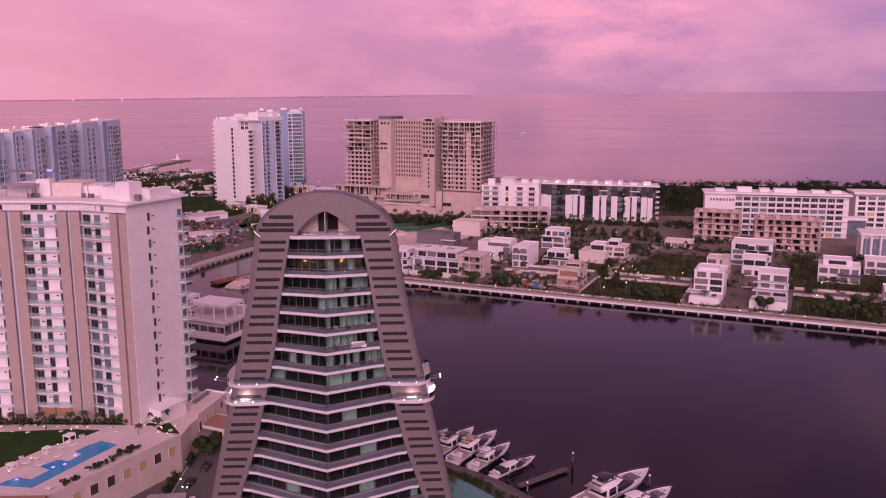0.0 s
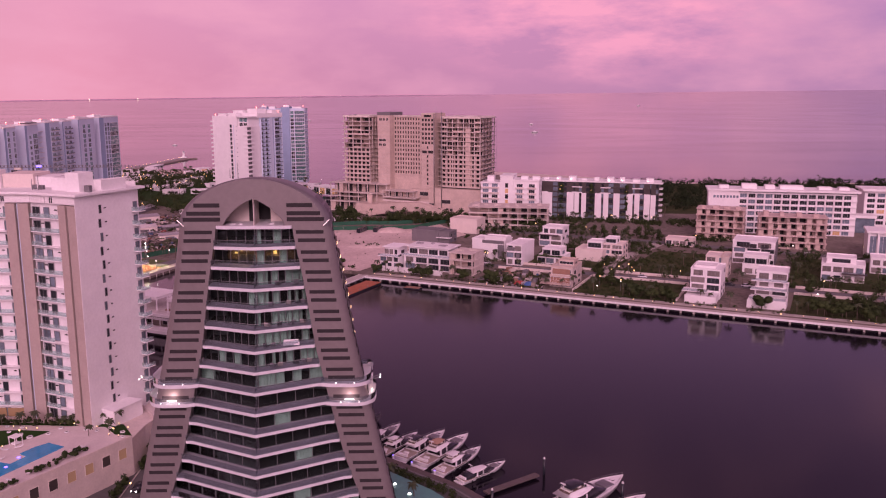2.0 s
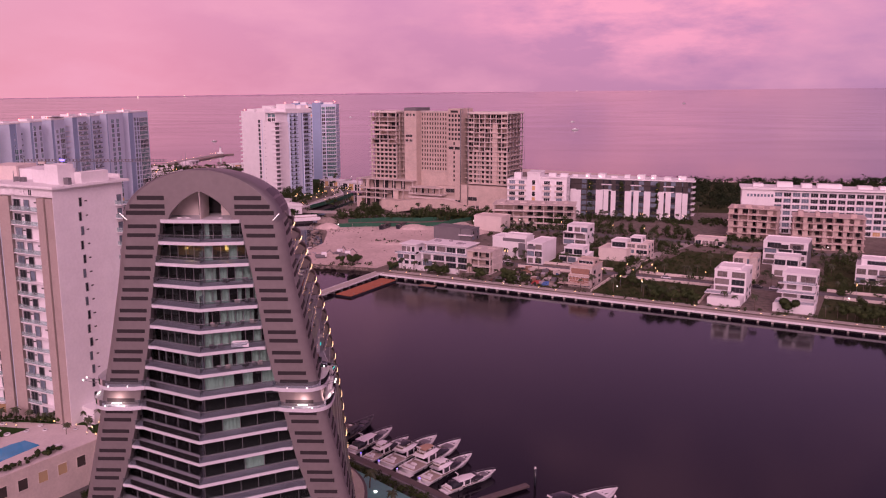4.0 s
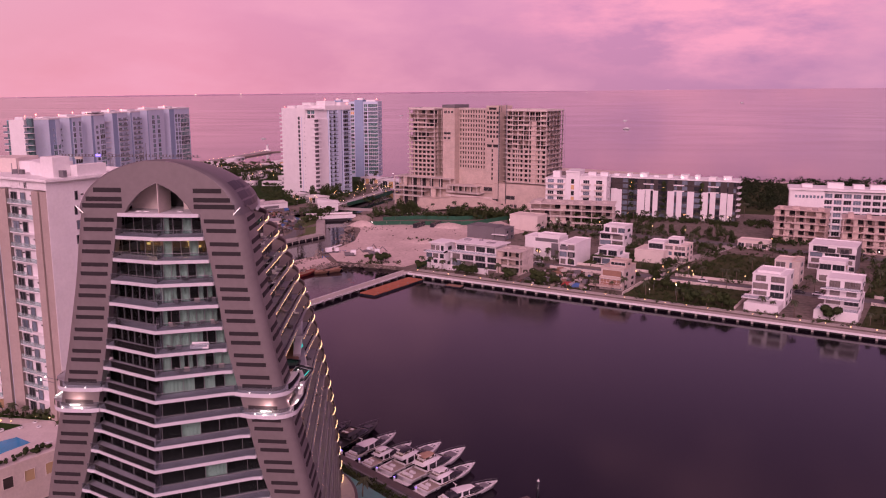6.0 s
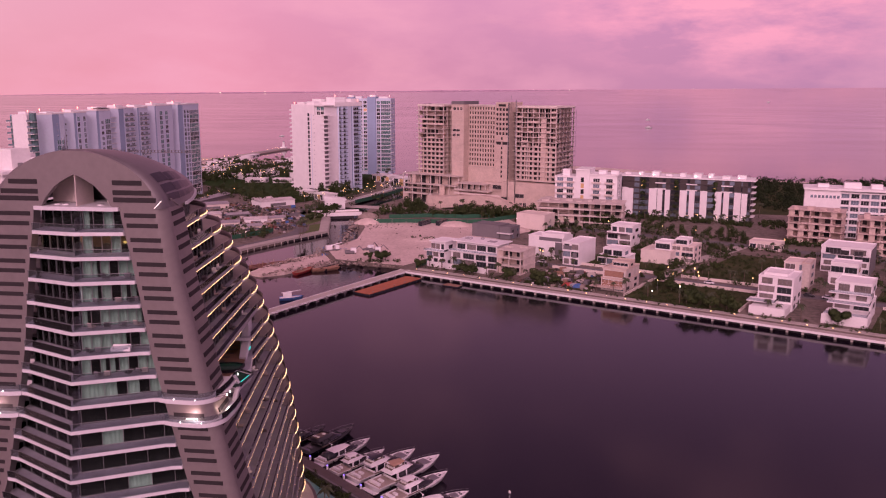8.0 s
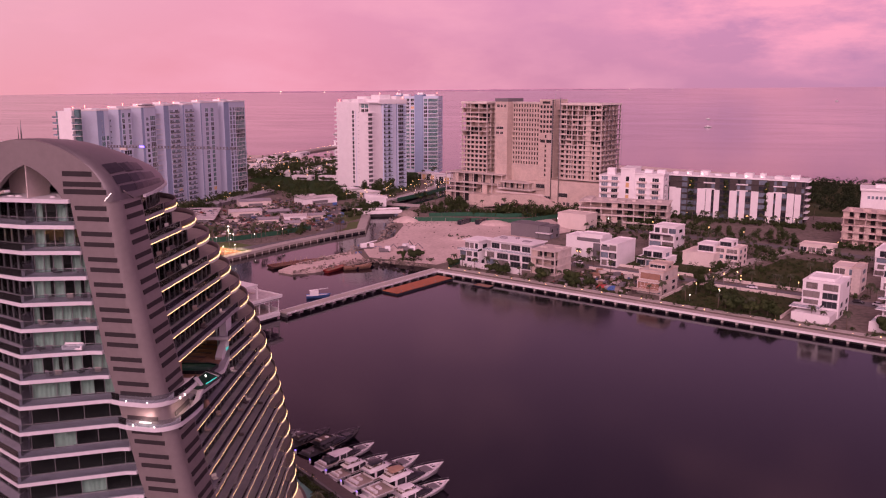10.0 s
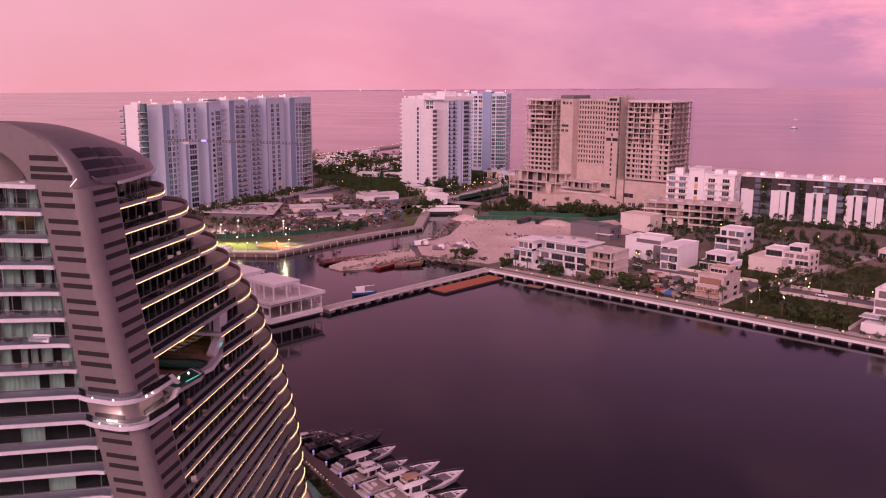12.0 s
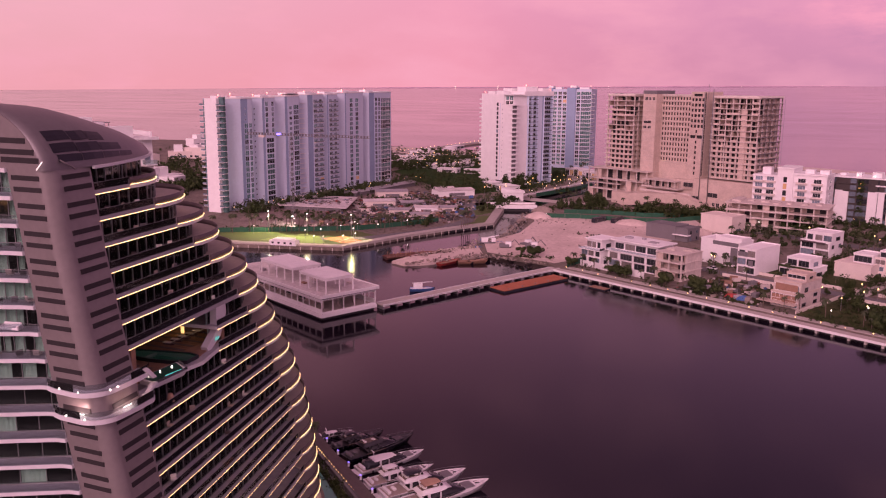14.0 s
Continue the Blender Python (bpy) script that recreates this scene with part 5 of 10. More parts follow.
box("rear_fin", TB, "slab_blue", 35.6, 36.4, 31.6, 33.0, 0, 70.0)
for v, w in ((18.6, 3.2), (23.6, 4.6)):
    window_column(TB, v, 35.6, w, 3.4, 19, 3.45, 2.5, ["glass_far"] * 24 + ["glass_blue"] * 8 + ["room_dim"], "white", 2, "R")
window_column(TB, 38.0, 35.6, 6.6, 3.4, 19, 3.45, 2.5, ["glass_far"] * 24 + ["glass_blue"] * 8 + ["room_dim"], "white", 3, "R")
for f in range(1, 20):
    z = f * 3.45
    for v0, v1 in ((16.6, 26.8), (33.6, 42.6)):
        box("balcony_slab", TB, "white_cool", 35.6, 37.6, v0, v1, z - 0.15, z + 0.15)
        box("balcony_rail", TB, "charcoal", 37.5, 37.56, v0 + 0.2, v1 - 0.2, z + 0.55, z + 1.0, 0.01)
for v0 in (16.4, 21.2, 26.8, 33.2, 42.6):
    box("balcony_divider", TB, "white_cool", 35.6, 37.5, v0, v0 + 0.3, 0, 69)
for u0, u1, v0, v1, h in ((10, 20, 14, 22, 74.8), (22, 32, 18, 30, 76.2), (24, 36, 32, 42, 75.0), (4, 12, 3, 9, 72.4), (16, 24, 2, 8, 73.0)):
    box("roof_room", TB, "white", u0, u1, v0, v1, 70, h)
for u, v, z in ((2, 2, 70.6), (30, 20, 76.2), (36, 40, 73)):
    red_beacon(TB, u, v, z)
TB2 = slab_tower("apartment_tower", -146.7, 860.0, 0.0, "tall pale blue-white apartment tower with window strips", "beach towers")
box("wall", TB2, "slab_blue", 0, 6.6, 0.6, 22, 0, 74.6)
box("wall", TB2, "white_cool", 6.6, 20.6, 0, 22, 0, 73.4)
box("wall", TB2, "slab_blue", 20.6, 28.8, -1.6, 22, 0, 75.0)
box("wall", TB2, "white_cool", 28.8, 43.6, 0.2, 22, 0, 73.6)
for u in (9.0, 13.6, 18.2):
    window_column(TB2, u, 0.0, 3.4, 3.0, 19, 3.62, 3.0, TEAL, "white", 2)
window_column(TB2, 31.2, 0.2, 3.4, 3.0, 19, 3.62, 3.0, TEAL, "white", 2)
window_column(TB2, 38.4, 0.2, 9.6, 3.0, 19, 3.62, 3.2, ["glass_teal"] * 6 + ["glass_blue"] * 3, "white", 5)
for f in range(1, 20):
    box("balcony_slab", TB2, "white", 42.0, 46.2, -0.8, 8, f * 3.62 - 0.12, f * 3.62 + 0.12)
    boxes("balcony_rail", TB2, "glass_blue", [(43.6, 46.1, -0.78, -0.72, f * 3.62 + 0.12, f * 3.62 + 1.1)], 0.01)
    box("floor_edge", TB2, "white", 6.8, 20.4, -0.35, 0.05, f * 3.62 - 0.15, f * 3.62 + 0.12)
for u0, u1, h in ((1, 6, 76.2), (8, 14, 75.4), (22, 28, 76.8), (31, 40, 75.2)):
    box("roof_room", TB2, "white", u0, u1, 4, 12, 73, h)
for u in (3, 24, 42):
    red_beacon(TB2, u, 2, 75.2)

# unfinished concrete tower
TC = thing("concrete_tower", -48.9, 668.0, 1.8, -26.8, "unfinished raw concrete hotel tower with open floors on a podium", "tower")
CF = 3.3


def frame_wing(parent, u0, u1, v0, v1, z0, floors, fh, bays, side_bays, material="concrete", over=0.5, infill=0.35, deep=5.5):
    """Open concrete frame: slabs, posts and some block infill."""
    for f in range(floors + 1):
        z = z0 + f * fh
        box("slab", parent, material, u0 - over, u1 + over, v0 - over, v1 + over, z - 0.32, z + 0.12)
    cols = []
    for b in range(bays + 1):
        u = u0 + (u1 - u0) * b / bays
        for v in (v0 + 0.2, v1 - 0.2):
            cols.append((u - 0.3, u + 0.3, v - 0.3, v + 0.3, z0, z0 + floors * fh))
    for b in range(1, side_bays):
        v = v0 + (v1 - v0) * b / side_bays
        for u in (u0, u1):
            cols.append((u - 0.3, u + 0.3, v - 0.3, v + 0.3, z0, z0 + floors * fh))
    for c in cols:
        box("post", parent, material, *c)
    box("back_wall", parent, "concrete_pink", u0 + 0.8, u1 - 0.8, v0 + deep, v1 - 1.0, z0, z0 + floors * fh - 0.4)
    holes, infills = [], []
    for f in range(floors):
        for b in range(bays):
            ua, ub = u0 + (u1 - u0) * b / bays, u0 + (u1 - u0) * (b + 1) / bays
            z = z0 + f * fh
            if RND.random() < infill:
                infills.append((ua + 0.3, ua + 0.3 + (ub - ua) * RND.choice((0.3, 0.45)), v0 + 0.3, v0 + 0.6, z + 0.12, z + fh - 0.32))
            if RND.random() < 0.8:
                holes.append((ua + (ub - ua) * 0.3, ub - (ub - ua) * RND.choice((0.1, 0.3)), v0 + deep - 0.1, v0 + deep - 0.02, z + 0.2, z + fh - 0.6))
        ua = u0 + (u1 - u0) * RND.choice((0, 0.25, 0.4))
        box("upstand", parent, material, ua, ua + (u1 - u0) * RND.choice((0.3, 0.45, 0.6)), v0 - over + 0.05, v0 - over + 0.2, z + 0.12, z + 0.7)
    # dark sheets on the back wall, painted in place of shade
    boxes("dark_recess", parent, "dark", holes, kind="stuff")
    if infills:
        boxes("block_infill", parent, "concrete_pink", infills, kind="stuff")


def pierced(name, parent, material, u0, u1, v, z, fh, n, wide, sill=0.9, head=0.5, thick=0.35):
    """One storey of block wall with n openings, each wide metres broad."""
    step_ = (u1 - u0) / n
    rows = [(u0, u1, v, v + thick, z, z + sill), (u0, u1, v, v + thick, z + fh - head, z + fh)]
    edges = [u0] + [e for i in range(n) for e in (u0 + step_ * (i + 0.5) - wide / 2, u0 + step_ * (i + 0.5) + wide / 2)] + [u1]
    rows += [(edges[i], edges[i + 1], v, v + thick, z + sill, z + fh - head) for i in range(0, len(edges), 2)]
    return boxes(name, parent, material, rows)


def tower_wing(u0, u1, v0, v1, z0, floors, walled, bays, pairs, solid=None):
    """A wing of slabs and posts; the lower storeys are walled with small openings, the upper stand open."""
    for f in range(floors + 1):
        z = z0 + f * CF
        box("slab", TC, "concrete", u0 - 0.5, u1 + 0.5, v0 - 0.7, v1 + 0.5, z - 0.3, z + 0.12)
    box("inner_wall", TC, "concrete_pink", u0 + 1.0, u1 - 1.0, v0 + 5.0, v1 - 1.2, z0, z0 + floors * CF - 0.35)
    posts = [u0 + (u1 - u0) * b / bays for b in range(bays + 1)]
    for u in posts:
        box("post", TC, "concrete", u - 0.32, u + 0.32, v0, v0 + 0.7, z0, z0 + floors * CF)
    for v in np.linspace(v0, v1, 6)[1:]:
        for u in (u0, u1):
            box("post", TC, "concrete", u - 0.32, u + 0.32, v - 0.35, v + 0.35, z0, z0 + floors * CF)
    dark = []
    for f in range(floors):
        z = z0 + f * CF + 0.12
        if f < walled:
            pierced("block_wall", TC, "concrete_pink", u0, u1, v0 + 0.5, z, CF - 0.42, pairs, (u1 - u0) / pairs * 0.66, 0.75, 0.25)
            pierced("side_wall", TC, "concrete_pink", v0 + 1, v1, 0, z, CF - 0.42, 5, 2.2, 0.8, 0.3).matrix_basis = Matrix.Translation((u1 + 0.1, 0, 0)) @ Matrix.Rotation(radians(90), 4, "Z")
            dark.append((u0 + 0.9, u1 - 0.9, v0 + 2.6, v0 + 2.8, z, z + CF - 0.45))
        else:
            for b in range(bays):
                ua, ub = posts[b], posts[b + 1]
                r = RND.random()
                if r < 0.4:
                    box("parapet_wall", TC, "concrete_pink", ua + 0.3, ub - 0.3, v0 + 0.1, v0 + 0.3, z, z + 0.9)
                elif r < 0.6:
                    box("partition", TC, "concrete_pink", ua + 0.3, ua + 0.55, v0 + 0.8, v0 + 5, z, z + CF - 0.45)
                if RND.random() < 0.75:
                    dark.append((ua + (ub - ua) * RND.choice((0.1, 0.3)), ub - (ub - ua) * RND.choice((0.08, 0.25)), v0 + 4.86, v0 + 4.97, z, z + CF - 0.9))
    # dark backing sheets put the storeys' shade into colour
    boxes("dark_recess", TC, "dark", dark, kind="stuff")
    if solid:
        box("wall_panel", TC, "concrete_pink", solid[0], solid[1], v0 - 0.1, v0 + 0.75, z0, z0 + (floors - 2) * CF)


tower_wing(2.2, 24.0, 0, 26, 21.6, 15, 8, 3, 6)
tower_wing(84.4, 114.6, 0, 27, 21.6, 15, 7, 7, 9, (103.4, 107.2))
for f in range(15):
    z = 21.6 + f * CF
    box("balcony_slab", TC, "concrete", -0.8, 2.0, 1.0, 12.0, z - 0.25, z + 0.1)
    box("link_slab", TC, "concrete", 24.3, 32.0, 8.0, 20, z - 0.25, z + 0.1)
    box("link_slab", TC, "concrete", 78.4, 84.2, 6.0, 20, z - 0.25, z + 0.1)
box("link_wall", TC, "concrete_pink", 24.4, 32.0, 11.5, 22, 0, 70.5)
box("link_wall", TC, "concrete_pink", 78.4, 84.0, 10.5, 22, 0, 70.5)
# dark sheets on the link walls stand in for shaded openings
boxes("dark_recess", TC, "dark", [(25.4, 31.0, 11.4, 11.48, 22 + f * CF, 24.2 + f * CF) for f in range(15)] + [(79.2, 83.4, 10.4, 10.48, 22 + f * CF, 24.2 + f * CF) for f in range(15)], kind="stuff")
box("core", TC, "concrete_pink", 32.0, 42.2, -1.0, 19, 0, 72.6)
box("core_cap", TC, "grey", 31.8, 42.4, -1.2, 19.2, 72.6, 74.8)
for f in range(15):
    box("panel_joint", TC, "concrete", 31.95, 42.25, -1.08, -0.98, 22.0 + f * CF, 22.22 + f * CF)
for z, u, w in ((68.6, 34.6, 2.4), (68.6, 37.4, 1.8), (68.6, 40.2, 1.8), (53.4, 36.0, 6.0), (50.0, 34.2, 2.6), (50.0, 37.6, 2.6)):
    window(TC, u, -1.0, z, w, 2.0, "F", "dark", "concrete", 2)
for f in range(13):
    z = 28.6 + f * CF
    pierced("block_wall", TC, "concrete_pink", 42.2, 68.4, 6.0, z, CF - 0.3, 12, 1.05, 0.8, 0.35)
    box("slab", TC, "concrete", 42.2, 68.4, 5.5, 8.0, z - 0.3, z)
box("roof_beam", TC, "concrete", 42.2, 68.4, 5.4, 9.0, 71.2, 72.6)
# wall coloured dark as the shade behind the pierced front
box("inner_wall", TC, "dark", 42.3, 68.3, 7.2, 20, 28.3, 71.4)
box("wall", TC, "concrete_pink", 42.2, 68.4, 5.8, 20, 12, 28.3)
box("core", TC, "concrete_pink", 68.4, 78.6, 0.6, 19, 14, 74.4)
pierced("core_front", TC, "concrete_pink", 68.4, 78.6, -1.0, 70.6, 3.8, 1, 6.0, 1.0, 1.2)
for f in range(15):
    z = 21.6 + f * CF
    box("panel_joint", TC, "concrete", 68.3, 78.7, -1.15, 0.7, z - 0.15, z)
    if f > 8:
        pierced("core_front", TC, "concrete_pink", 68.4, 78.6, -1.0, z, CF - 0.15, 4, 1.7, 0.8, 0.5)
    elif f == 7:
        pierced("core_front", TC, "concrete_pink", 68.4, 78.6, -1.0, z, CF - 0.15, 2, 4.2, 0.7, 0.4)
    else:
        pierced("core_front", TC, "concrete_pink", 68.4, 78.6, -1.0, z, CF - 0.15, 1, 1.3, 0.8, 0.5)
# dark sheet as painted shade behind the core's openings
box("core_recess", TC, "dark", 68.6, 78.4, 0.3, 0.55, 21.6, 74.2)
box("core_front", TC, "concrete_pink", 68.4, 78.6, -1.0, 0.6, 14, 21.4)
# podium
frame_wing(TC, -7, 42, -7, 20, 0, 3, 7.2, 6, 4, infill=0.25, deep=7)
box("podium_slab", TC, "concrete", -7.4, 20, -7.4, 4, 11.0, 11.5)
box("podium_wall", TC, "concrete_pink", 76, 117, -4, 30, 0, 20.4)
box("podium_wall", TC, "concrete_pink", 26, 76, -2, 30, 0, 13.0)
box("podium_wall", TC, "concrete_pink", 60, 76, -3.2, 0, 13.0, 19.0)
box("podium_slab", TC, "concrete", 40, 68, -10, 6, 12.2, 13.0)
frame_wing(TC, 41, 66, -10, 2, 13.0, 1, 4.6, 5, 2, infill=0.1)
for u, z, w in ((72, 14.6, 7), (90, 9.6, 7), (94, 3.6, 2.4), (91, 3.6, 2.0), (78, 6.6, 5)):
    window(TC, u, -4, z, w, 2.8, "F", "dark", "concrete", 2)
# ramp
vs, fs = prism_data([(26, 2.0), (44, 9.4), (72, 11.6), (82, 10.6), (118, 1.0), (118, 0.0), (66, 5.5), (36, 0)], 0, 7)
put("ramp", mesh_of("ramp", [(x, -16 - z * 0.9, y) for x, y, z in vs], fs, "concrete_pink"), TC)
box("ramp_parapet", TC, "concrete", 44, 82, -16.2, -15.8, 10.6, 12.0)
# dark boxes stand in for shaded openings in the ramp
boxes("ramp_opening", TC, "dark", [(52, 58, -22.5, -22.2, 0.2, 4.2), (70, 75, -22.5, -22.2, 0.2, 2.8)])
box("plinth", TC, "concrete_pink", 20, 62, -15, -6, 0, 7.5)
for u, h in ((80.5, 74), (86.5, 76)):
    tube("site_hoist", TC, "metal", [(u, -4.6, 0), (u, -4.6, h)], 0.3, 4)
tube("roof_mast", TC, "metal", [(79.5, 1, 70), (79.5, 1, 79)], 0.12, 4)
boxes("roof_unit", TC, "metal", [(5, 6.4, 3, 4.4, 71.2, 72.6), (9, 10.6, 3, 4.4, 71.2, 72.8), (96, 99, 5, 7, 71.2, 72.4)])
for u0, u1, v1 in ((1.6, 24.6, 26.6), (83.8, 115.2, 27.6)):
    box("roof_parapet", TC, "cream", u0, u1, -0.75, v1, 71.2, 72.3)
# scaffold on the right flank
boxes("scaffold", TC, "metal", [(116.9, 117.0, v, v + 0.1, 20, 70) for v in (1, 6, 11, 16, 21, 26)] + [(115.2, 117.0, 1, 26, 21.6 + f * CF, 21.6 + f * CF + 0.12) for f in range(16)])

# ---- mid-rise blocks behind the town ----
BW = thing("apartment_block", 96.5, 619.5, 1.8, -18.5, "dark bronze apartment block with tall white panels and planted terraces", "apartment block")
box("wall", BW, "bronze", 0, 84, 0.8, 20, 0, 26.5)
box("roof_slab", BW, "white", -0.6, 85, -0.4, 20.5, 26.5, 27.3)
for f in range(7):
    box("floor_edge", BW, "bronze", 0, 84, 0.2, 0.9, f * 3.8 + 0.1, f * 3.8 + 0.5)
PAN = [(2.5, 3.2), (6.5, 2.6), (20.5, 4.2), (26, 2.4), (31, 2.4), (40.5, 3.6), (46.5, 2.6), (53.5, 3.4), (62.5, 3.4), (68, 2.6), (74.5, 3.2), (79, 2.6)]
for u, w in PAN:
    box("white_panel", BW, "white", u - 0.3, u + w + 0.6, 0.0, 0.85, 0, 18.4 + (u % 3) * 0.3)
for u0, u1 in ((0.3, 2.3), (10, 13.5), (14, 20), (24.8, 25.9), (28.6, 30.8), (33.6, 40), (44.4, 46.3), (49.4, 53), (57.2, 62), (66.2, 67.8), (70.8, 74), (78, 79), (82, 83.8)):
    for f in range(7):
        window(BW, (u0 + u1) / 2, 0.8, f * 3.8 + 0.6, u1 - u0, 2.8, "F", glass_choice(0.03, 0.5), "bronze", max(1, int((u1 - u0) / 1.8)))
for f in range(5, 7):
    for u in (24, 44, 66):
        box("terrace_front", BW, "white", u, u + 7, -0.3, 0.8, f * 3.8 - 0.2, f * 3.8 + 0.5)
for u in range(3, 84, 9):
    box("roof_pergola", BW, "white", u, u + RND.uniform(3, 6.5), 2 + RND.random() * 3, 9, 27.3, 28.6 + RND.random() * 1.6)
    if RND.random() < 0.6:
        boxes("roof_lamp", BW, "lamp_c", [(u + 1, u + 1.7, 1.6, 1.9, 28.0, 28.4)])
for f in range(7):
    box("side_balcony", BW, "white", 84, 86.5, 2, 12, f * 3.8 + 3.4, f * 3.8 + 3.9)
    window(BW, 84, 7, f * 3.8 + 0.5, 7, 2.7, "R", "glass_blue", "bronze", 4)

rp = np.random.RandomState(17)
for u, w in ((14.5, 3.4), (36.5, 2.6), (61.0, 2.2)):
    for f in range(2, 7):
        n = 46 if f > 4 else 24
        c = np.stack([rp.uniform(u, u + w, n), rp.uniform(-0.9, 0.6, n), f * 3.8 + rp.uniform(-0.4, 2.2, n)], 1)
        vs, fs = [], []
        for p in c:
            a, b = rp.normal(0, 0.45, 3), rp.normal(0, 0.45, 3)
            fs.append([len(vs) + i for i in range(4)])
            vs += [p - a, p - b, p + a, p + b]
        put("terrace_plant", mesh_of("terrace_plant", vs, fs, "leaf"), BW)
    box("plant_lamp", BW, "room_bright", u + 0.6, u + 1.2, -0.3, 0.1, 5 * 3.8 + 1.6, 5 * 3.8 + 2.2)
    box("plant_lamp", BW, "room_bright", u + 1.4, u + 1.9, -0.3, 0.1, 6 * 3.8 + 0.6, 6 * 3.8 + 1.0)

CR = thing("apartment_block", 53.5, 606, 1.8, -14.0, "cream apartment block with stacked balconies and yellow-lit stairwell", "apartment block")
for u0, u1, d, h in ((0, 14, 0, 26.5), (14, 23, -1.0, 31.5), (23, 41, 0, 28.5)):
    box("wall", CR, "white", u0, u1, d, 18, 0, h)
    box("roof_edge", CR, "white", u0 - 0.3, u1 + 0.3, d - 0.5, 18, h, h + 0.8)
for f in range(7):
    z = f * 3.9
    for u in (3.5, 10.0, 27.5, 36):
        window(CR, u, 0, z + 0.7, 4.2, 2.4, "F", glass_choice(0.03, 0.6), "white", 3)
        box("balcony", CR, "cream", u - 3, u + 3, -1.6, 0.05, z - 0.15, z + 0.75)
    window(CR, 18.5, -1.0, z + 0.4, 2.2, 3.2, "F", "room" if f in (2, 3, 5) else "glass_far", "cream", 1)
    window(CR, 41, 8, z + 0.7, 5, 2.4, "R", "glass_blue", "white", 3)
for u in (4, 28, 36):
    box("roof_room", CR, "white", u, u + 5, 4, 9, 26, 31.5)

FR = thing("building_shell", 43.0, 562.5, 1.8, -9.0, "unfinished low concrete building frame with open floors", "building shell")
frame_wing(FR, 0, 51, 0, 20, 0, 4, 3.9, 8, 3, over=1.1, infill=0.15, deep=7)
for n in range(7):
    box("roof_wall", FR, "concrete", 2 + n * 7, 2 + n * 7 + RND.uniform(1.5, 5), 2 + RND.random() * 8, 3 + RND.random() * 8 + 7, 15.6, 16.2 + RND.random() * 0.8)

HT = thing("beach_hotel", 197.5, 551, 1.8, -14.5, "long white beach hotel with gridded windows under an overhanging roof", "hotel")
box("wall", HT, "white", 0, 88, 0, 18, 0, 26.5)
box("roof_slab", HT, "white", -1.5, 89.5, -2.5, 19, 27.2, 28.4)
box("wall", HT, "white", -0.8, 18, -1.2, 10, 0, 27.2)
for f in range(7):
    z = f * 3.75
    box("floor_edge", HT, "white", 18, 88, -1.1, 0.05, z + 3.2, z + 3.7)
    for n in range(13):
        window(HT, 20.7 + n * 5.15, 0, z + 0.5, 4.2, 2.6, "F", glass_choice(0.05, 0.65), "white", 3)
        if f:
            box("pier", HT, "white", 17.9 + n * 5.15, 18.4 + n * 5.15, -1.0, 0.05, z - 0.6, z + 3.3)
for n in range(8):
    window(HT, 3 + n * 2, -1.2, 22.6, 1.5, 1.8, "F", "glass_blue", "white", 1)
for u, w in ((6, 6), (20, 9), (34, 6), (43, 14), (66, 8), (78, 6)):
    box("roof_room", HT, "white", u, u + w, 4, 10, 28.4, 30.2 + (u % 3) * 0.6)

for (x, y, yaw, w, d, fl, fh, bays), lab in (((182.5, 527.5, -24, 27, 15, 5, 3.75, 5), "pinkish unfinished block with scaffolded open floors"), ((208.5, 495, -19, 36, 15, 5, 3.7, 7), "pinkish unfinished block with bare walls and posts")):
    sh = thing("building_shell", x, y, 1.8, yaw, lab, "building shell", "unfinished blocks")
    frame_wing(sh, 0, w, 0, d, 0, fl, fh, bays, 3, "brick", 0.9, 0.6)
    for n in range(4):
        box("roof_wall", sh, "brick", 2 + n * w / 4, 2 + n * w / 4 + RND.uniform(2, 4), 2, 2.4 + RND.random() * 6, fl * fh, fl * fh + RND.uniform(1.2, 2.6))

PV = thing("pavilion", 254, 459, 1.8, -22, "white colonnaded pavilion with tall bays of glass", "pavilion")
box("wall", PV, "white", 0, 60, 1.5, 18, 0, 14.2)
box("roof_slab", PV, "white", -0.8, 61, -0.4, 18.5, 14.2, 15.4)
for n in range(13):
    box("column", PV, "white", n * 4.8, n * 4.8 + 0.9, 0, 1.6, 0, 14.2)
    if n < 12:
        window(PV, n * 4.8 + 2.85, 1.5, 1.0, 3.4, 11.5, "F", "glass_blue", "white", 2)
PV2 = thing("beach_hotel", 300, 553, 1.8, -14.5, "white hotel wing with stepped roofs", "hotel")
box("wall", PV2, "white", 0, 70, 0, 18, 0, 26)
box("roof_slab", PV2, "white", -2, 72, -3, 19, 26, 27.4)
for f in range(7):
    for n in range(11):
        window(PV2, 4 + n * 6, 0, f * 3.6 + 0.5, 4.6, 2.5, "F", glass_choice(0.05, 0.6), "white", 3)
LK = thing("link_building", 283, 545, 1.8, -14.5, "low link building with a glazed lobby", "link building")
box("wall", LK, "white", 0, 20, 0, 10, 9.6, 11.4)
box("lobby_glass", LK, "glass_blue", 1, 19, 1, 9, 0, 9.6)

# ---- houses on the far bank ----
QYAW = math.degrees(math.atan2(along.y, along.x))


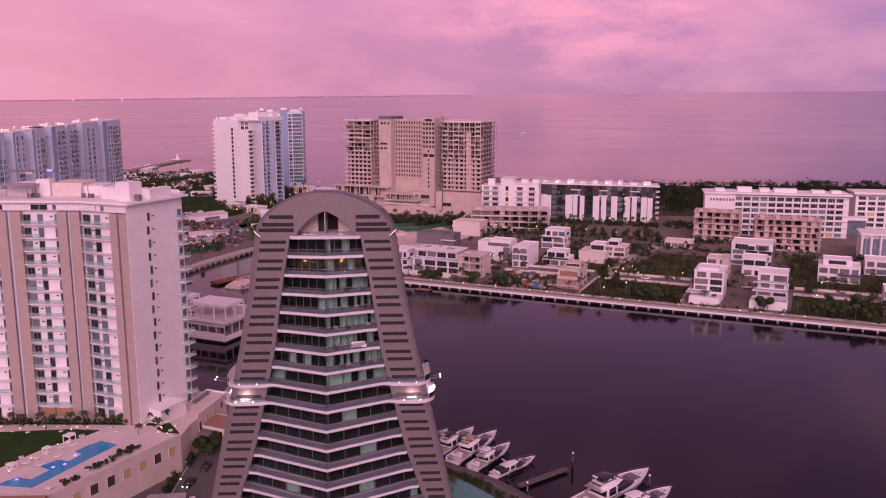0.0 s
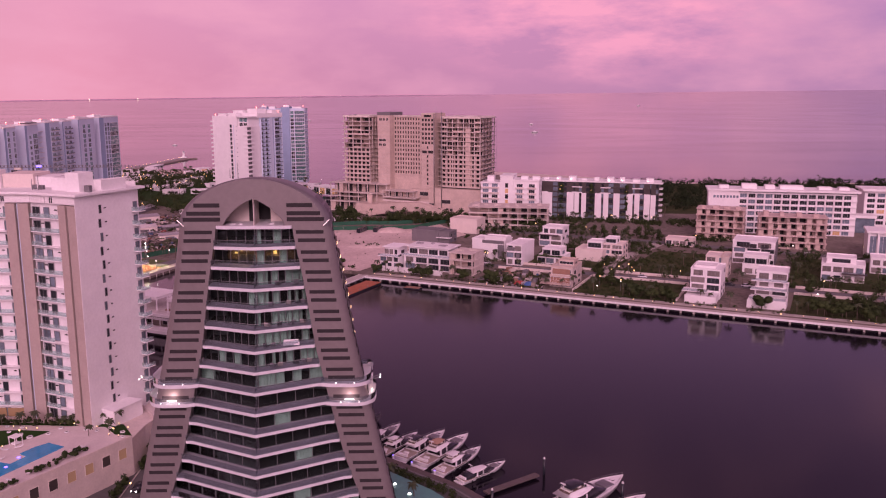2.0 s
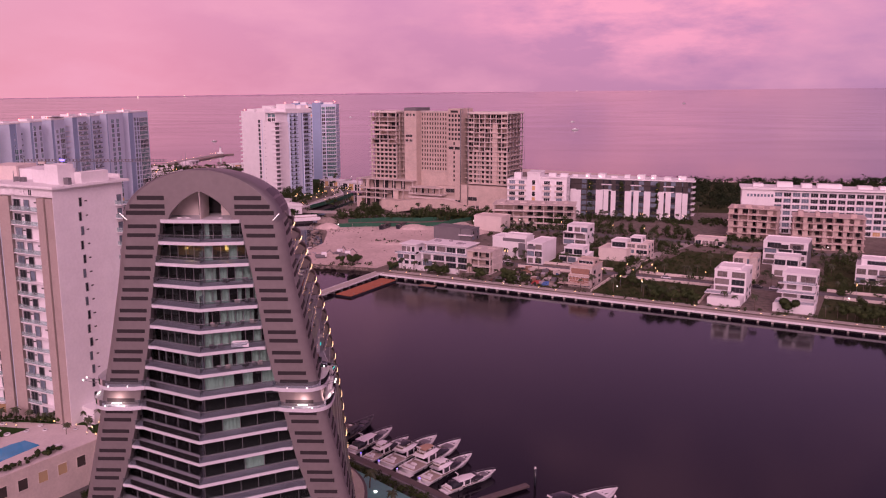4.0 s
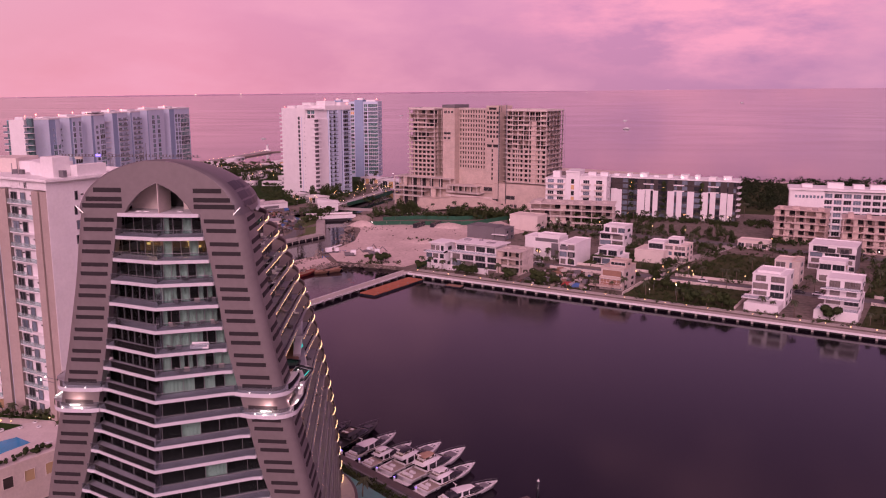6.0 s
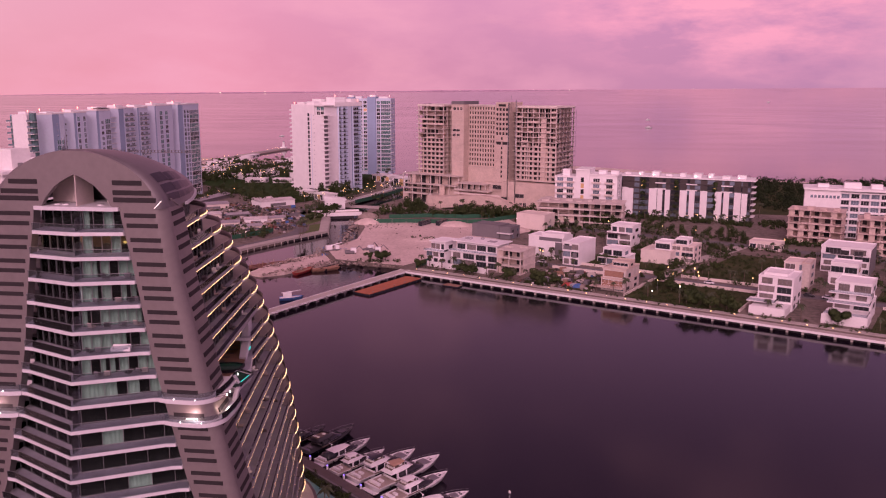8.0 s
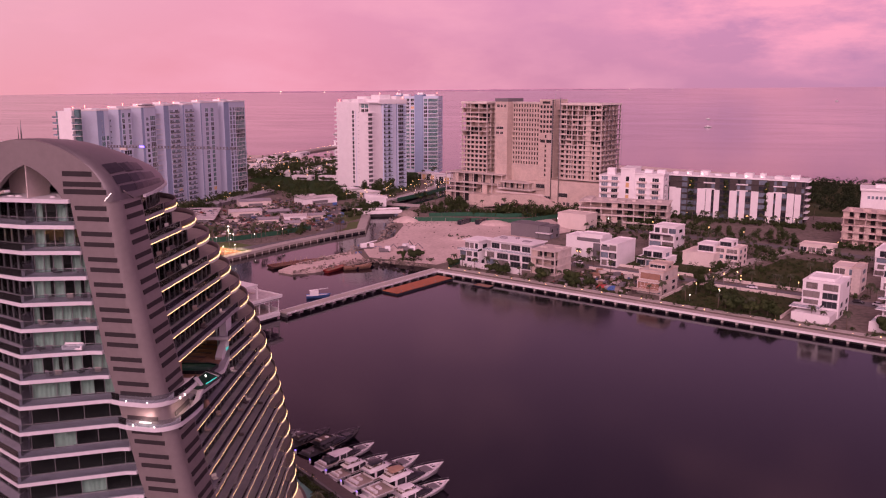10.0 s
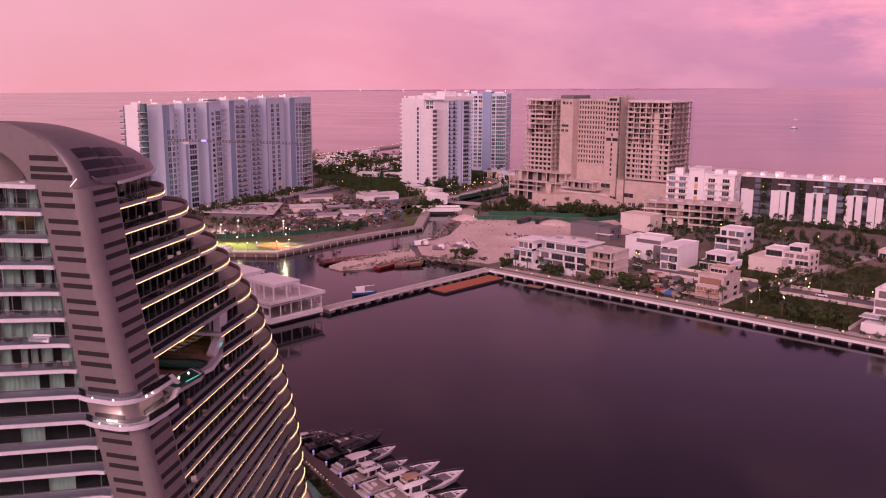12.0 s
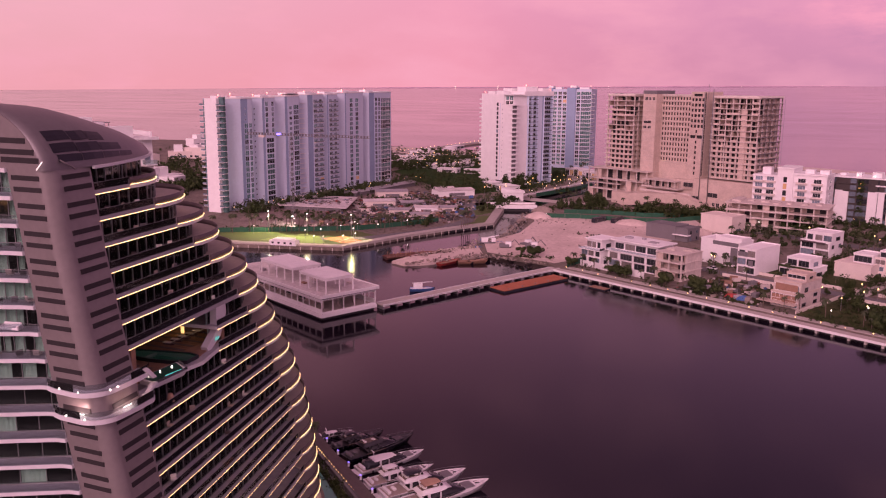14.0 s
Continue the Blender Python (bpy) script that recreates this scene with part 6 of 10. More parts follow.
def house(s, d, vols, label, base=1.8):
    """vols: x0, x1, y0, y1, z0, z1, material, windows a storey on the front, on the right."""
    x, y = quay(s, d)
    h = thing("house", x, y, base, QYAW, label, "house", "houses along the promenade")
    for x0, x1, y0, y1, z0, z1, m, nf, nr in vols:
        wl_ = box("wall", h, m, x0, x1, y0, y1, z0, z1, 0.05)
        flat_roof(h, x0 - 0.12, x1 + 0.12, y0 - 0.12, y1 + 0.12, z1 - 0.05, m if m != "concrete" else "concrete_pink", 0.55)
        st = max(1, round((z1 - z0) / 3.4))
        fh = (z1 - z0) / st
        for f in range(st):
            z = z0 + f * fh + 0.55
            for n in range(nf):
                w = (x1 - x0) / nf
                ww = w * RND.choice((0.62, 0.8, 0.9))
                window(h, x0 + w * (n + 0.5), y0, z, ww, min(2.6, fh - 0.8), "F", RND.choice(("glass_far", "glass_far", "glass_veil", "glass_veil", "glass_blue")), "white" if m != "white" else "metal", max(1, int(ww / 1.5)), wl_)
            for n in range(nr):
                w = (y1 - y0) / nr
                if RND.random() < 0.6:
                    window(h, x1, y0 + w * (n + 0.5), z, w * 0.35, min(1.8, fh - 1.2), "R", glass_choice(0.03, 0.7), "metal", 1, wl_)
    return h


def deck(h, x0, x1, y0, y1, z, m="white", rail=True):
    box("terrace_slab", h, m, x0, x1, y0, y1, z - 0.35, z)
    if rail:
        boxes("terrace_rail", h, "rail_front", [(x0, x1, y0 + 0.05, y0 + 0.1, z, z + 1.0), (x1 - 0.1, x1 - 0.05, y0, y1, z, z + 1.0)], 0.01)


h = house(-2, 22, [(0, 11, 0, 13, 0, 6.8, "white", 3, 2), (1.5, 9.5, 2, 12, 6.8, 11.0, "white", 3, 1)], "white three-storey villa with a set-back upper floor")
deck(h, -0.6, 11.6, -1.6, 2, 6.9)
box("roof_slab", h, "white", 0.8, 10.4, 0.8, 13, 11.0, 11.4)
h = house(10, 26, [(0, 27, 0, 14, 0, 3.4, "white", 4, 2), (0, 27, -0.6, 14, 3.4, 7.4, "white", 4, 2), (1.5, 24, 2.2, 14, 7.4, 11.6, "white", 4, 2)], "long white villa with ribbon windows and a roof terrace")
deck(h, -0.4, 27.4, -1.6, 2.2, 7.5)
box("roof_slab", h, "white", 0.4, 25.6, 0.6, 14.6, 11.6, 12.1)
for r in ((4, 7, 6, 8.5, 12.1, 12.9), (11, 12.4, 9, 10.4, 12.1, 13.0), (17, 21, 5, 8, 12.1, 12.5)):
    box("roof_unit", h, "tin", *r)
box("garden_wall", h, "white", -8, 26, -9.5, -9.1, 0, 2.6)
h = thing("house", *quay(37, 23), 1.8, QYAW, "unfinished grey concrete house with open terraces", "house", "houses along the promenade")
frame_wing(h, 0, 12.0, 0.5, 15, 0, 3, 3.65, 2, 3, "concrete", 0.5, 0.3, 4.5)
box("side_wall", h, "concrete", 11.7, 12.2, 3.5, 15, 0, 10.9)
boxes("roof_wall", h, "concrete", [(1, 5, 6, 6.4, 11, 11.9), (7, 11, 9, 12, 11, 11.7)])
h = house(31, 66, [(0, 19, 0, 12, 0, 10.8, "white", 0, 2), (7, 19.3, 1, 9, 10.8, 12.2, "white", 0, 0)], "plain white cubic villa with a dark roof terrace slot")
boxes("roof_slot", h, "grey", [(6, 18.6, -0.08, 5, 9.0, 10.9), (15, 18.8, -0.09, 0.5, 1.0, 8.6)])
h = house(54.5, 57, [(0, 8.5, 0, 20, 0, 10.8, "white", 2, 0)], "white narrow villa with a blank side wall")
boxes("porch", h, "grey", [(0.3, 4.6, -0.09, 0.5, 7.6, 9.6), (5.2, 7.4, -0.09, 0.4, 3.8, 6.2)])
h = house(68, 68, [(0, 14, 0, 14, 0, 4.0, "white", 3, 1), (2, 12, 2, 13, 4.0, 7.6, "white", 2, 1)], "white house with planted terraces")
boxes("planter", h, "leaf", [(-0.5, 14.4, -0.6, 0.3, 3.9, 4.7)], 0.2)
h = house(52, 118, [(0, 14, 0, 14, 0, 7.0, "white", 2, 2), (1.5, 14, 2, 14, 7.0, 11.0, "white", 3, 1)], "white villa with a brown canopy band")
boxes("canopy", h, "brown", [(-0.6, 12, -1.6, 1, 6.6, 7.1)])
h = house(91, 18, [(0, 10.5, 0, 17, 0, 5.2, "concrete", 2, 2), (0, 10.5, 1.5, 17, 5.2, 9.2, "concrete", 3, 2), (2.0, 9.5, 7, 14, 9.2, 11.4, "concrete_pink", 1, 1)], "half-built brick house with raw walls by the promenade")
boxes("brick_front", h, "tile_roof", [(0.6, 9.6, -0.1, 0.6, 2.0, 4.6), (0.8, 9.4, 1.35, 1.7, 5.9, 8.4)])
deck(h, -4.0, 10.5, -3.0, 0.5, 2.0, "concrete_pink", False)
h = house(84, 84, [(0, 15, 0, 16, 0, 6.0, "cream", 0, 1), (5, 13, 6, 16, 6.0, 9.6, "white", 1, 1), (11, 24, 8, 20, 0, 8.6, "cream", 2, 2), (14, 20, 10, 18, 8.6, 11.4, "white", 1, 1)], "pale blocky unfinished villa with stepped volumes")
h = house(154, 24, [(0, 13, 0, 16, 0, 12.8, "white", 2, 2), (1.0, 10, 4, 15, 12.8, 13.4, "white", 0, 0)], "white four-storey waterfront house with large windows")
box("lower_wall", h, "white", -0.5, 12.6, -11, -10.5, 0, 3.4)
box("lower_terrace", h, "white", -0.5, 12.6, -10.5, 0, 0, 3.0)
deck(h, -2.5, 8, -7, 0, 4.4)
h = house(154, 70, [(0, 10.5, 0, 12, 0, 10.4, "cream", 2, 1), (7.5, 10.8, -0.8, 12, 0, 10.8, "concrete", 0, 1)], "pale cream house with a raw side wall")
h = house(181, 24, [(0, 13, 2, 16, 0, 6.6, "white", 2, 1), (0.5, 12.4, 3, 16, 6.6, 10.0, "white", 2, 1), (0.2, 12.8, 2, 16, 10.0, 13.6, "white", 2, 1)], "white terraced waterfront house")
for z, y0 in ((3.4, -7), (6.8, -3), (10.0, 0.0)):
    deck(h, -1.5, 13, y0, 2.5, z)
box("lower_wall", h, "white", -2, 13.5, -9.5, -9.0, 0, 3.6)
box("lower_terrace", h, "white", -2, 13.5, -9.0, 2, 0, 3.0)
h = house(170, 84, [(0, 12, 0, 12, 0, 5.0, "white", 2, 1), (0.5, 11.5, 1, 12, 5.0, 9.4, "white", 2, 1)], "white two-storey house with open terraces")
h = house(162, 112, [(0, 21, 0, 18, 0, 8.6, "white", 3, 2), (0, 21.2, -1.0, 18, 8.6, 12.0, "white", 2, 0)], "white villa with a dark side wall and a roof opening")
box("side_wall", h, "grey", 21.0, 21.35, -0.8, 18, 0, 11.8)
boxes("roof_slot", h, "dark", [(4, 12, -1.1, 3, 8.8, 11.0), (14, 18, -1.1, 3, 8.8, 11.0)])
h = house(206, 84, [(0, 19, 0, 14, 0, 8.4, "white", 4, 2), (2, 15, 3, 14, 8.4, 11.0, "white", 1, 1)], "white villa with a curved balcony")
deck(h, 9, 20, -2.2, 1, 4.6, "brown")
h = house(228, 112, [(0, 16, 0, 14, 0, 7.6, "white", 3, 2)], "white two-storey villa behind dark garden trees")
h = house(232, 26, [(0, 15, 0, 14, 0, 10.4, "white", 4, 2)], "white boxy waterfront house with square windows")
h = house(-24, 101, [(0, 18, 0, 12, 0, 7.0, "grey", 0, 1), (18, 25, 0.5, 11.5, 0, 6.6, "grey", 0, 2)], "dark grey windowless block house")
deck(h, 17, 26, -1.5, 2, 3.6, "white", False)
h = house(-16, 140, [(0, 19, 0, 14, 0, 9.0, "cream", 0, 1)], "plain pale house with blank walls")
h = house(120, 150, [(0, 16, 0, 10, 0, 4.2, "cream", 4, 1)], "low pale kiosk with lit front")
# ---- ground surfaces ----


def sheet(name, pts, material, label, z=1.88, depth=0.3, category=""):
    return tagged(prism(name, None, material, pts, z - depth, z), label, category or name, kind="structure")


def strip(name, path, width, material, label, z=1.92, depth=0.3):
    """A road along plan points."""
    p = np.array(path, float)
    d = np.gradient(p, axis=0)
    d /= np.linalg.norm(d, axis=1)[:, None]
    nrm = np.stack([-d[:, 1], d[:, 0]], 1) * width / 2
    return sheet(name, [tuple(v) for v in p + nrm] + [tuple(v) for v in (p - nrm)[::-1]], material, label, z, depth)


sheet("sand_lot", [(-20, 436), (-40, 442), (-56, 447), (-66, 470), (-58, 505), (-62, 545), (-72, 575), (-40, 578), (0, 568), (24, 588), (40, 545), (10, 500), (-6, 460)], "sand", "bare pale sandy building plot", 1.9)
sheet("scrub", [quay(104, 9), quay(150, 9), quay(150, 50), quay(104, 48)], "scrub", "rough scrub grass plot", 1.87)
sheet("scrub", [quay(112, 62), quay(150, 62), quay(150, 130), quay(120, 130)], "scrub", "overgrown plot with low scrub", 1.87)
sheet("scrub", [quay(196, 10), quay(500, 10), quay(500, 48), quay(196, 48)], "scrub", "dark overgrown plot by the promenade", 1.87)
sheet("scrub", [quay(192, 62), quay(500, 62), quay(500, 140), quay(192, 140)], "scrub", "dark planted garden ground", 1.87)
sheet("scrub", [quay(54, 9), quay(88, 9), quay(88, 44), quay(54, 44)], "scrub", "scrubby yard among the houses", 1.87)
sheet("lawn", [quay(60, 60), quay(110, 60), quay(110, 112), quay(60, 112)], "scrub", "dark garden ground between villas", 1.86)
sheet("lawn", [(150, 640), (1400, 480), (1400, 826), (484, 834), (276, 845), (170, 890)], "scrub", "dark mangrove ground behind the beach", 1.87)
sheet("lawn", [(-118, 640), (-96, 600), (-100, 560), (-125, 610)], "grass", "strip of lawn beside the canal bridge", 1.87)
sheet("lawn", [(-170, 660), (-140, 640), (-110, 690), (-100, 760), (-130, 900), (-250, 960), (-260, 760), (-220, 720)], "grass", "dark lawn around the beach towers", 1.87)
sheet("beach", [(-300, 1008), (-380, 1028), (-420, 1000), (-330, 940), (-250, 930), (-190, 985)], "sand", "pale beach strip", 1.9)
sheet("beach", [(98, 970), (40, 983), (-28, 958), (-30, 930), (90, 940), (160, 890), (270, 838), (484, 826), (484, 837), (276, 849)], "sand", "narrow pale beach", 1.9)
strip("promenade_path", [quay(2, 8.6), quay(100, 8.6), quay(300, 8.6), quay(420, 8.6)], 3.6, "paving", "pale paved path behind the promenade", 1.93)
strip("road", [quay(-8, 52), quay(60, 52), quay(140, 54), quay(230, 56), quay(420, 58)], 7, "street", "grey asphalt street behind the front row")
strip("road", [quay(106, 54), quay(104, 90), quay(112, 130), quay(116, 156)], 7, "paving", "pale cross street")
strip("road", [quay(-20, 158), quay(100, 158), quay(230, 150), quay(420, 150)], 9, "street", "asphalt street in front of the apartment blocks", 1.94)
strip("road", [(-150, 440), (-126, 456), (-111, 480), (-101, 504), (-98, 528), (-106, 554), (-119, 580), (-123, 600), (-117, 626), (-105, 650), (-98, 668)], 7.5, "street", "grey access road curving along the canal", 1.93)
strip("road", [(-123, 604), (-140, 626), (-165, 640), (-215, 644), (-250, 640)], 6, "street", "grey service road behind the yard", 1.925)
sheet("verge", [(-124, 438), (-109, 474), (-95.6, 502.6), (-84, 526), (-91, 556), (-98, 548), (-93, 528), (-97, 505), (-107, 482), (-122, 460), (-134, 448)], "park_grass", "grassy verge between road and canal wall", 1.905)
sheet("verge", [(-112, 556), (-101, 545), (-96, 566), (-100, 590), (-109, 600), (-114, 590), (-109, 574)], "park_grass", "grassy island planted with palms", 1.905)
strip("road", [(-110, 640), (-75, 632), (-45, 622), (-20, 608), (20, 600)], 12, "paving", "pale road round the circle", 1.91)
strip("road", [(-52, 60), (-50, 120), (-51, 170), (-51, 215), (-50, 245)], 11, "asphalt", "dark asphalt drive between hotel and tower", 1.95)
for a, b, w in (((-56.6, 170), (-56.6, 245), 0.3), ((-45.0, 170), (-45.0, 245), 0.3)):
    tagged(box("kerb", None, "paving", a[0], a[0] + w, a[1], b[1], 1.6, 2.08), "pale concrete kerb", "kerb", kind="structure")

for s0, s1, d0, d1 in ((104, 150, 47.2, 47.6), (112, 150, 60.6, 61.0), (196, 250, 47.2, 47.6), (54, 88, 46.8, 47.2), (103.6, 104, 12, 46), (150, 150.4, 12, 46), (58, 104, 60.4, 60.8), (196, 250, 60.8, 61.2)):
    gw = thing("garden_wall", *quay(s0, d0), 1.8, QYAW, "low pale rendered wall round a plot", "wall", "plot walls")
    box("wall", gw, "cream", 0, s1 - s0, 0, d1 - d0, 0, 1.3)

# ---- far promenade ----
x0, y0 = QUAY_A
prom = thing("promenade", x0, y0, 0, QYAW, "pale concrete promenade on stubs over the water", "promenade", kind="structure")
for n in range(46):
    box("deck_slab", prom, "paving", -1 + n * 10.7, -1 + n * 10.7 + 10.66, 0.3, 4.3, 1.45, 1.86, 0.04)
    for m in (0, 1):
        box("stub", prom, "paving", -1.4 + n * 10.7 + m * 5.35, -0.6 + n * 10.7 + m * 5.35, 0.7, 2.0, -1.5, 1.2)
    box("edge_beam", prom, "white", -1 + n * 10.7, -1 + n * 10.7 + 10.66, 0.1, 0.4, 1.12, 1.96)
# near-black wall paints the shade in the gaps under the deck
box("back_wall", prom, "dark", -3, 480, 2.0, 2.5, -2, 1.33)


def warm_bollard():
    t = thing("bollard_lamp", 0, 0, 0, 0, "low bollard lamp with a warm light", "lamp", "bollard lamps")
    put("post", mesh_of("post", *tube_data([(0, 0, 0), (0, 0, 0.8)], 0.09, 6), "metal"), t)
    put("light", mesh_of("light", *tube_data([(0, 0, 0.8), (0, 0, 1.05)], 0.15, 6), "lamp_w"), t)
    return t


def street_lamp(kind="lamp_w", h=5.2, r=0.22):
    t = thing("street_lamp", 0, 0, 0, 0, "slim street lamp, glowing", "lamp", "street lamps")
    put("post", mesh_of("post", *tube_data([(0, 0, 0), (0, 0, h)], 0.09, 6, 0.7), "metal"), t)
    put("light", mesh_of("light", *tube_data([(0, 0, h), (0, 0, h + 0.15), (0, 0, h + 0.6)], r, 8, 0.5), kind), t)
    return t


bollard, lampw, lampc = warm_bollard(), street_lamp("lamp_w"), street_lamp("lamp_c", 6.0, 0.26)


def spread(ob, spots, z=1.85, scale=(1.0, 1.0), seed=1):
    """Copies of a thing at plan spots; the first spot takes the thing itself."""
    rnd = random.Random(seed)
    for n, p in enumerate(spots):
        k = rnd.uniform(*scale)
        m = pose(p[0], p[1], p[2] if len(p) > 2 else z, 0, 0, rnd.uniform(0, 360)) @ Matrix.Scale(k, 4)
        if n == 0:
            ob.matrix_basis = m
        else:
            copy_thing(ob, m)


spread(bollard, [quay(4 + n * 8.6, 5.0 + 0.7 * (n % 2)) for n in range(40)])
rl = random.Random(5)
W_SPOTS = [quay(rl.uniform(100, 126), rl.uniform(18, 60)) for _ in range(10)] + [quay(rl.uniform(-10, 240), 56.8) for _ in range(10)] + [quay(rl.uniform(-10, 260), 162) for _ in range(14)]
W_SPOTS += [(rl.uniform(-300, -200), rl.uniform(760, 940)) for _ in range(18)]
W_SPOTS += [(-112 + n * 7, 640 + n * 9 + rl.uniform(-6, 6)) for n in range(12)] + [(-122 + rl.uniform(-4, 26), 655 + n * 11) for n in range(12)] + [(-128 + n * 5.2, 690 + rl.uniform(-10, 60)) for n in range(8)]
spread(lampw, W_SPOTS, 1.85, (0.7, 1.05), 2)
spread(lampc, [(103.7, 391.5, 0.4), (91.9, 386.8, 0.0), (-168, 455), (-152, 462), (-178, 470), (-140, 470), (-126, 470), (-190, 462), (-118, 490), (-55, 545), (30, 560), (60, 566), (200, 480), (218, 470)] + [quay(s, 30) for s in (206, 224, 243)], 1.85, (0.8, 1.0), 3)

# ---- footbridge, pontoon and pier house ----
pa, pb = Vector((-59.5, 340.0)), Vector((-17.2, 426.5))
dv = (pb - pa).normalized()
fb = thing("footbridge", pa.x, pa.y, 0, math.degrees(math.atan2(dv.y, dv.x)), "pale concrete footbridge on dark piles over the lagoon", "bridge")
L = (pb - pa).length
for n in range(16):
    box("deck_slab", fb, "paving", L * n / 16, L * (n + 1) / 16 - 0.04, -2.6, 2.4, 1.4, 1.9)
    box("column", fb, "grey", L * n / 16 + 0.5, L * n / 16 + 1.1, -2.0, 1.8, -1.5, 1.4)
for y in (-2.6, 2.25):
    box("edge_beam", fb, "white", 0, L, y, y + 0.15, 1.3, 2.05)
pt = thing("pontoon", -29.5, 383.0, 0, 62.5, "rust-orange planked work pontoon beside the footbridge", "pontoon")
box("float", pt, "hull_dark", 0, 37, -5.2, 3.6, -0.4, 0.75)
for n in range(12):
    box("plank", pt, "orange", n * 3.08, n * 3.08 + 3.0, -4.9, 3.3, 0.75, 1.0)
for n in range(5):
    tube("bollard", pt, "metal", [(3 + n * 7.5, -4.4, 1.0), (3 + n * 7.5, -4.4, 1.6)], 0.2)
p2 = thing("pontoon", *quay(27, -4), 0, QYAW, "small dark floating landing stage", "pontoon")
box("float", p2, "hull_dark", 0, 8, -4, 0, -0.2, 0.5)
box("plank", p2, "wood", 0.1, 7.9, -3.9, -0.1, 0.5, 0.62)

ph = thing("pier_house", -70.2, 317.5, 0, -26.0, "unfinished white pavilion on a platform standing in the lagoon", "pavilion")
PX, PY = -64.0, 23.8
box("platform", ph, "white", PX, 0, 0, PY, 0.9, 2.2)
# dark block added under the platform in place of its shade
box("skirt", ph, "dark", PX + 0.8, -0.8, 0.8, PY - 0.8, -1.2, 0.9)
for n in range(7):
    for y in (1.0, 8, 15, 22):
        box("column", ph, "concrete", -62 + n * 9.9, -61.2 + n * 9.9, y, y + 0.8, -1.5, 0.9)
# long side: solid base, a band of openings between short posts, twin beams
boxes("base_wall", ph, "white", [(PX + 0.3, -0.3, 0.25, 0.6, 2.2, 3.9), (PX + 0.3, -0.3, PY - 0.6, PY - 0.25, 2.2, 3.9)])
box("base_wall", ph, "white", -0.6, -0.25, 0.6, PY - 0.6, 2.2, 2.9)
for n in range(17):
    box("post", ph, "white", PX + 0.5 + n * 3.93, PX + 0.85 + n * 3.93, 0.25, 0.6, 3.9, 6.4)
    box("post", ph, "white", PX + 0.5 + n * 3.93, PX + 0.85 + n * 3.93, PY - 0.6, PY - 0.25, 3.9, 6.4)
for n in range(6):
    box("post", ph, "white", -0.6, -0.25, 0.25 + n * 4.58, 0.6 + n * 4.58, 2.9, 7.4)
box("beam", ph, "white", PX + 0.2, -0.2, 0.1, 0.7, 6.4, 7.5)
box("beam", ph, "white", PX + 0.2, -0.2, PY - 0.7, PY - 0.1, 6.4, 7.5)
box("beam", ph, "white", -0.75, -0.15, 0.7, PY - 0.7, 7.0, 7.5)
box("inner_wall", ph, "beige_fin", PX + 3, -14, 6, PY - 4, 2.2, 7.4)
box("floor_finish", ph, "concrete", PX + 0.9, -0.9, 0.9, PY - 0.9, 2.2, 2.25)
for n in range(4):
    window(ph, -52 + n * 10.1, 6, 2.8, 4.6, 3.4, "F", "dark", "white", 2)
for n, y in enumerate((5.0, 11.5, 18.0)):
    box("inner_column", ph, "concrete", -7.4, -6.8, y, y + 0.6, 2.2, 7.5)
box("roof_slab", ph, "white", PX - 0.7, 0.8, -0.8, PY + 0.6, 7.9, 8.7)
box("roof_joint", ph, "grey", PX - 0.2, 0.2, -0.2, PY, 7.5, 7.9)
boxes("roof_edge", ph, "white", [(PX - 0.7, 0.8, -0.8, -0.5, 8.7, 9.1), (0.5, 0.8, -0.5, PY + 0.3, 8.7, 9.1), (PX - 0.7, 0.8, PY + 0.3, PY + 0.6, 8.7, 9.1)])
box("roof_finish", ph, "roofing", PX - 0.4, 0.45, -0.45, PY + 0.25, 8.7, 8.76)
for n, (x, y, m) in enumerate(((-20.6, 6.0, "wood"), (-22.0, 12, "concrete"), (-49, 5.5, "tin"), (-10, 19, "concrete"), (-30, 19.5, "wood"))):
    box("material_stack", ph, m, x - 1.2, x + 1.2, y - 0.7, y + 0.7, 8.76, 9.3 + 0.25 * (n % 3))
for x0, x1, y0, y1 in ((-18.4, -1.8, 3.2, 14.6), (-46.8, -24.2, 3.6, 15.6)):
    box("canopy_roof", ph, "white", x0 - 0.3, x1 + 0.3, y0 - 0.3, y1 + 0.3, 13.9, 14.3)
    boxes("canopy_beam", ph, "white", [(x0, x1, y0 - 0.15, y0 + 0.2, 13.2, 13.9), (x0, x1, y1 - 0.2, y1 + 0.15, 13.2, 13.9), (x0 - 0.15, x0 + 0.2, y0 + 0.2, y1 - 0.2, 13.2, 13.9), (x1 - 0.2, x1 + 0.15, y0 + 0.2, y1 - 0.2, 13.2, 13.9)])
    n = 4 if x1 - x0 > 18 else 3
    for q in range(n + 1):
        x = x0 + (x1 - x0) * q / n
        for y in (y0, y1):
            box("canopy_post", ph, "white", x - 0.22, x + 0.22, y - 0.22, y + 0.22, 8.7, 13.2)
    for y in (y0 + (y1 - y0) / 2,):
        for x in (x0, x1):
            box("canopy_post", ph, "white", x - 0.22, x + 0.22, y - 0.22, y + 0.22, 8.7, 13.2)

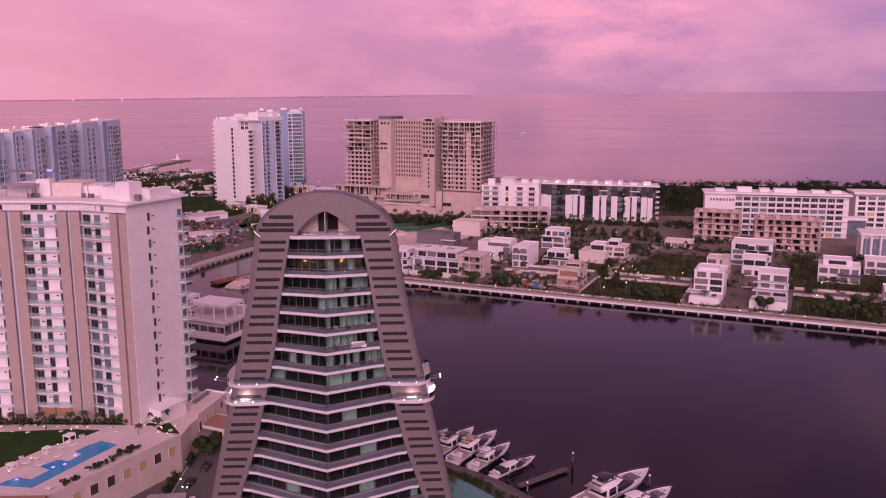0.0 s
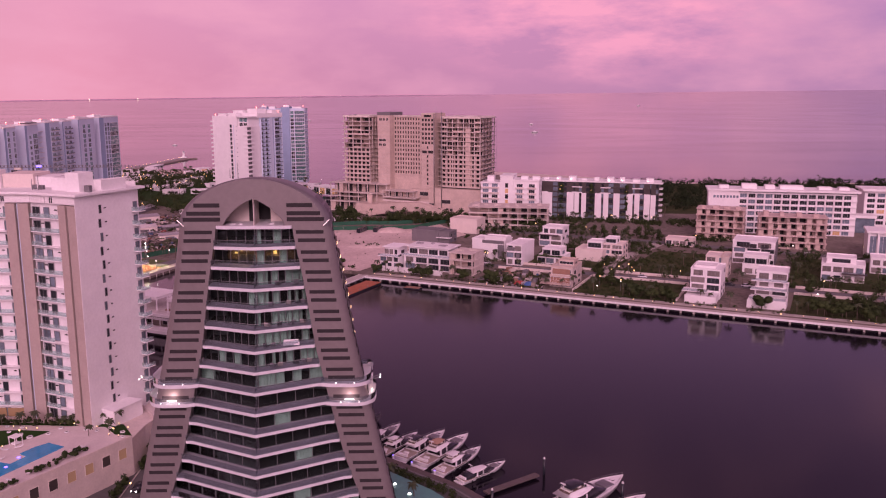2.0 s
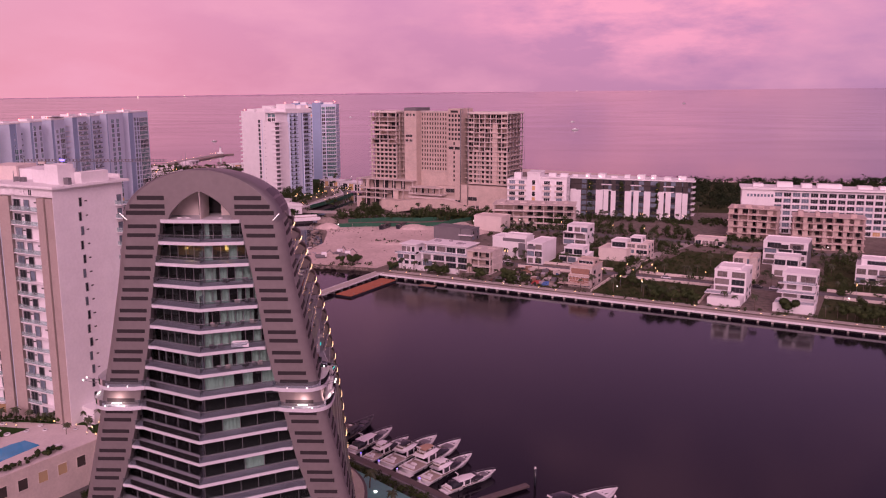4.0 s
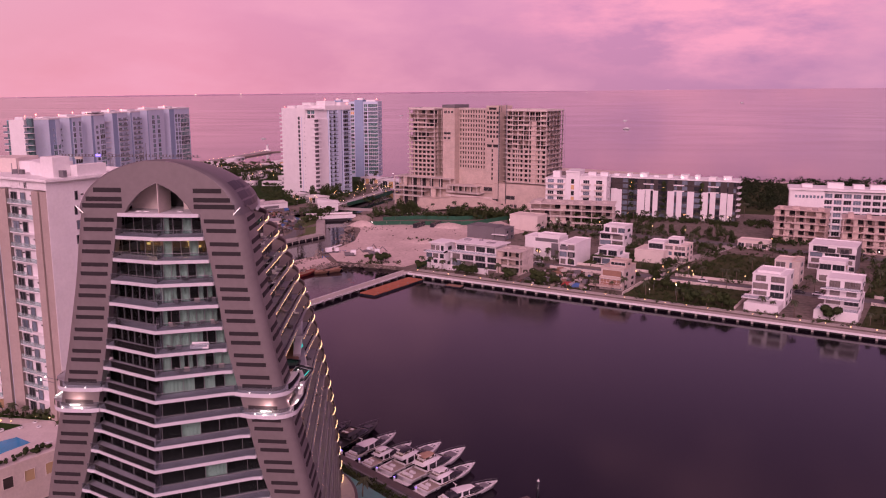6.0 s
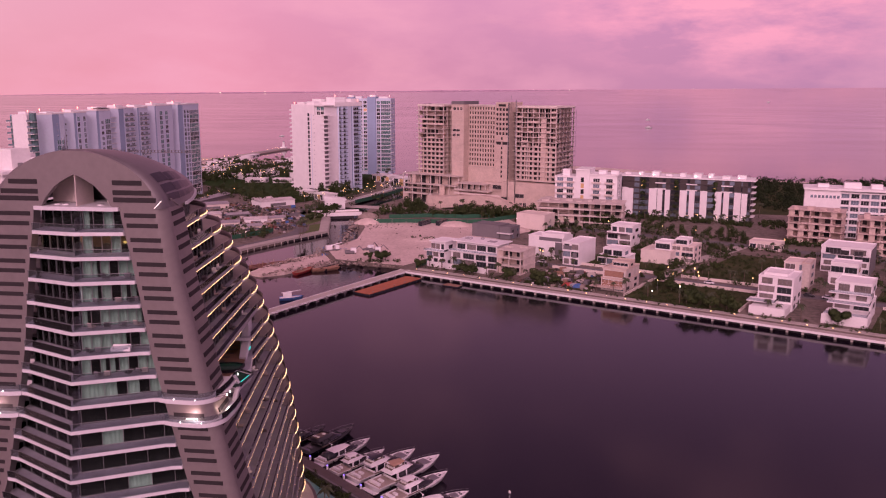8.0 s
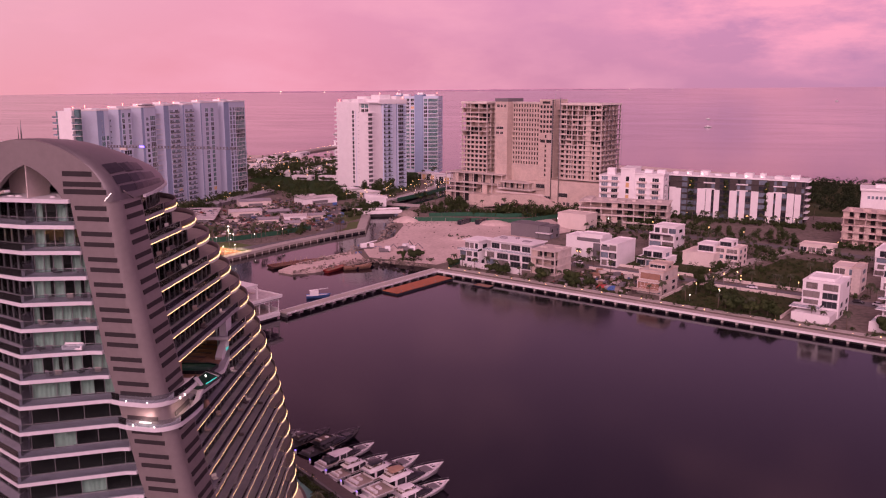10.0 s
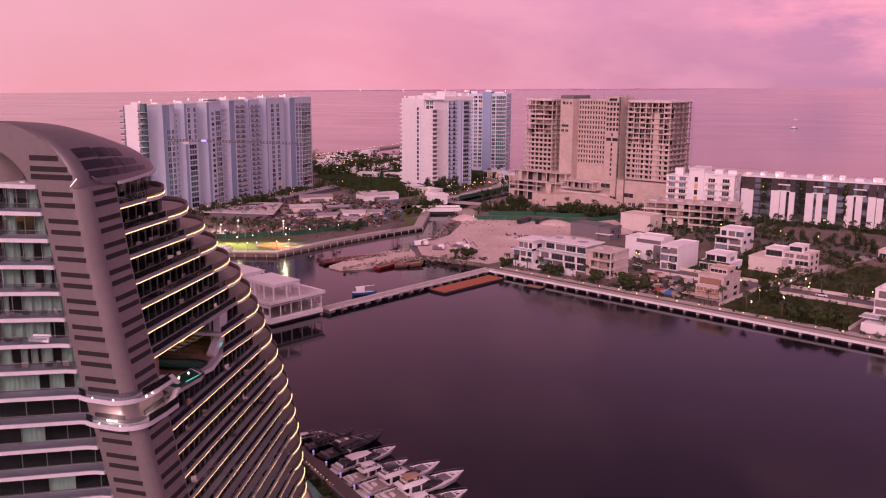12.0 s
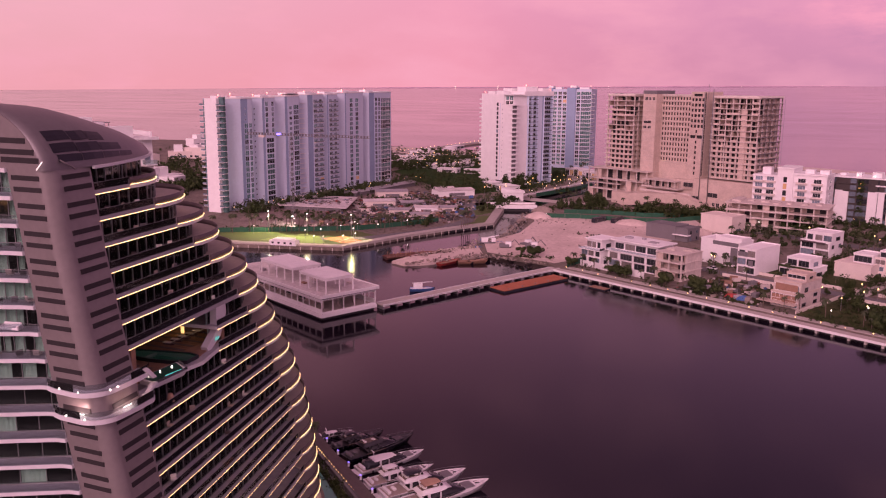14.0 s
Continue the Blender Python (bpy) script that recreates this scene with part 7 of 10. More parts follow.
# ---- boats at the construction spit ----
sheet("sand_spit", [(-90, 413), (-82, 409.5), (-73, 416), (-66, 428), (-58, 441), (-50, 452), (-58, 468), (-71, 462), (-78, 451), (-87, 430)], "sand", "low pale sand spit with rubble edges", 1.1, 3)
random.seed(21)
for n in range(64):
    t = random.random()
    a, b = random.choice((((-80, 411), (-57, 441)), ((-58, 441), (-22, 436)), ((-84, 428), (-68, 460)), ((-66, 505), (-74, 575)), ((-70, 470), (-58, 505)), ((-62, 560), (-74, 600))))
    x, y = a[0] + (b[0] - a[0]) * t + random.uniform(-2, 2), a[1] + (b[1] - a[1]) * t + random.uniform(-2, 2)
    r = random.uniform(0.5, 1.6)
    bm = bmesh.new()
    bmesh.ops.create_icosphere(bm, subdivisions=1, radius=r)
    for v in bm.verts:
        v.co *= 0.75 + 0.5 * random.random()
        v.co.z *= 0.6
    me = bpy.data.meshes.new("boulder")
    bm.to_mesh(me)
    bm.free()
    me.materials.append(M["rock"])
    tagged(put("boulder", me, None, Matrix.Translation((x, y, 1.0 + r * 0.2))), "pale rough boulder on the shore", "boulder", "shore boulders")


def hull_rows(length, beam, height, sheer=0.35, full=0.75, n=13):
    rows = []
    for i in range(n):
        t = i / (n - 1)
        w = beam / 2 * (1 - max(0, (t - full * 0.6) / (1 - full * 0.6)) ** 2.2) * (0.92 + 0.08 * min(1, t * 4))
        top = height * (0.82 + sheer * t * t)
        keel = -0.5 + 0.5 * t ** 3
        rake = 0.10 * length * max(0, t - 0.6) / 0.4
        x = length * t * 0.9
        rows.append([(x + rake, -w, top), (x + rake * 0.5, -w * 0.86, top * 0.45), (x, -w * 0.25, keel), (x, w * 0.25, keel), (x + rake * 0.5, w * 0.86, top * 0.45), (x + rake, w, top)])
    return rows


def loft(name, parent, material, rows, cap=True, smooth=True, label="", on=None):
    vs, fs = grid_data(rows)
    n = len(rows[0])
    fs = [f[::-1] for f in fs]
    if cap:
        fs += [list(range(n)), list(range(len(vs) - n, len(vs)))[::-1]]
    return put(name, mesh_of(name, vs, fs, material, smooth), parent, None, label, on)


def deck_of(rows, z=-0.12):
    return [[(r[0][0], r[0][1] * 0.95, r[0][2] + z), (r[-1][0], r[-1][1] * 0.95, r[-1][2] + z)] for r in rows]


def cabin_rows(x0, x1, w, z0, z1, rake_f=1.6, rake_b=0.5, n=9):
    rows = []
    for i in range(n):
        t = i / (n - 1)
        x = x0 + (x1 - x0) * t
        up = min(1, t * (x1 - x0) / max(0.05, rake_b)) * min(1, (1 - t) * (x1 - x0) / rake_f)
        ww = w * (1 - 0.55 * max(0, t - 0.45) ** 1.4 * 1.6)
        zt = z0 + (z1 - z0) * up
        rows.append([(x, -ww / 2, z0), (x, -ww / 2 * 0.97, z0 + (zt - z0) * 0.5), (x, -ww * 0.36, zt), (x, ww * 0.36, zt), (x, ww / 2 * 0.97, z0 + (zt - z0) * 0.5), (x, ww / 2, z0)])
    return rows


def yacht(bow, stern_pt, label, hull="gel", fly=True, top="canvas", wide=0.255, name="motor_yacht"):
    bow, st = Vector(bow), Vector(stern_pt)
    d = bow - st
    ln = d.length
    y = thing(name, st.x, st.y, 0, math.degrees(math.atan2(d.y, d.x)), label, "yacht", "moored yachts")
    bw, hh = ln * wide, ln * 0.088
    rows = hull_rows(ln, bw, hh, full=0.98)
    pale = hull == "gel"
    c = "gel" if pale else "charcoal"
    hl_ = loft("hull", y, hull, rows)
    loft("deck", y, c, deck_of(rows), False, False)
    loft("foredeck", y, c, [[(r[0][0], r[0][1] * 0.66, r[0][2] - 0.06), (r[0][0], 0, r[0][2] + 0.2), (r[-1][0], r[-1][1] * 0.66, r[-1][2] - 0.06)] for r in rows[6:12]], False)
    z0 = hh * 0.84
    boxes("sunpad", y, "metal" if pale else "hull_dark", [(ln * 0.69, ln * 0.80, -bw * 0.24, bw * 0.24, hh * 1.0, hh * 1.0 + 0.34)], 0.1)
    boxes("deck_hatch", y, "tint", [(ln * 0.825, ln * 0.865, -0.5, 0.5, hh * 1.05, hh * 1.05 + 0.2)])
    # saloon: white coaming, dark wrap-round glass, white roof
    base = loft("coaming", y, c, cabin_rows(ln * 0.25, ln * 0.72, bw * 0.80, z0, z0 + ln * 0.014, ln * 0.10))
    cab_ = loft("cabin", y, "tint", cabin_rows(ln * 0.27, ln * 0.75, bw * 0.78, z0, z0 + ln * 0.078, ln * 0.21))
    loft("cabin_roof", y, c, cabin_rows(ln * 0.20, ln * 0.545, bw * 0.74, z0 + ln * 0.074, z0 + ln * 0.083, ln * 0.05), on=cab_)
    for s in (-1, 1):
        for x0, x1 in ((0.27, 0.30), (0.40, 0.415)):
            boxes("window_post", y, c, [(ln * x0, ln * x1, min(s * bw * 0.37, s * bw * 0.395), max(s * bw * 0.37, s * bw * 0.395), z0, z0 + ln * 0.074)], on=cab_)
        boxes("hull_window", y, "tint", [(ln * 0.24, ln * 0.60, min(s * bw * 0.43, s * bw * 0.496), max(s * bw * 0.43, s * bw * 0.496), hh * 0.42, hh * 0.68)], on=hl_)
        boxes("side_deck", y, "teak", [(ln * 0.24, ln * 0.60, min(s * bw * 0.40, s * bw * 0.46), max(s * bw * 0.40, s * bw * 0.46), hh * 0.78, hh * 0.86)], on=hl_)
        rail = [(r[0][0] * 0.99, s * abs(r[0][1]) * 0.93, r[0][2] + 0.55) for r in rows[5:]]
        vs, fs = tube_data(rail, 0.035, 4)
        for p in rail[::2]:
            v, f = tube_data([(p[0], p[1], p[2] - 0.6), p], 0.025, 4)
            fs += [[i + len(vs) for i in q] for q in f]
            vs += v
        put("bow_rail", mesh_of("bow_rail", vs, fs, "metal", True), y)
    boxes("swim_platform", y, "gel" if pale else "teak", [(-ln * 0.05, ln * 0.02, -bw * 0.4, bw * 0.4, 0.35, 0.55)])
    boxes("cockpit", y, "beige_fin" if pale else "charcoal", [(ln * 0.03, ln * 0.25, -bw * 0.40, bw * 0.40, hh * 0.70, hh * 0.80)])
    boxes("cockpit_sofa", y, "gel" if pale else "grey", [(ln * 0.04, ln * 0.075, -bw * 0.30, bw * 0.30, hh * 0.8, hh * 0.8 + 0.65), (ln * 0.12, ln * 0.16, -bw * 0.12, bw * 0.16, hh * 0.8, hh * 0.8 + 0.5)], 0.1)
    zf = z0 + ln * 0.083
    if fly:
        well = cabin_rows(ln * 0.22, ln * 0.50, bw * 0.64, zf - 0.02, zf + ln * 0.028, ln * 0.06)
        fly_ = loft("flybridge", y, c, well)
        boxes("fly_well", y, "teak", [(ln * 0.235, ln * 0.43, -bw * 0.21, bw * 0.21, zf + ln * 0.02, zf + ln * 0.030)], on=fly_)
        boxes("fly_sofa", y, "curtain", [(ln * 0.25, ln * 0.28, -bw * 0.19, bw * 0.19, zf + ln * 0.03, zf + ln * 0.042), (ln * 0.36, ln * 0.40, -bw * 0.18, bw * 0.0, zf + ln * 0.03, zf + ln * 0.045)], 0.1, on=fly_)
        boxes("fly_screen", y, "tint", [(ln * 0.435, ln * 0.45, -bw * 0.22, bw * 0.22, zf + ln * 0.026, zf + ln * 0.044)], on=fly_)
        if top:
            for x in (0.26, 0.40):
                for s in (-1, 1):
                    tube("hardtop_post", y, c, [(ln * x, s * bw * 0.25, zf), (ln * (x + 0.02), s * bw * 0.23, zf + ln * 0.064)], 0.06, 5, on=fly_)
            loft("hardtop", y, top, cabin_rows(ln * 0.25, ln * 0.44, bw * 0.54, zf + ln * 0.064, zf + ln * 0.073, ln * 0.04), on=fly_)
    else:
        loft("cockpit_cover", y, "hull_dark", cabin_rows(ln * 0.08, ln * 0.34, bw * 0.72, z0, z0 + ln * 0.075, ln * 0.05))
    tube("mast", y, c, [(ln * 0.25, 0, zf), (ln * 0.225, 0, zf + ln * 0.10)], 0.07, 5)
    boxes("radar", y, c, [(ln * 0.22, ln * 0.23, -0.7, 0.7, zf + ln * 0.095, zf + ln * 0.105)])
    for s in (-1, 1):
        for n in range(3):
            tube("fender", y, "hull_dark", [(ln * (0.15 + 0.18 * n), s * bw * 0.52, hh * 0.25), (ln * (0.15 + 0.18 * n), s * bw * 0.52, hh * 0.7)], 0.17, 6, on=hl_)
    return y


YACHTS = [((-14.6, 238.0), (-20.2, 231.6), "gel", False, None, "small white and black cruiser moored stern to the quay"),
          ((-7.2, 239.4), (-14.4, 227.4), "hull_dark", True, "hull_dark", "dark motor yacht with a black hardtop"),
          ((0.2, 240.0), (-8.6, 223.4), "hull_dark", True, None, "long dark grey motor yacht with a raked bow"),
          ((5.8, 233.2), (-3.4, 219.6), "gel", False, None, "white sports cruiser with a black cockpit cover"),
          ((10.6, 227.4), (1.2, 214.8), "gel", True, "gel", "white flybridge yacht with a rounded hardtop"),
          ((18.0, 227.6), (6.2, 211.6), "gel", True, "hull_dark", "white yacht with a dark glazed top"),
          ((24.2, 224.8), (11.2, 208.2), "gel", True, "canvas", "white yacht with a tan canvas bimini"),
          ((27.0, 217.0), (15.6, 203.2), "gel", True, "gel", "large white flybridge yacht with dark windows"),
          ((32.6, 208.6), (20.8, 199.2), "gel", False, None, "small white cruiser with a black canopy"),
          ((59.5, 197.5), (38.0, 180.5), "gel", True, "hull_dark", "big white yacht with a black soft top and open flybridge"),
          ((62.5, 188.5), (45.0, 175.0), "gel", True, "gel", "white motor yacht with an open hatch")]
for bw_, st_, hl, fl, tp, lab in YACHTS:
    yacht(bw_, st_, lab, hl, fl, tp)
for (x, y), c, ya in (((-68, 416), "red", 66), ((-62, 424), "wood", 30), ((-57, 426), "hull_dark", 64)):
    b = thing("work_boat", x, y, 0, ya, "weathered red wooden work boat lying by the spit", "boat", "work boats")
    rows = hull_rows(14, 4, 1.6)
    loft("hull", b, c, rows)
    loft("deck", b, "wood", deck_of(rows, -0.3), False, False)
    for q in (3, 6, 9):
        box("thwart", b, "wood", q, q + 0.5, -1.5, 1.5, 1.05, 1.25)
wk = thing("barge_wreck", -97, 420, 0, 48, "long rusted half-sunken barge with broken timber ribs", "barge")
rows = hull_rows(30, 7.5, 1.6, 0.2, 0.9)
loft("hull", wk, "wreck", rows)
loft("deck", wk, "wreck", deck_of(rows, -0.5), False, False)
rw = random.Random(12)
for n in range(26):
    x, y = rw.uniform(1, 26), rw.choice((-1, 1)) * rw.uniform(1.5, 3.2)
    tube("rib", wk, "wood", [(x, y, 0.8), (x + rw.uniform(-0.6, 0.6), y + rw.uniform(-0.4, 0.4), rw.uniform(2.0, 3.6))], 0.14, 5, 0.6)
bt = thing("work_boat", -60.5, 369, 0, 20, "small blue and white workboat with a boom beside the footbridge", "boat", "work boats")
rows = hull_rows(10, 3.6, 1.5)
loft("hull", bt, "blue", rows)
loft("deck", bt, "gel", deck_of(rows, -0.2), False, False)
box("wheelhouse", bt, "gel", 1.5, 5, -1.2, 1.2, 1.2, 3.2)
tube("boom", bt, "gel", [(1, 0, 3.2), (9, 0, 4.0)], 0.16)
for x, y, yaw in ((-52, 462, 15), (-44, 470, 60), (-40, 466, 20)):
    b = thing("excavator", x, y, 1.2, yaw, "white and grey digger parked on the spit", "excavator", "diggers")
    box("cab", b, "gel", 0, 3, -1.2, 1.2, 1.2, 3.6, 0.2)
    box("body", b, "grey", -3, 2, -1.4, 1.4, 0.9, 2.4, 0.15)
    for s in (-1, 1):
        box("track", b, "rubber", -2.8, 3, s * 1.3 - 0.35, s * 1.3 + 0.35, 0, 0.9, 0.3)
    tube("arm", b, "grey", [(2, 0, 2.2), (4.5, 0, 4.6), (7, 0, 2.0)], 0.25)

tk = thing("crane_truck", -64, 468, 1.2, 35, "white truck crane parked on the sandy spit", "truck")
box("chassis", tk, "grey", -4.5, 4.5, -1.2, 1.2, 0.8, 1.4, 0.08)
box("cab", tk, "gel", 2.4, 4.6, -1.2, 1.2, 1.4, 3.4, 0.2)
box("crane_house", tk, "gel", -2.6, 0.6, -1.1, 1.1, 1.4, 3.6, 0.15)
tube("boom", tk, "gel", [(-1.4, 0, 3.2), (6.5, 0, 4.6)], 0.35, 6, 0.7)
for x in (-3.4, -2.2, 2.6, 3.6):
    for y in (-1.15, 1.15):
        put("wheel", mesh_of("wheel", *tube_data([(x, y - 0.18, 0.55), (x, y + 0.18, 0.55)], 0.55, 10), "rubber"), tk)
for x, y in ((-70, 476), (-60, 474), (-66, 458)):
    for n in range(3):
        b = thing("oil_drum", x + n * 1.4, y + (n % 2) * 1.1, 1.2, 0, "blue steel drum on the spit", "drum", "steel drums")
        put("body", BOXES.setdefault("drum", mesh_of("body", *tube_data([(0, 0, 0), (0, 0, 0.9)], 0.32, 9), "blue")), b)

# marina quay, docks and the terrace below the tower
mq = thing("marina_quay", 0, 0, 0, 0, "dark planked marina quay with small lights", "quay", kind="structure")
dockline = [(-26, 237), (-17.8, 229.8), (-10, 223.2), (0.5, 214.3), (10, 206), (21.5, 195.5), (36, 176), (52, 150)]
vs, fs = band_data(dockline, -4.0, -1.0, 1.35)
put("quay_deck", mesh_of("quay_deck", vs, fs, "dock"), mq)
put("quay_wall", mesh_of("quay_wall", *band_data([(x - 2.7, y - 2.9) for x, y in dockline], -0.5, 1.0, 2.6), "grey"), mq)
pts = np.array(dockline)
seg = np.linspace(0.3, 5.8, 52)
for n, t in enumerate(seg):
    i = int(t)
    p = pts[i] + (pts[i + 1] - pts[i]) * (t - i) + (-1.9, -2.1)
    put("quay_light", BOXES.setdefault("ql", mesh_of("quay_light", *tube_data([(0, 0, 0), (0, 0, 0.18)], 0.05, 6), "lamp_w")), mq, Matrix.Translation((*p, 1.4)))
for n, t in enumerate((1.2, 1.9, 2.4, 2.9, 3.4, 3.9, 4.4)):
    i = int(t)
    p = pts[i] + (pts[i + 1] - pts[i]) * (t - i) + (0.2, 0.0)
    b = thing("power_pedestal", p[0], p[1], 1.35, 40, "white dockside power pedestal with a blue light", "pedestal", "dock pedestals")
    box("post", b, "white", -0.2, 0.2, -0.2, 0.2, 0, 0.9)
    box("light", b, "lamp_b", -0.14, 0.14, -0.14, 0.14, 0.9, 1.05)
dk = thing("finger_dock", 26.5, 193.2, 0, 34.5, "narrow dark floating finger dock", "dock")
box("deck", dk, "dock", 0, 16, -0.85, 0.85, 0.5, 0.95)
for n in range(6):
    box("plank_joint", dk, "grey", 2.5 * n + 1, 2.5 * n + 1.08, -0.85, 0.85, 0.95, 0.97)
for x, y in ((41.5, 203.5), (27.5, 187.5), (57.5, 190.0), (36.0, 178.5)):
    m = thing("mooring_pile", x, y, 0, 0, "black mooring pile with a white cap", "mooring pile", "mooring piles")
    tube("post", m, "hull_dark", [(0, 0, -2), (0, 0, 4.2)], 0.32, 8)
    tube("cap", m, "white", [(0, 0, 4.2), (0, 0, 4.7)], 0.34, 8, 0.3)
basin = [(-19, 221.5), (-12, 216), (-3.5, 208), (5.5, 199.5), (14, 191), (22, 180), (16, 172), (8, 180), (2.5, 190), (-4, 199), (-12, 209)]
tagged(prism("terrace_pool", None, "teal", basin, 1.6, 2.7), "teal shallow pool on the terrace below the tower", "pool")
for n, (x, y) in enumerate(((-10, 212), (-5.5, 206), (-3.5, 204), (1.5, 198.5), (5.5, 194), (-12.5, 213.5), (9, 189))):
    t = thing("pool_lamp", x, y, 2.7, 0, "bright round lamp in the shallow pool", "lamp", "pool lamps")
    put("light", BOXES.setdefault("pl", mesh_of("light", *tube_data([(0, 0, 0), (0, 0, 0.22)], 0.35, 8), "lamp_c")), t)
tb = thing("tower_podium", AX, 190, 1.8, 0, "dark red-brown curved podium at the tower's foot", "podium")
prism("base", tb, "brown", [(19 * math.cos(t), 22 * math.sin(t) - 4) for t in np.linspace(-0.4, math.pi + 0.4, 30)], 0, 3.4)
prism("deck", tb, "paving", [(18.4 * math.cos(t), 21.4 * math.sin(t) - 4) for t in np.linspace(-0.4, math.pi + 0.4, 30)], 3.4, 3.5)

# ---- hotel podium with pool garden ----
pd = thing("hotel_podium", -57.2, 203.0, 1.8, 0, "cream hotel podium with lit windows and a pool garden on top", "podium")
P0 = [(0, 0), (-19.0, -31.5), (-40, -66), (-100, -66), (-100, 44), (-20, 44), (-0.5, 31.2), (5.4, 28.4), (0.5, 8)]
prism("wall", pd, "podium", P0, 0, 9.1)
edge = Vector((-19.0, -31.5)).normalized()
ang = math.degrees(math.atan2(-edge.y, -edge.x))
for n in range(14):
    c = edge * (3.0 + n * 4.6)
    put("window", window_mesh(2.3, 2.6, "room_soft" if n in (0, 2, 3, 6, 7) else "bronze", "cream"), pd, pose(c.x, c.y, 5.0, 0, 0, ang))
band("parapet", pd, "podium", [(0, 0), (-19.0, -31.5), (-40, -66)], -0.4, 9.1, 9.8)
prism("upper_box", pd, "white", [(-12.2, 10.4), (-6.5, 7.2), (-2.4, 15.6), (-8.7, 17.5)], 9.1, 12.9)
prism("box_roof", pd, "white", [(-12.5, 10.4), (-6.5, 6.9), (-2.1, 15.7), (-8.7, 17.8)], 12.9, 13.2)
prism("wing", pd, "podium", [(-3.4, 19.5), (-0.5, 31.2), (5.4, 28.4), (1.4, 12.2)], 9.1, 9.8)
band("wing_parapet", pd, "white", [(-3.2, 19.5), (-0.4, 31.0), (5.3, 28.3), (1.3, 12.4)], 0.25, 9.8, 10.3)
for n in range(5):
    box("roof_unit", pd, "metal", -2.0 + n * 0.45, -1.0 + n * 0.45, 20.6 + n * 1.7, 21.8 + n * 1.7, 9.8, 10.7)
for t, m, z_, h_ in ((0.25, "bronze", 5.2, 2.6), (0.45, "room_soft", 6.6, 2.0), (0.68, "room_soft", 6.6, 2.0), (0.86, "bronze", 6.6, 2.0)):
    put("window", window_mesh(1.7, h_, m, "cream"), pd, pose(0.5 + 4.8 * t + 0.02, 8 + 20.2 * t, z_, 0, 0, 76.6))
put("window", window_mesh(1.0, 1.2, "bronze", "white"), pd, pose(-8.2, 8.1, 10.2, 0, 0, -29))
prism("entrance_canopy", pd, "tile_roof", [(2.2, 13.6), (8.4, 10.2), (9.6, 18.6), (4.0, 21.5)], 6.1, 6.5)
band("canopy_edge", pd, "cream", [(2.2, 13.6), (8.4, 10.2), (9.6, 18.6), (4.0, 21.5)], -0.3, 5.8, 6.6)
for x, y in ((8.1, 10.8), (9.2, 18.2)):
    box("canopy_post", pd, "cream", x - 0.25, x + 0.25, y - 0.25, y + 0.25, 0, 5.9)
prism("low_roof", pd, "tin", [(-2.4, -19.1), (5.7, -18.4), (8, -30), (-6, -32)], 2.8, 3.2)
boxes("tile_roof", pd, "tile_roof", [(-36, -19, -44, -33, 9.1, 10.4)])


def on_deck(x, y, z=0.0):
    return (x, y, 10.9 + z)


def flat(name, pts, material, label, z, category):
    return tagged(prism(name, None, material, pts, z - 0.12, z), label, category)


flat("pool_terrace", [(-57.6, 203.2), (-77.0, 170.6), (-97, 178), (-86, 205), (-70, 213)], "terrace", "pale stone pool terrace", 11.0, "terrace")
flat("lawn", [(-132, 206), (-126, 188), (-108, 180), (-93.8, 186), (-91.3, 190.7), (-87.6, 197.4), (-80.5, 204.4), (-78.5, 207.6), (-86.3, 208.6), (-108, 207.2)], "grass", "dark oval hotel lawn", 11.05, "lawn")
flat("lawn", [(-132, 214.0), (-80, 211.5), (-66, 210.0), (-62, 205.2), (-57.8, 204.6), (-62, 211.5), (-132, 216)], "grass", "planted strip along the hotel front", 11.06, "lawn")
flat("swimming_pool", [(-75.8, 200.6), (-71.2, 198.2), (-82.0, 176.0), (-90.5, 177.6), (-87.4, 181.2), (-84.0, 180.0), (-81.6, 184.6), (-84.6, 186.6), (-82.4, 190.2), (-79.4, 189.2), (-77.6, 193.0), (-79.8, 194.6), (-78.0, 198.2)], "pool", "long blue lit swimming pool", 11.1, "pool")
for x, y in ((-81.5, 186.0), (-79.0, 192.5), (-87.0, 180.0), (-79.5, 187.5)):
    t = thing("pool_lamp", x, y, 11.1, 0, "violet-blue underwater pool lamp", "lamp", "pool lamps")
    put("light", BOXES.setdefault("pb", mesh_of("light", *tube_data([(0, 0, 0), (0, 0, 0.08)], 0.4, 8), "lamp_b")), t)


def cabana():
    t = thing("cabana", 0, 0, 0, 0, "white four-post garden cabana with a day bed", "cabana", "pool cabanas")
    for x in (-1.3, 1.3):
        for y in (-1.3, 1.3):
            box("post", t, "white", x - 0.1, x + 0.1, y - 0.1, y + 0.1, 0, 2.5)
    box("canopy", t, "white", -1.55, 1.55, -1.55, 1.55, 2.5, 2.8, 0.08)
    box("day_bed", t, "gel", -1.1, 1.1, -1.0, 1.1, 0.1, 0.6, 0.1)
    return t


def ring_seat():
    t = thing("round_lounger", 0, 0, 0, 0, "white round garden lounger", "lounger", "garden loungers")
    ring = [(0.85 * math.cos(a), 0.85 * math.sin(a), 0.3) for a in np.linspace(0, 2 * math.pi, 17)]
    put("ring", mesh_of("ring", *tube_data(ring, 0.28, 6), "gel", True), t)
    put("cushion", mesh_of("cushion", *tube_data([(0, 0, 0.1), (0, 0, 0.45)], 0.62, 10), "brown"), t)
    return t


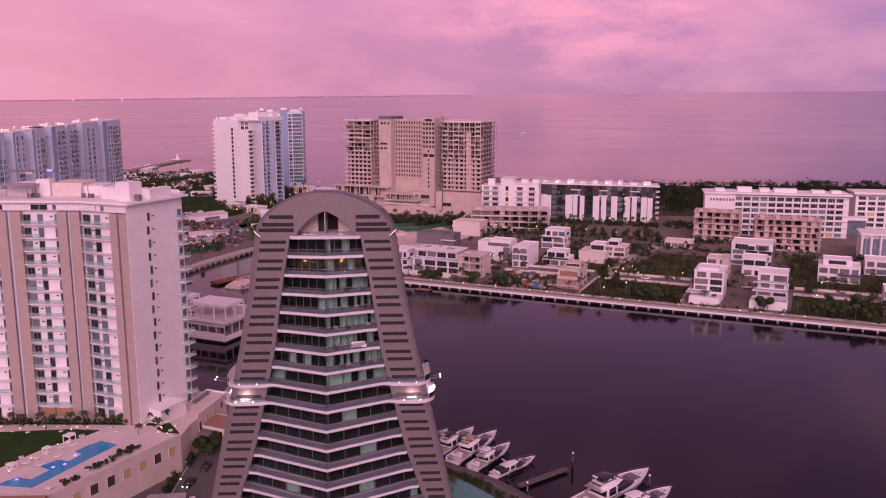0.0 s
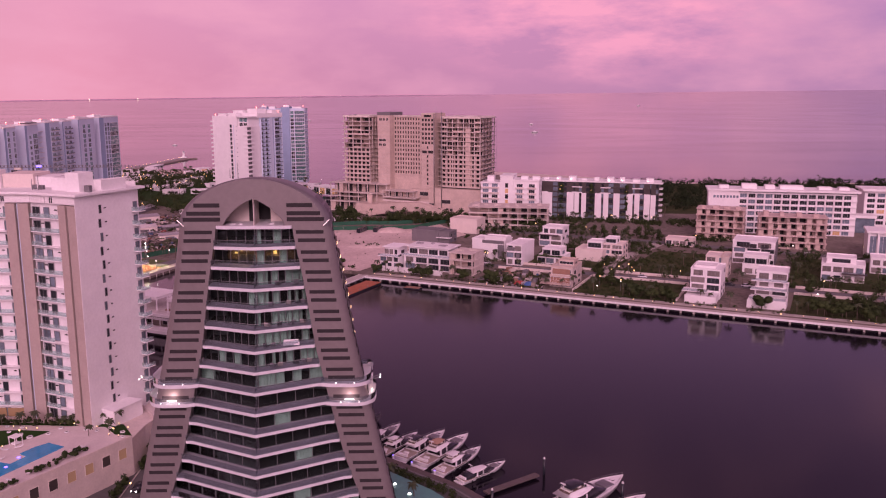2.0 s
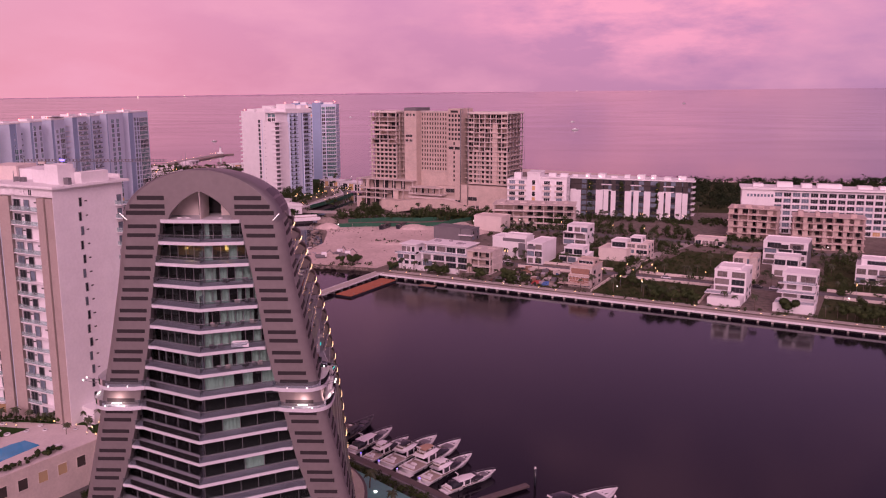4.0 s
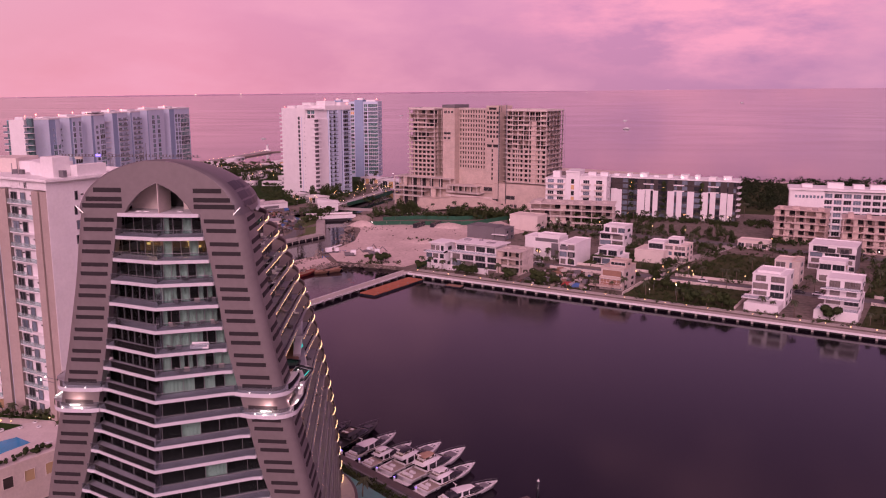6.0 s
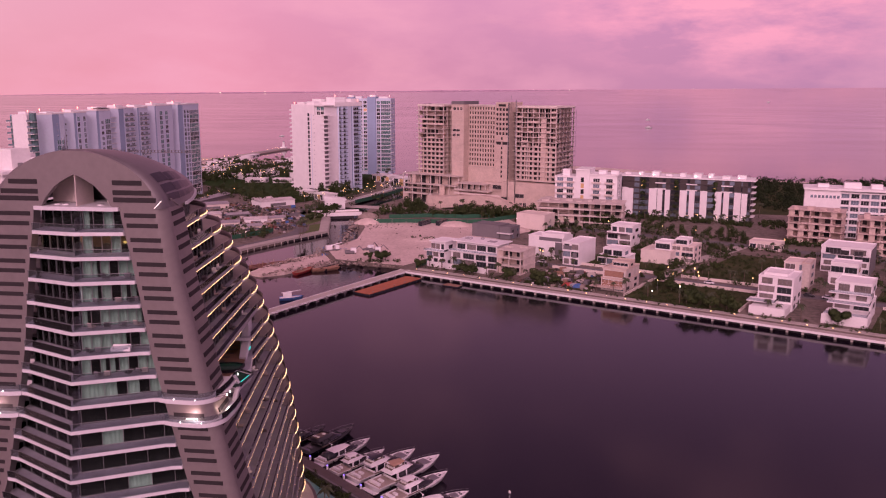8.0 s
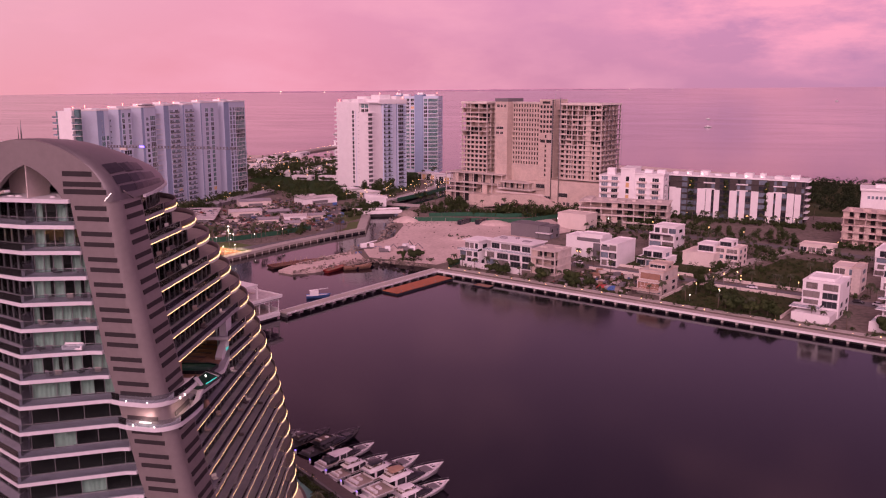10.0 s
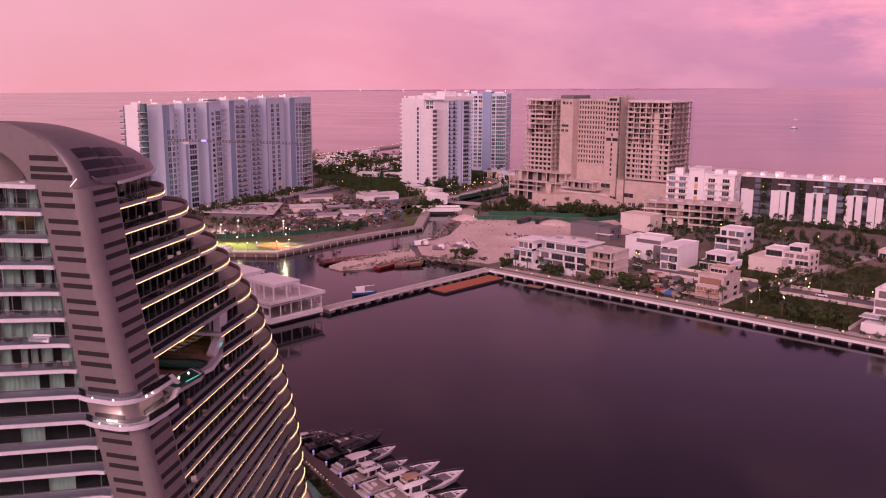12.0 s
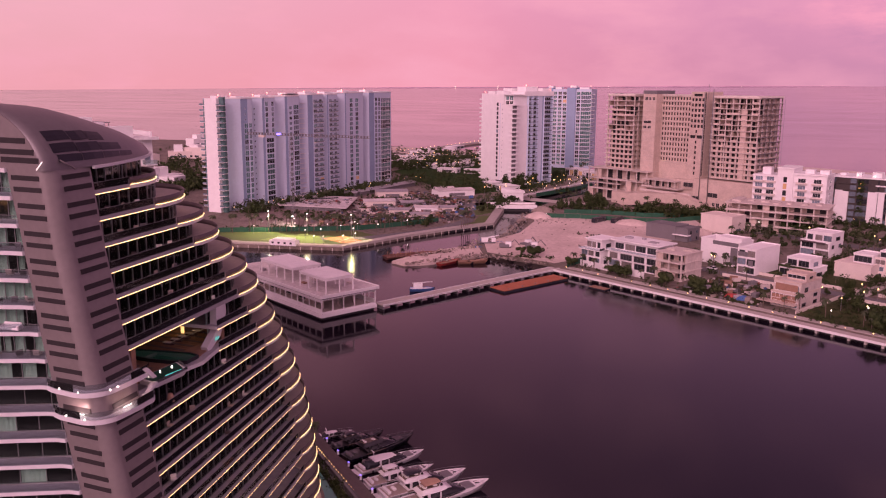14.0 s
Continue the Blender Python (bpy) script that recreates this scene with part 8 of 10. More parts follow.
def sun_bed():
    t = thing("sun_lounger", 0, 0, 0, 0, "white sun lounger on the pool terrace", "lounger", "sun loungers")
    box("seat", t, "gel", -0.35, 0.35, -0.9, 0.5, 0.25, 0.4)
    put("backrest", mesh_of("backrest", *box_data(-0.35, 0.35, 0, 0.7, 0, 0.1), "gel"), t, pose(0, 0.5, 0.32, 40))
    for x in (-0.3, 0.25):
        for y in (-0.85, 0.4):
            box("leg", t, "metal", x, x + 0.06, y, y + 0.06, 0, 0.25)
    return t


cb = cabana()
for n, (x, y) in enumerate(((-83.2, 200.2), (-86.0, 194.0), (-90.2, 185.2))):
    m = pose(*on_deck(x, y, 0.12), 0, 0, 64) @ Matrix.Scale(0.75, 4)
    if n == 0:
        cb.matrix_basis = m
    else:
        copy_thing(cb, m)
rs = ring_seat()
SEATS = [(-81.5, 203.5), (-84.5, 205.5), (-88, 207), (-78, 205.6), (-74, 206.5), (-70, 208), (-67, 207.2), (-64.5, 209), (-92.5, 188), (-91, 191.5), (-96, 206.6), (-100, 207.5), (-104, 205), (-98, 211), (-90, 210.5), (-86, 209.8), (-94, 184.5), (-107, 208), (-76.4, 209), (-60.5, 206.2), (-59.5, 203.4)]
spread(rs, [on_deck(x, y, 0.2) for x, y in SEATS], 11, (0.66, 0.8), 4)
sb = sun_bed()
spread(sb, [on_deck(x, y, 0.12) for x, y in ((-81.5, 198), (-84, 196.4), (-87, 190.5), (-88.4, 188), (-82.6, 191.5), (-84.8, 186.9), (-67.8, 195.5), (-66.5, 197.5), (-73, 184), (-75.2, 180.6), (-78, 175))], 11, (1, 1), 6)
gl = copy_thing(bollard, pose(-85, 206, 11.1))
rb = random.Random(9)
for x, y in [(-110 + n * 3.6 + rb.uniform(-1, 1), 208.6 + rb.uniform(-1.0, 3.0)) for n in range(15)] + [(-62 + rb.uniform(-2, 2), 204 + rb.uniform(-1, 4)) for _ in range(4)] + [(-90, 183), (-88, 190), (-85, 197.5)]:
    copy_thing(bollard, pose(x, y, 11.1) @ Matrix.Scale(0.7, 4))
for x, y in ((-55.8, 196), (-56.3, 188), (-45.8, 200), (-46, 190), (-56.5, 180), (-46, 212), (-57, 206)):
    copy_thing(bollard, pose(x, y, 1.95))


def car(x, y, yaw, paint, label, lit=False, z=1.95):
    c = thing("car", x, y, z, yaw, label, "car", "parked cars")
    rows = [[(xx, -w, 0.35), (xx, -w, zz * 0.8), (xx, -w * 0.9, zz), (xx, w * 0.9, zz), (xx, w, zz * 0.8), (xx, w, 0.35)] for xx, w, zz in ((-2.2, 0.78, 0.75), (-2.1, 0.88, 0.98), (-0.9, 0.9, 1.0), (0.9, 0.9, 0.98), (1.9, 0.86, 0.85), (2.25, 0.72, 0.62))]
    bd_ = loft("body", c, paint, rows)
    loft("cabin", c, "tint", [[(xx, -w, 0.95), (xx, -w * 0.85, zz), (xx, w * 0.85, zz), (xx, w, 0.95)] for xx, w, zz in ((-1.9, 0.78, 1.0), (-1.3, 0.78, 1.5), (0.3, 0.78, 1.52), (1.15, 0.76, 0.99))])
    box("roof", c, paint, -1.25, 0.25, -0.62, 0.62, 1.48, 1.56, 0.03)
    for x_ in (-1.4, 1.4):
        for y_ in (-0.85, 0.85):
            put("wheel", BOXES.setdefault("wheel", mesh_of("wheel", *tube_data([(0, -0.11, 0), (0, 0.11, 0)], 0.33, 10), "rubber")), c, Matrix.Translation((x_, y_, 0.33)))
    for y_ in (-0.6, 0.6):
        box("headlight", c, "lamp_c" if lit else "tint", 2.15, 2.28, y_ - 0.18, y_ + 0.18, 0.55, 0.72, 0.02, on=bd_)
    return c


car(-51.5, 203.5, -95, "car_d", "black car parked on the drive")
car(-53.5, 194.5, -100, "car_d", "black car with its headlights on", True)
car(-50, 184.5, -60, "car_w", "grey car half hidden by hedges")
rc = random.Random(31)
for n in range(12):
    s, d = rc.uniform(-10, 250), rc.choice((50.4, 54, 155.5, 160))
    car(*quay(s, d), QYAW + rc.choice((0, 180)), rc.choice(("car_w", "car_d", "car_w", "red")), "small car parked along the street", z=1.95)
for n in range(7):
    car(-128 + rc.uniform(-2, 2), 574 + n * 4.2, 20 + rc.uniform(-6, 6), rc.choice(("car_w", "car_d")), "small car parked by the access road", z=1.95)
for n in range(6):
    car(-96 + n * 3.0, 668 + n * 6, 20, rc.choice(("car_w", "car_d", "red")), "small car in the hotel car park", z=1.95)
car(-44, 612, 10, "car_w", "white car on the circle with lights on", True)
# ---- canal, park and works yard ----
cw = thing("canal_wall", 0, 0, 0, 0, "pale concrete canal wall with railing posts", "wall", kind="structure")
CANAL = [(-300, 415.4), (-176, 415.4), (-124.2, 429), (-107.6, 473), (-94, 501.6), (-80.5, 526), (-91, 572), (-96, 592), (-99.5, 628)]
put("wall", mesh_of("wall", *band_data(CANAL, 0.5, 1.15, 2.45), "paving"), cw)
# dark colour of the footing stands in for shade below the coping
put("footing", mesh_of("footing", *band_data([(x - 0.35, y + 0.4) for x, y in CANAL], 0.6, -1.5, 1.15), "dark"), cw, None, "set-back footing under the coping, coloured dark as shade")
put("walkway", mesh_of("walkway", *band_data([(x - 1.0, y + 1.5) for x, y in CANAL], 5.0, 1.7, 2.0), "paving"), cw)
cp = np.array(CANAL)
for i in range(1, 7):
    n = int(np.linalg.norm(cp[i + 1] - cp[i]) / 5)
    for q in range(n):
        p = cp[i] + (cp[i + 1] - cp[i]) * q / n
        put("rib", BOXES.setdefault("rib", mesh_of("rib", *box_data(-0.22, 0.22, -0.35, 0.35, 0, 2.3), "paving")), cw, pose(p[0] + 0.1, p[1] - 0.1, -1.0))
sheet("yard", [(-112, 508), (-100, 545), (-104, 590), (-118, 612), (-150, 632), (-235, 625), (-240, 520), (-205, 446), (-140, 480)], "yard", "dark littered ground of the works yard", 1.87)
sheet("lawn", [(-300, 420), (-178, 420), (-128, 432), (-118, 462), (-140, 472), (-205, 438), (-300, 432)], "park_grass", "floodlit park lawn by the canal", 1.9)
sheet("sports_court", [(-172, 428), (-150, 429), (-137, 434), (-150, 449), (-168, 443)], "court_green", "lit green sports court", 1.96)
sheet("sports_court", [(-145, 445), (-139, 456), (-120, 446), (-129, 437)], "court", "lit orange clay court", 1.96)
boxes("court_line", tagged(thing("court_marking", 0, 0, 0, 0, "white painted lines on the clay court", "marking", kind="structure")), "white", [(-138, -126, 445.9, 446.1, 1.96, 1.975), (-133.1, -132.9, 440.5, 451, 1.96, 1.975)], 0.002)
gate = thing("park_gatehouse", -160.5, 419.5, 1.8, 8, "small white gatehouse by the canal walk", "gatehouse")
box("wall", gate, "white", 0, 14, 0, 5, 0, 2.4)
box("roof_slab", gate, "white", 2, 12, -0.4, 5.4, 2.4, 3.2)
for n in range(4):
    window(gate, 2 + n * 3.2, 0, 0.7, 1.4, 1.2, "F", "dark", "white", 1)


def green_fence(pts, label="green mesh site fence", h=2.6):
    f = thing("site_fence", 0, 0, 1.8, 0, label, "fence", "green site fences")
    for a, b in zip(pts, pts[1:]):
        d = math.hypot(b[0] - a[0], b[1] - a[1])
        n = max(1, int(d / 8))
        for i in range(n):
            p = [(a[0] + (b[0] - a[0]) * t, a[1] + (b[1] - a[1]) * t) for t in (i / n, (i + 0.5) / n, (i + 0.985) / n)]
            put("panel", mesh_of("panel", *band_data(p, 0.08, 0, h), "green_mesh"), f)


green_fence([(-300, 436), (-206, 437), (-160, 462), (-140, 476), (-122, 500), (-112, 520)])
green_fence([(-66, 560), (-40, 566), (-10, 566), (8, 570), (30, 596)])
green_fence([(-54, 582), (-30, 590), (-6, 588), (30, 604), (80, 600)])
green_fence([quay(1, 9), quay(-1, 22), quay(-4, 40)])
green_fence([(-92, 650), (-78, 690), (-70, 730)])


def shed(x, y, yaw, w, d, h, roof, label, wall="cream", n=1):
    s = thing("shed", x, y, 1.8, yaw, label, "shed", "yard sheds")
    h *= 0.8
    box("wall", s, wall, 0, w, 0, d, 0, h)
    rows = [[(-0.5 + (w + 1) * i / 10, yy, h + 0.1 + (1.1 if k == 1 else 0) * (1 if roof != "flat" else 0.1) + 0.05 * (i % 2)) for i in range(11)] for k, yy in enumerate((-0.5, d / 2, d + 0.5))]
    put("roof", mesh_of("roof", *grid_data(rows), "tin" if roof != "white" else "roofing"), s)
    for i in range(n):
        window(s, w * (i + 0.5) / n, 0, 0.4, w / n * 0.45, h * 0.5, "F", "grey", "metal", 1)
    return s


for a in ((-178, 553, 32, 20, 13, 4.2, "white", "pale workshop shed with a bright roof", "cream"), (-153, 618, 45, 27, 15, 5.0, "white", "long white-roofed storage hall", "white"), (-192, 598, 32, 22, 15, 4.6, "tin", "workshop shed with a pale metal roof", "cream"),
          (-150, 532, 24, 12, 8, 3.2, "tin", "small yard shed with a metal roof", "cream"), (-132, 522, 30, 12, 7, 3.0, "tin", "low site hut with a rusty roof", "concrete"), (-140, 548, 20, 14, 9, 3.2, "white", "white site office hut", "white"), (-126, 556, 28, 10, 7, 3, "tin", "small tin-roofed site hut", "cream"), (-158, 566, 30, 14, 6, 3.0, "tin", "small low store with a rusty roof", "grey"),
          (-206, 600, 82, 74, 11, 3.2, "tin", "long low canopy of grey sheeting", "grey"), (-232, 590, 10, 26, 8, 3.2, "tin", "low blue-grey shed by the hotel gardens", "grey"), (-165, 640, 40, 14, 8, 3.4, "white", "small white store house", "white")):
    shed(*a)
wh = thing("workshop_hall", -225, 522, 1.8, 7, "large low open-sided workshop with a patched pale roof", "hall")
box("back_wall", wh, "grey", 0.5, 36, 45.0, 45.6, 0, 2.3)
box("front_wall", wh, "grey", 6, 44, 1.2, 1.6, 0, 2.3)
boxes("post", wh, "metal", [(x, x + 0.3, y, y + 0.3, 0, 2.3) for x in np.linspace(0.5, 34, 7) for y in (0.5, 16, 32, 44)], kind="stuff")
prism("roof", wh, "roofing", [(0, 0), (48, 0), (42, 26), (36, 50), (-8, 46), (-5, 20)], 2.3, 2.8)
rj = random.Random(31)
boxes("roof_patch", wh, "tin", [(x, x + rj.uniform(2, 8), y, y + rj.uniform(1.5, 6), 2.8, 2.86 + rj.uniform(0, 0.1)) for x, y in [(rj.uniform(0, 32), rj.uniform(3, 40)) for _ in range(16)]], kind="stuff")
tube("roof_hose", wh, "hull_dark", [(2, 30, 3.1), (6, 38, 3.1), (12, 30, 3.1), (20, 34, 3.1), (26, 40, 3.1)], 0.4, 6)


def litter(name, label, spots, size, material, seed, z=1.88, tall=0.8, category="litter"):
    """Broken boxes, boards and sheets lying as they fell."""
    rnd = random.Random(seed)
    vs, fs = [], []
    quad = [[0, 1, 3, 2], [4, 6, 7, 5], [0, 4, 5, 1], [2, 3, 7, 6], [0, 2, 6, 4], [1, 5, 7, 3]]
    for sp in spots:
        k = rnd.uniform(*size)
        w, d, h = k * rnd.uniform(0.5, 1.5), k * rnd.uniform(0.3, 0.9), k * rnd.uniform(0.1, tall)
        m = Matrix.Rotation(rnd.uniform(0, 6.3), 3, "Z") @ Matrix.Rotation(rnd.uniform(-0.3, 0.3), 3, "X") @ Matrix.Rotation(rnd.uniform(-0.25, 0.25), 3, "Y")
        c = Vector((sp[0], sp[1], (sp[2] if len(sp) > 2 else z) + h * 0.4))
        fs += [[i + len(vs) for i in q] for q in quad]
        vs += [m @ Vector((x * w / 2 * rnd.uniform(0.7, 1), y * d / 2 * rnd.uniform(0.7, 1), q * h / 2)) + c for x in (-1, 1) for y in (-1, 1) for q in (-1, 1)]
    return tagged(put(name, mesh_of(name, vs, fs, material)), label, category, kind="stuff")


def patch(rnd, n, x, y, rx, ry):
    return [(x + rnd.gauss(0, rx), y + rnd.gauss(0, ry)) for _ in range(n)]


ry = random.Random(61)
YARD = [(-166, 505), (-152, 508), (-142, 505), (-176, 520), (-158, 526), (-146, 518), (-130, 512), (-128, 534), (-118, 528), (-150, 545), (-166, 545), (-172, 590), (-180, 580), (-160, 590), (-150, 580), (-140, 580), (-135, 600), (-170, 620), (-182, 630), (-160, 610), (-128, 575), (-112, 545)]
litter("yard_litter", "litter of timber, sheets and scrap over the works yard", [p for x, y in YARD for p in patch(ry, 150, x, y, 7, 6)], (0.5, 2.6), "junk", 1)
litter("roof_litter", "scrap and blue sheeting lying on the workshop roof", [(*p, 4.6) for p in patch(ry, 90, -198, 546, 8, 8) + patch(ry, 60, -212, 540, 7, 6)], (0.6, 2.6), "junk", 2, tall=0.3)
litter("site_litter", "boards and rubble strewn over the building plot", [quay(ry.uniform(54, 90), ry.uniform(10, 46)) for _ in range(260)] + [quay(ry.uniform(100, 106), ry.uniform(60, 110)) for _ in range(30)], (0.4, 1.8), "junk", 3)
SHORE = [((-80, 410), (-57, 441)), ((-58, 441), (-22, 436)), ((-84, 428), (-68, 460)), ((-66, 505), (-74, 575)), ((-70, 470), (-58, 505)), ((-62, 545), (-78, 600)), ((-60, 470), (-40, 466)), ((-72, 575), (-60, 560)), ((-64, 480), (-62, 560))]
litter("shore_rubble", "broken concrete and stones along the sandy shore", [(x0 + (x1 - x0) * t + ry.gauss(0, 2.2), y0 + (y1 - y0) * t + ry.gauss(0, 2.2), 1.35) for (x0, y0), (x1, y1) in SHORE for t in [ry.random() for _ in range(150)]], (0.3, 1.2), "rubble", 4, category="rubble")
litter("spoil_stones", "loose stones on the bare sandy plot", [(ry.uniform(-62, 20), ry.uniform(445, 572)) for _ in range(150)] + patch(ry, 160, -64, 566, 6, 8) + patch(ry, 60, -52, 548, 7, 6), (0.25, 0.9), "rubble", 5, z=1.92, category="rubble")
random.seed(77)
for n in range(70):
    x, y = random.uniform(-180, -112), random.uniform(482, 620)
    if y < 474 + (x + 138) * 1.0 + 14:
        continue
    c = thing("yard_crate", x, y, 1.8, random.uniform(0, 90), "heap of weathered building material in the yard", "material heap", "yard heaps")
    m = random.choice(("concrete", "rock", "tin", "wood", "grey", "rock", "wood", "sand", "blue"))
    w, d, hh = random.uniform(1.2, 5), random.uniform(1, 3), random.uniform(0.5, 2.2)
    ox, oy = random.uniform(-1.5, 1.5), random.uniform(-1.5, 1.5)
    box("piece", c, m, ox - w / 2, ox + w / 2, oy - d / 2, oy + d / 2, 0, hh, 0.12)
# debris on the plot between the front row and the street
for n in range(26):
    x, y = quay(random.uniform(55, 88), random.uniform(14, 44))
    c = thing("yard_crate", x, y, 1.8, random.uniform(0, 90), "stack of building material on the plot", "material heap", "yard heaps")
    box("piece", c, random.choice(("concrete", "rock", "wood", "grey", "tin")), -1.6, 1.6, -1, 1, 0, random.uniform(0.5, 1.8), 0.12)
for s_, c_ in ((77, "red"), (82, "blue")):
    x, y = quay(s_, 16)
    c = thing("tarpaulin_heap", x, y, 1.8, QYAW, "heap under a bright %s tarpaulin" % c_, "material heap", "yard heaps")
    loft("cover", c, c_, cabin_rows(-3, 3, 3.4, 0, 1.6, 1.5, 1.2))
for x, y, m in ((-28, 553, "grey"), (-17.5, 556, "grey")):
    c = thing("container", x, y, 1.9, 70, "dark green-grey site container", "container", "site containers")
    box("body", c, "hull_dark", 0, 12, 0, 2.6, 0, 2.7, 0.06)
    for n in range(11):
        box("rib", c, "grey", 0.5 + n * 1.05, 0.7 + n * 1.05, -0.06, 0.02, 0.2, 2.5)
dm = random.Random(4)
# earth heaps on the plot: low mounds
for x, y, r, h in ((-8, 560, 10, 2.6), (10, 556, 8, 2.0), (30, 545, 9, 2.4), (-64, 560, 8, 3.0), (-68, 585, 7, 3.2), (-20, 508, 12, 1.0), (-44, 470, 9, 1.2)):
    rows = []
    for i in range(7):
        t = i / 6
        rows.append([(r * t * (1 + 0.2 * dm.random()) * math.cos(a), r * 0.7 * t * (1 + 0.2 * dm.random()) * math.sin(a), h * (1 - t * t) * (0.85 + 0.3 * dm.random()) - 0.1 * t) for a in np.linspace(0, 2 * math.pi, 15)[:-1]])
    tagged(put("spoil_mound", mesh_of("spoil_mound", *grid_data(rows, True), "sand" if r > 7.5 else "rock", True), None, Matrix.Translation((x, y, 1.9))), "low heap of pale sandy spoil", "spoil heap", "spoil heaps")

# canal bridge with its white pavilion, ramps of the hotel drive
br = thing("canal_bridge", -101, 589, 1.8, 22, "white canal bridge with a small gate pavilion", "bridge")
box("deck", br, "paving", -6, 26, -6, 6, 0.2, 1.2)
box("parapet", br, "white", -6, 26, -6.3, -5.9, 0, 2.4)
box("parapet", br, "white", -6, 26, 5.9, 6.3, 0, 2.4)
box("abutment", br, "dark", 3.5, 21, -5.6, 5.6, -3, 0.2)
pv = thing("gate_pavilion", -106, 617, 1.8, 20, "white gate pavilion with a sloping roof", "pavilion")
box("wall", pv, "white", 0, 14, 0, 8, 0, 6.0)
put("roof", mesh_of("roof", *prism_data([(-1, 0), (15, 0), (15, 0.8), (-1, 3.2)], -1, 9), "white"), pv, pose(0, 0, 6.0, 90) @ Matrix.Diagonal((1, 1, -1, 1)))
dr = thing("drive_ramp", 0, 0, 0, 0, "pale curving raised hotel drive", "ramp", kind="structure")
RAMP = [(-101.0, 619.0), (-94.0, 646.0), (-86.0, 682.0), (-77.0, 722.0), (-89.0, 770.0), (-87.0, 846.0)]
put("deck", mesh_of("deck", *band_data(RAMP, 7, 1.0, 3.6), "paving"), dr)
put("parapet", mesh_of("parapet", *band_data(RAMP, 0.4, 3.6, 4.6), "white"), dr)
for x, y in RAMP[1:] + [((a[0] + b[0]) / 2, (a[1] + b[1]) / 2) for a, b in zip(RAMP, RAMP[1:])]:
    copy_thing(lampc, pose(x, y, 3.4) @ Matrix.Scale(0.6, 4))

# tower crane with a blue sign
cr = thing("tower_crane", -196.5, 498, 1.8, 0, "slim tower crane with a small blue sign on its jib", "crane")
lat = []
for n in range(24):
    z = n * 1.9
    lat += [(-0.8, 0.8, -0.85, -0.75, z, z + 0.12), (-0.8, 0.8, 0.75, 0.85, z, z + 0.12)]
boxes("mast", cr, "metal", lat + [(x - 0.09, x + 0.09, y - 0.09, y + 0.09, 0, 48) for x in (-0.8, 0.8) for y in (-0.8, 0.8)])
boxes("jib", cr, "metal", [(-30, 52, y - 0.08, y + 0.08, 48 + (1.2 if y == 0 else 0), 48.16 + (1.2 if y == 0 else 0)) for y in (-0.7, 0, 0.7)] + [(-30 + n * 2, -29.88 + n * 2, -0.7, 0.7, 48, 49.3) for n in range(41)])
boxes("sign", cr, "lamp_b", [(-9.5, -6.5, -1.0, -0.85, 48.3, 49.4)])
boxes("counterweight", cr, "concrete", [(-22, -18, -0.9, 0.9, 46.6, 48)])
# floodlight on the yard
fl = thing("floodlight", -181, 472, 1.8, 0, "dazzling white floodlight on a mast", "lamp")
tube("post", fl, "metal", [(0, 0, 0), (0, 0, 5)], 0.12)
put("light", mesh_of("light", *tube_data([(0, -0.2, 5.5), (0, 0.3, 5.5)], 1.1, 12), "flood"), fl)
yard_lamp = bpy.data.lights.new("yard_lamp", "POINT")
yard_lamp.energy, yard_lamp.color, yard_lamp.shadow_soft_size = 14000, (1.0, 0.86, 0.80), 0.5
new("yard_lamp", yard_lamp).matrix_world = Matrix.Translation((-181, 470.4, 7.6))
for x, y in ((-180, 436), (-157, 437), (-134, 443)):
    ld = bpy.data.lights.new("court_lamp", "SPOT")
    ld.energy, ld.color, ld.spot_size, ld.shadow_soft_size = 21000, (1.0, 0.86, 0.5), radians(125), 0.06
    new("court_lamp", ld).matrix_world = look((x, y + 12, 13), (x, y, 1.9))
    fp = thing("floodlight", x, y + 12.4, 1.8, 0, "tall park floodlight over the court", "lamp", "court floodlights")
    tube("post", fp, "metal", [(0, 0, 0), (0, 0, 11.4)], 0.14)
    box("light", fp, "lamp_c", -0.35, 0.35, -0.2, 0.15, 11.4, 11.75)

for x, y in ((-140.2, 428.4), (-136.0, 430.2), (-128.2, 436.2), (-125.0, 443.0), (-185, 441.7), (-153.1, 441.2), (-147.7, 447.6), (-143.4, 460.5), (-133, 455.6), (-138.4, 470.5), (-195, 470), (-188.8, 468)):
    copy_thing(lampc, pose(x, y, 1.85) @ Matrix.Diagonal((1.25, 1.25, 0.85, 1)))
rk = random.Random(88)
litter("yard_sheets", "pale sheets, bags and crates stacked about the works yard", [p for x, y in ((-150, 540), (-136, 552), (-160, 560), (-128, 545), (-146, 574), (-165, 578), (-140, 592), (-176, 604), (-122, 560), (-118, 580), (-190, 560), (-156, 600)) for p in patch(rk, 26, x, y, 7, 6)], (1.2, 3.4), "pale_junk", 8, tall=0.5)

# ---- jetty, lighthouse, beach ----
jt = thing("stone_jetty", 0, 0, 0, 0, "long rubble jetty running out to sea with small lights", "jetty", kind="structure")
JET = [(-344, 940), (-338, 985), (-331, 1040), (-324, 1095), (-317, 1150), (-311, 1190)]
put("mole", mesh_of("mole", *band_data([(x + 5, y) for x, y in JET] + [(-299, 1199)], 4.5, -1, 1.4), "rock"), jt)
put("walk", mesh_of("walk", *band_data(JET, 4.5, 1.5, 2.6), "paving"), jt)
jp = np.array(JET)
for n in range(26):
    t = n / 26 * 4.9
    i = int(t)
    p = jp[i] + (jp[i + 1] - jp[i]) * (t - i)
    copy_thing(bollard, pose(p[0] - 3, p[1], 2.6) @ Matrix.Scale(1.3, 4))
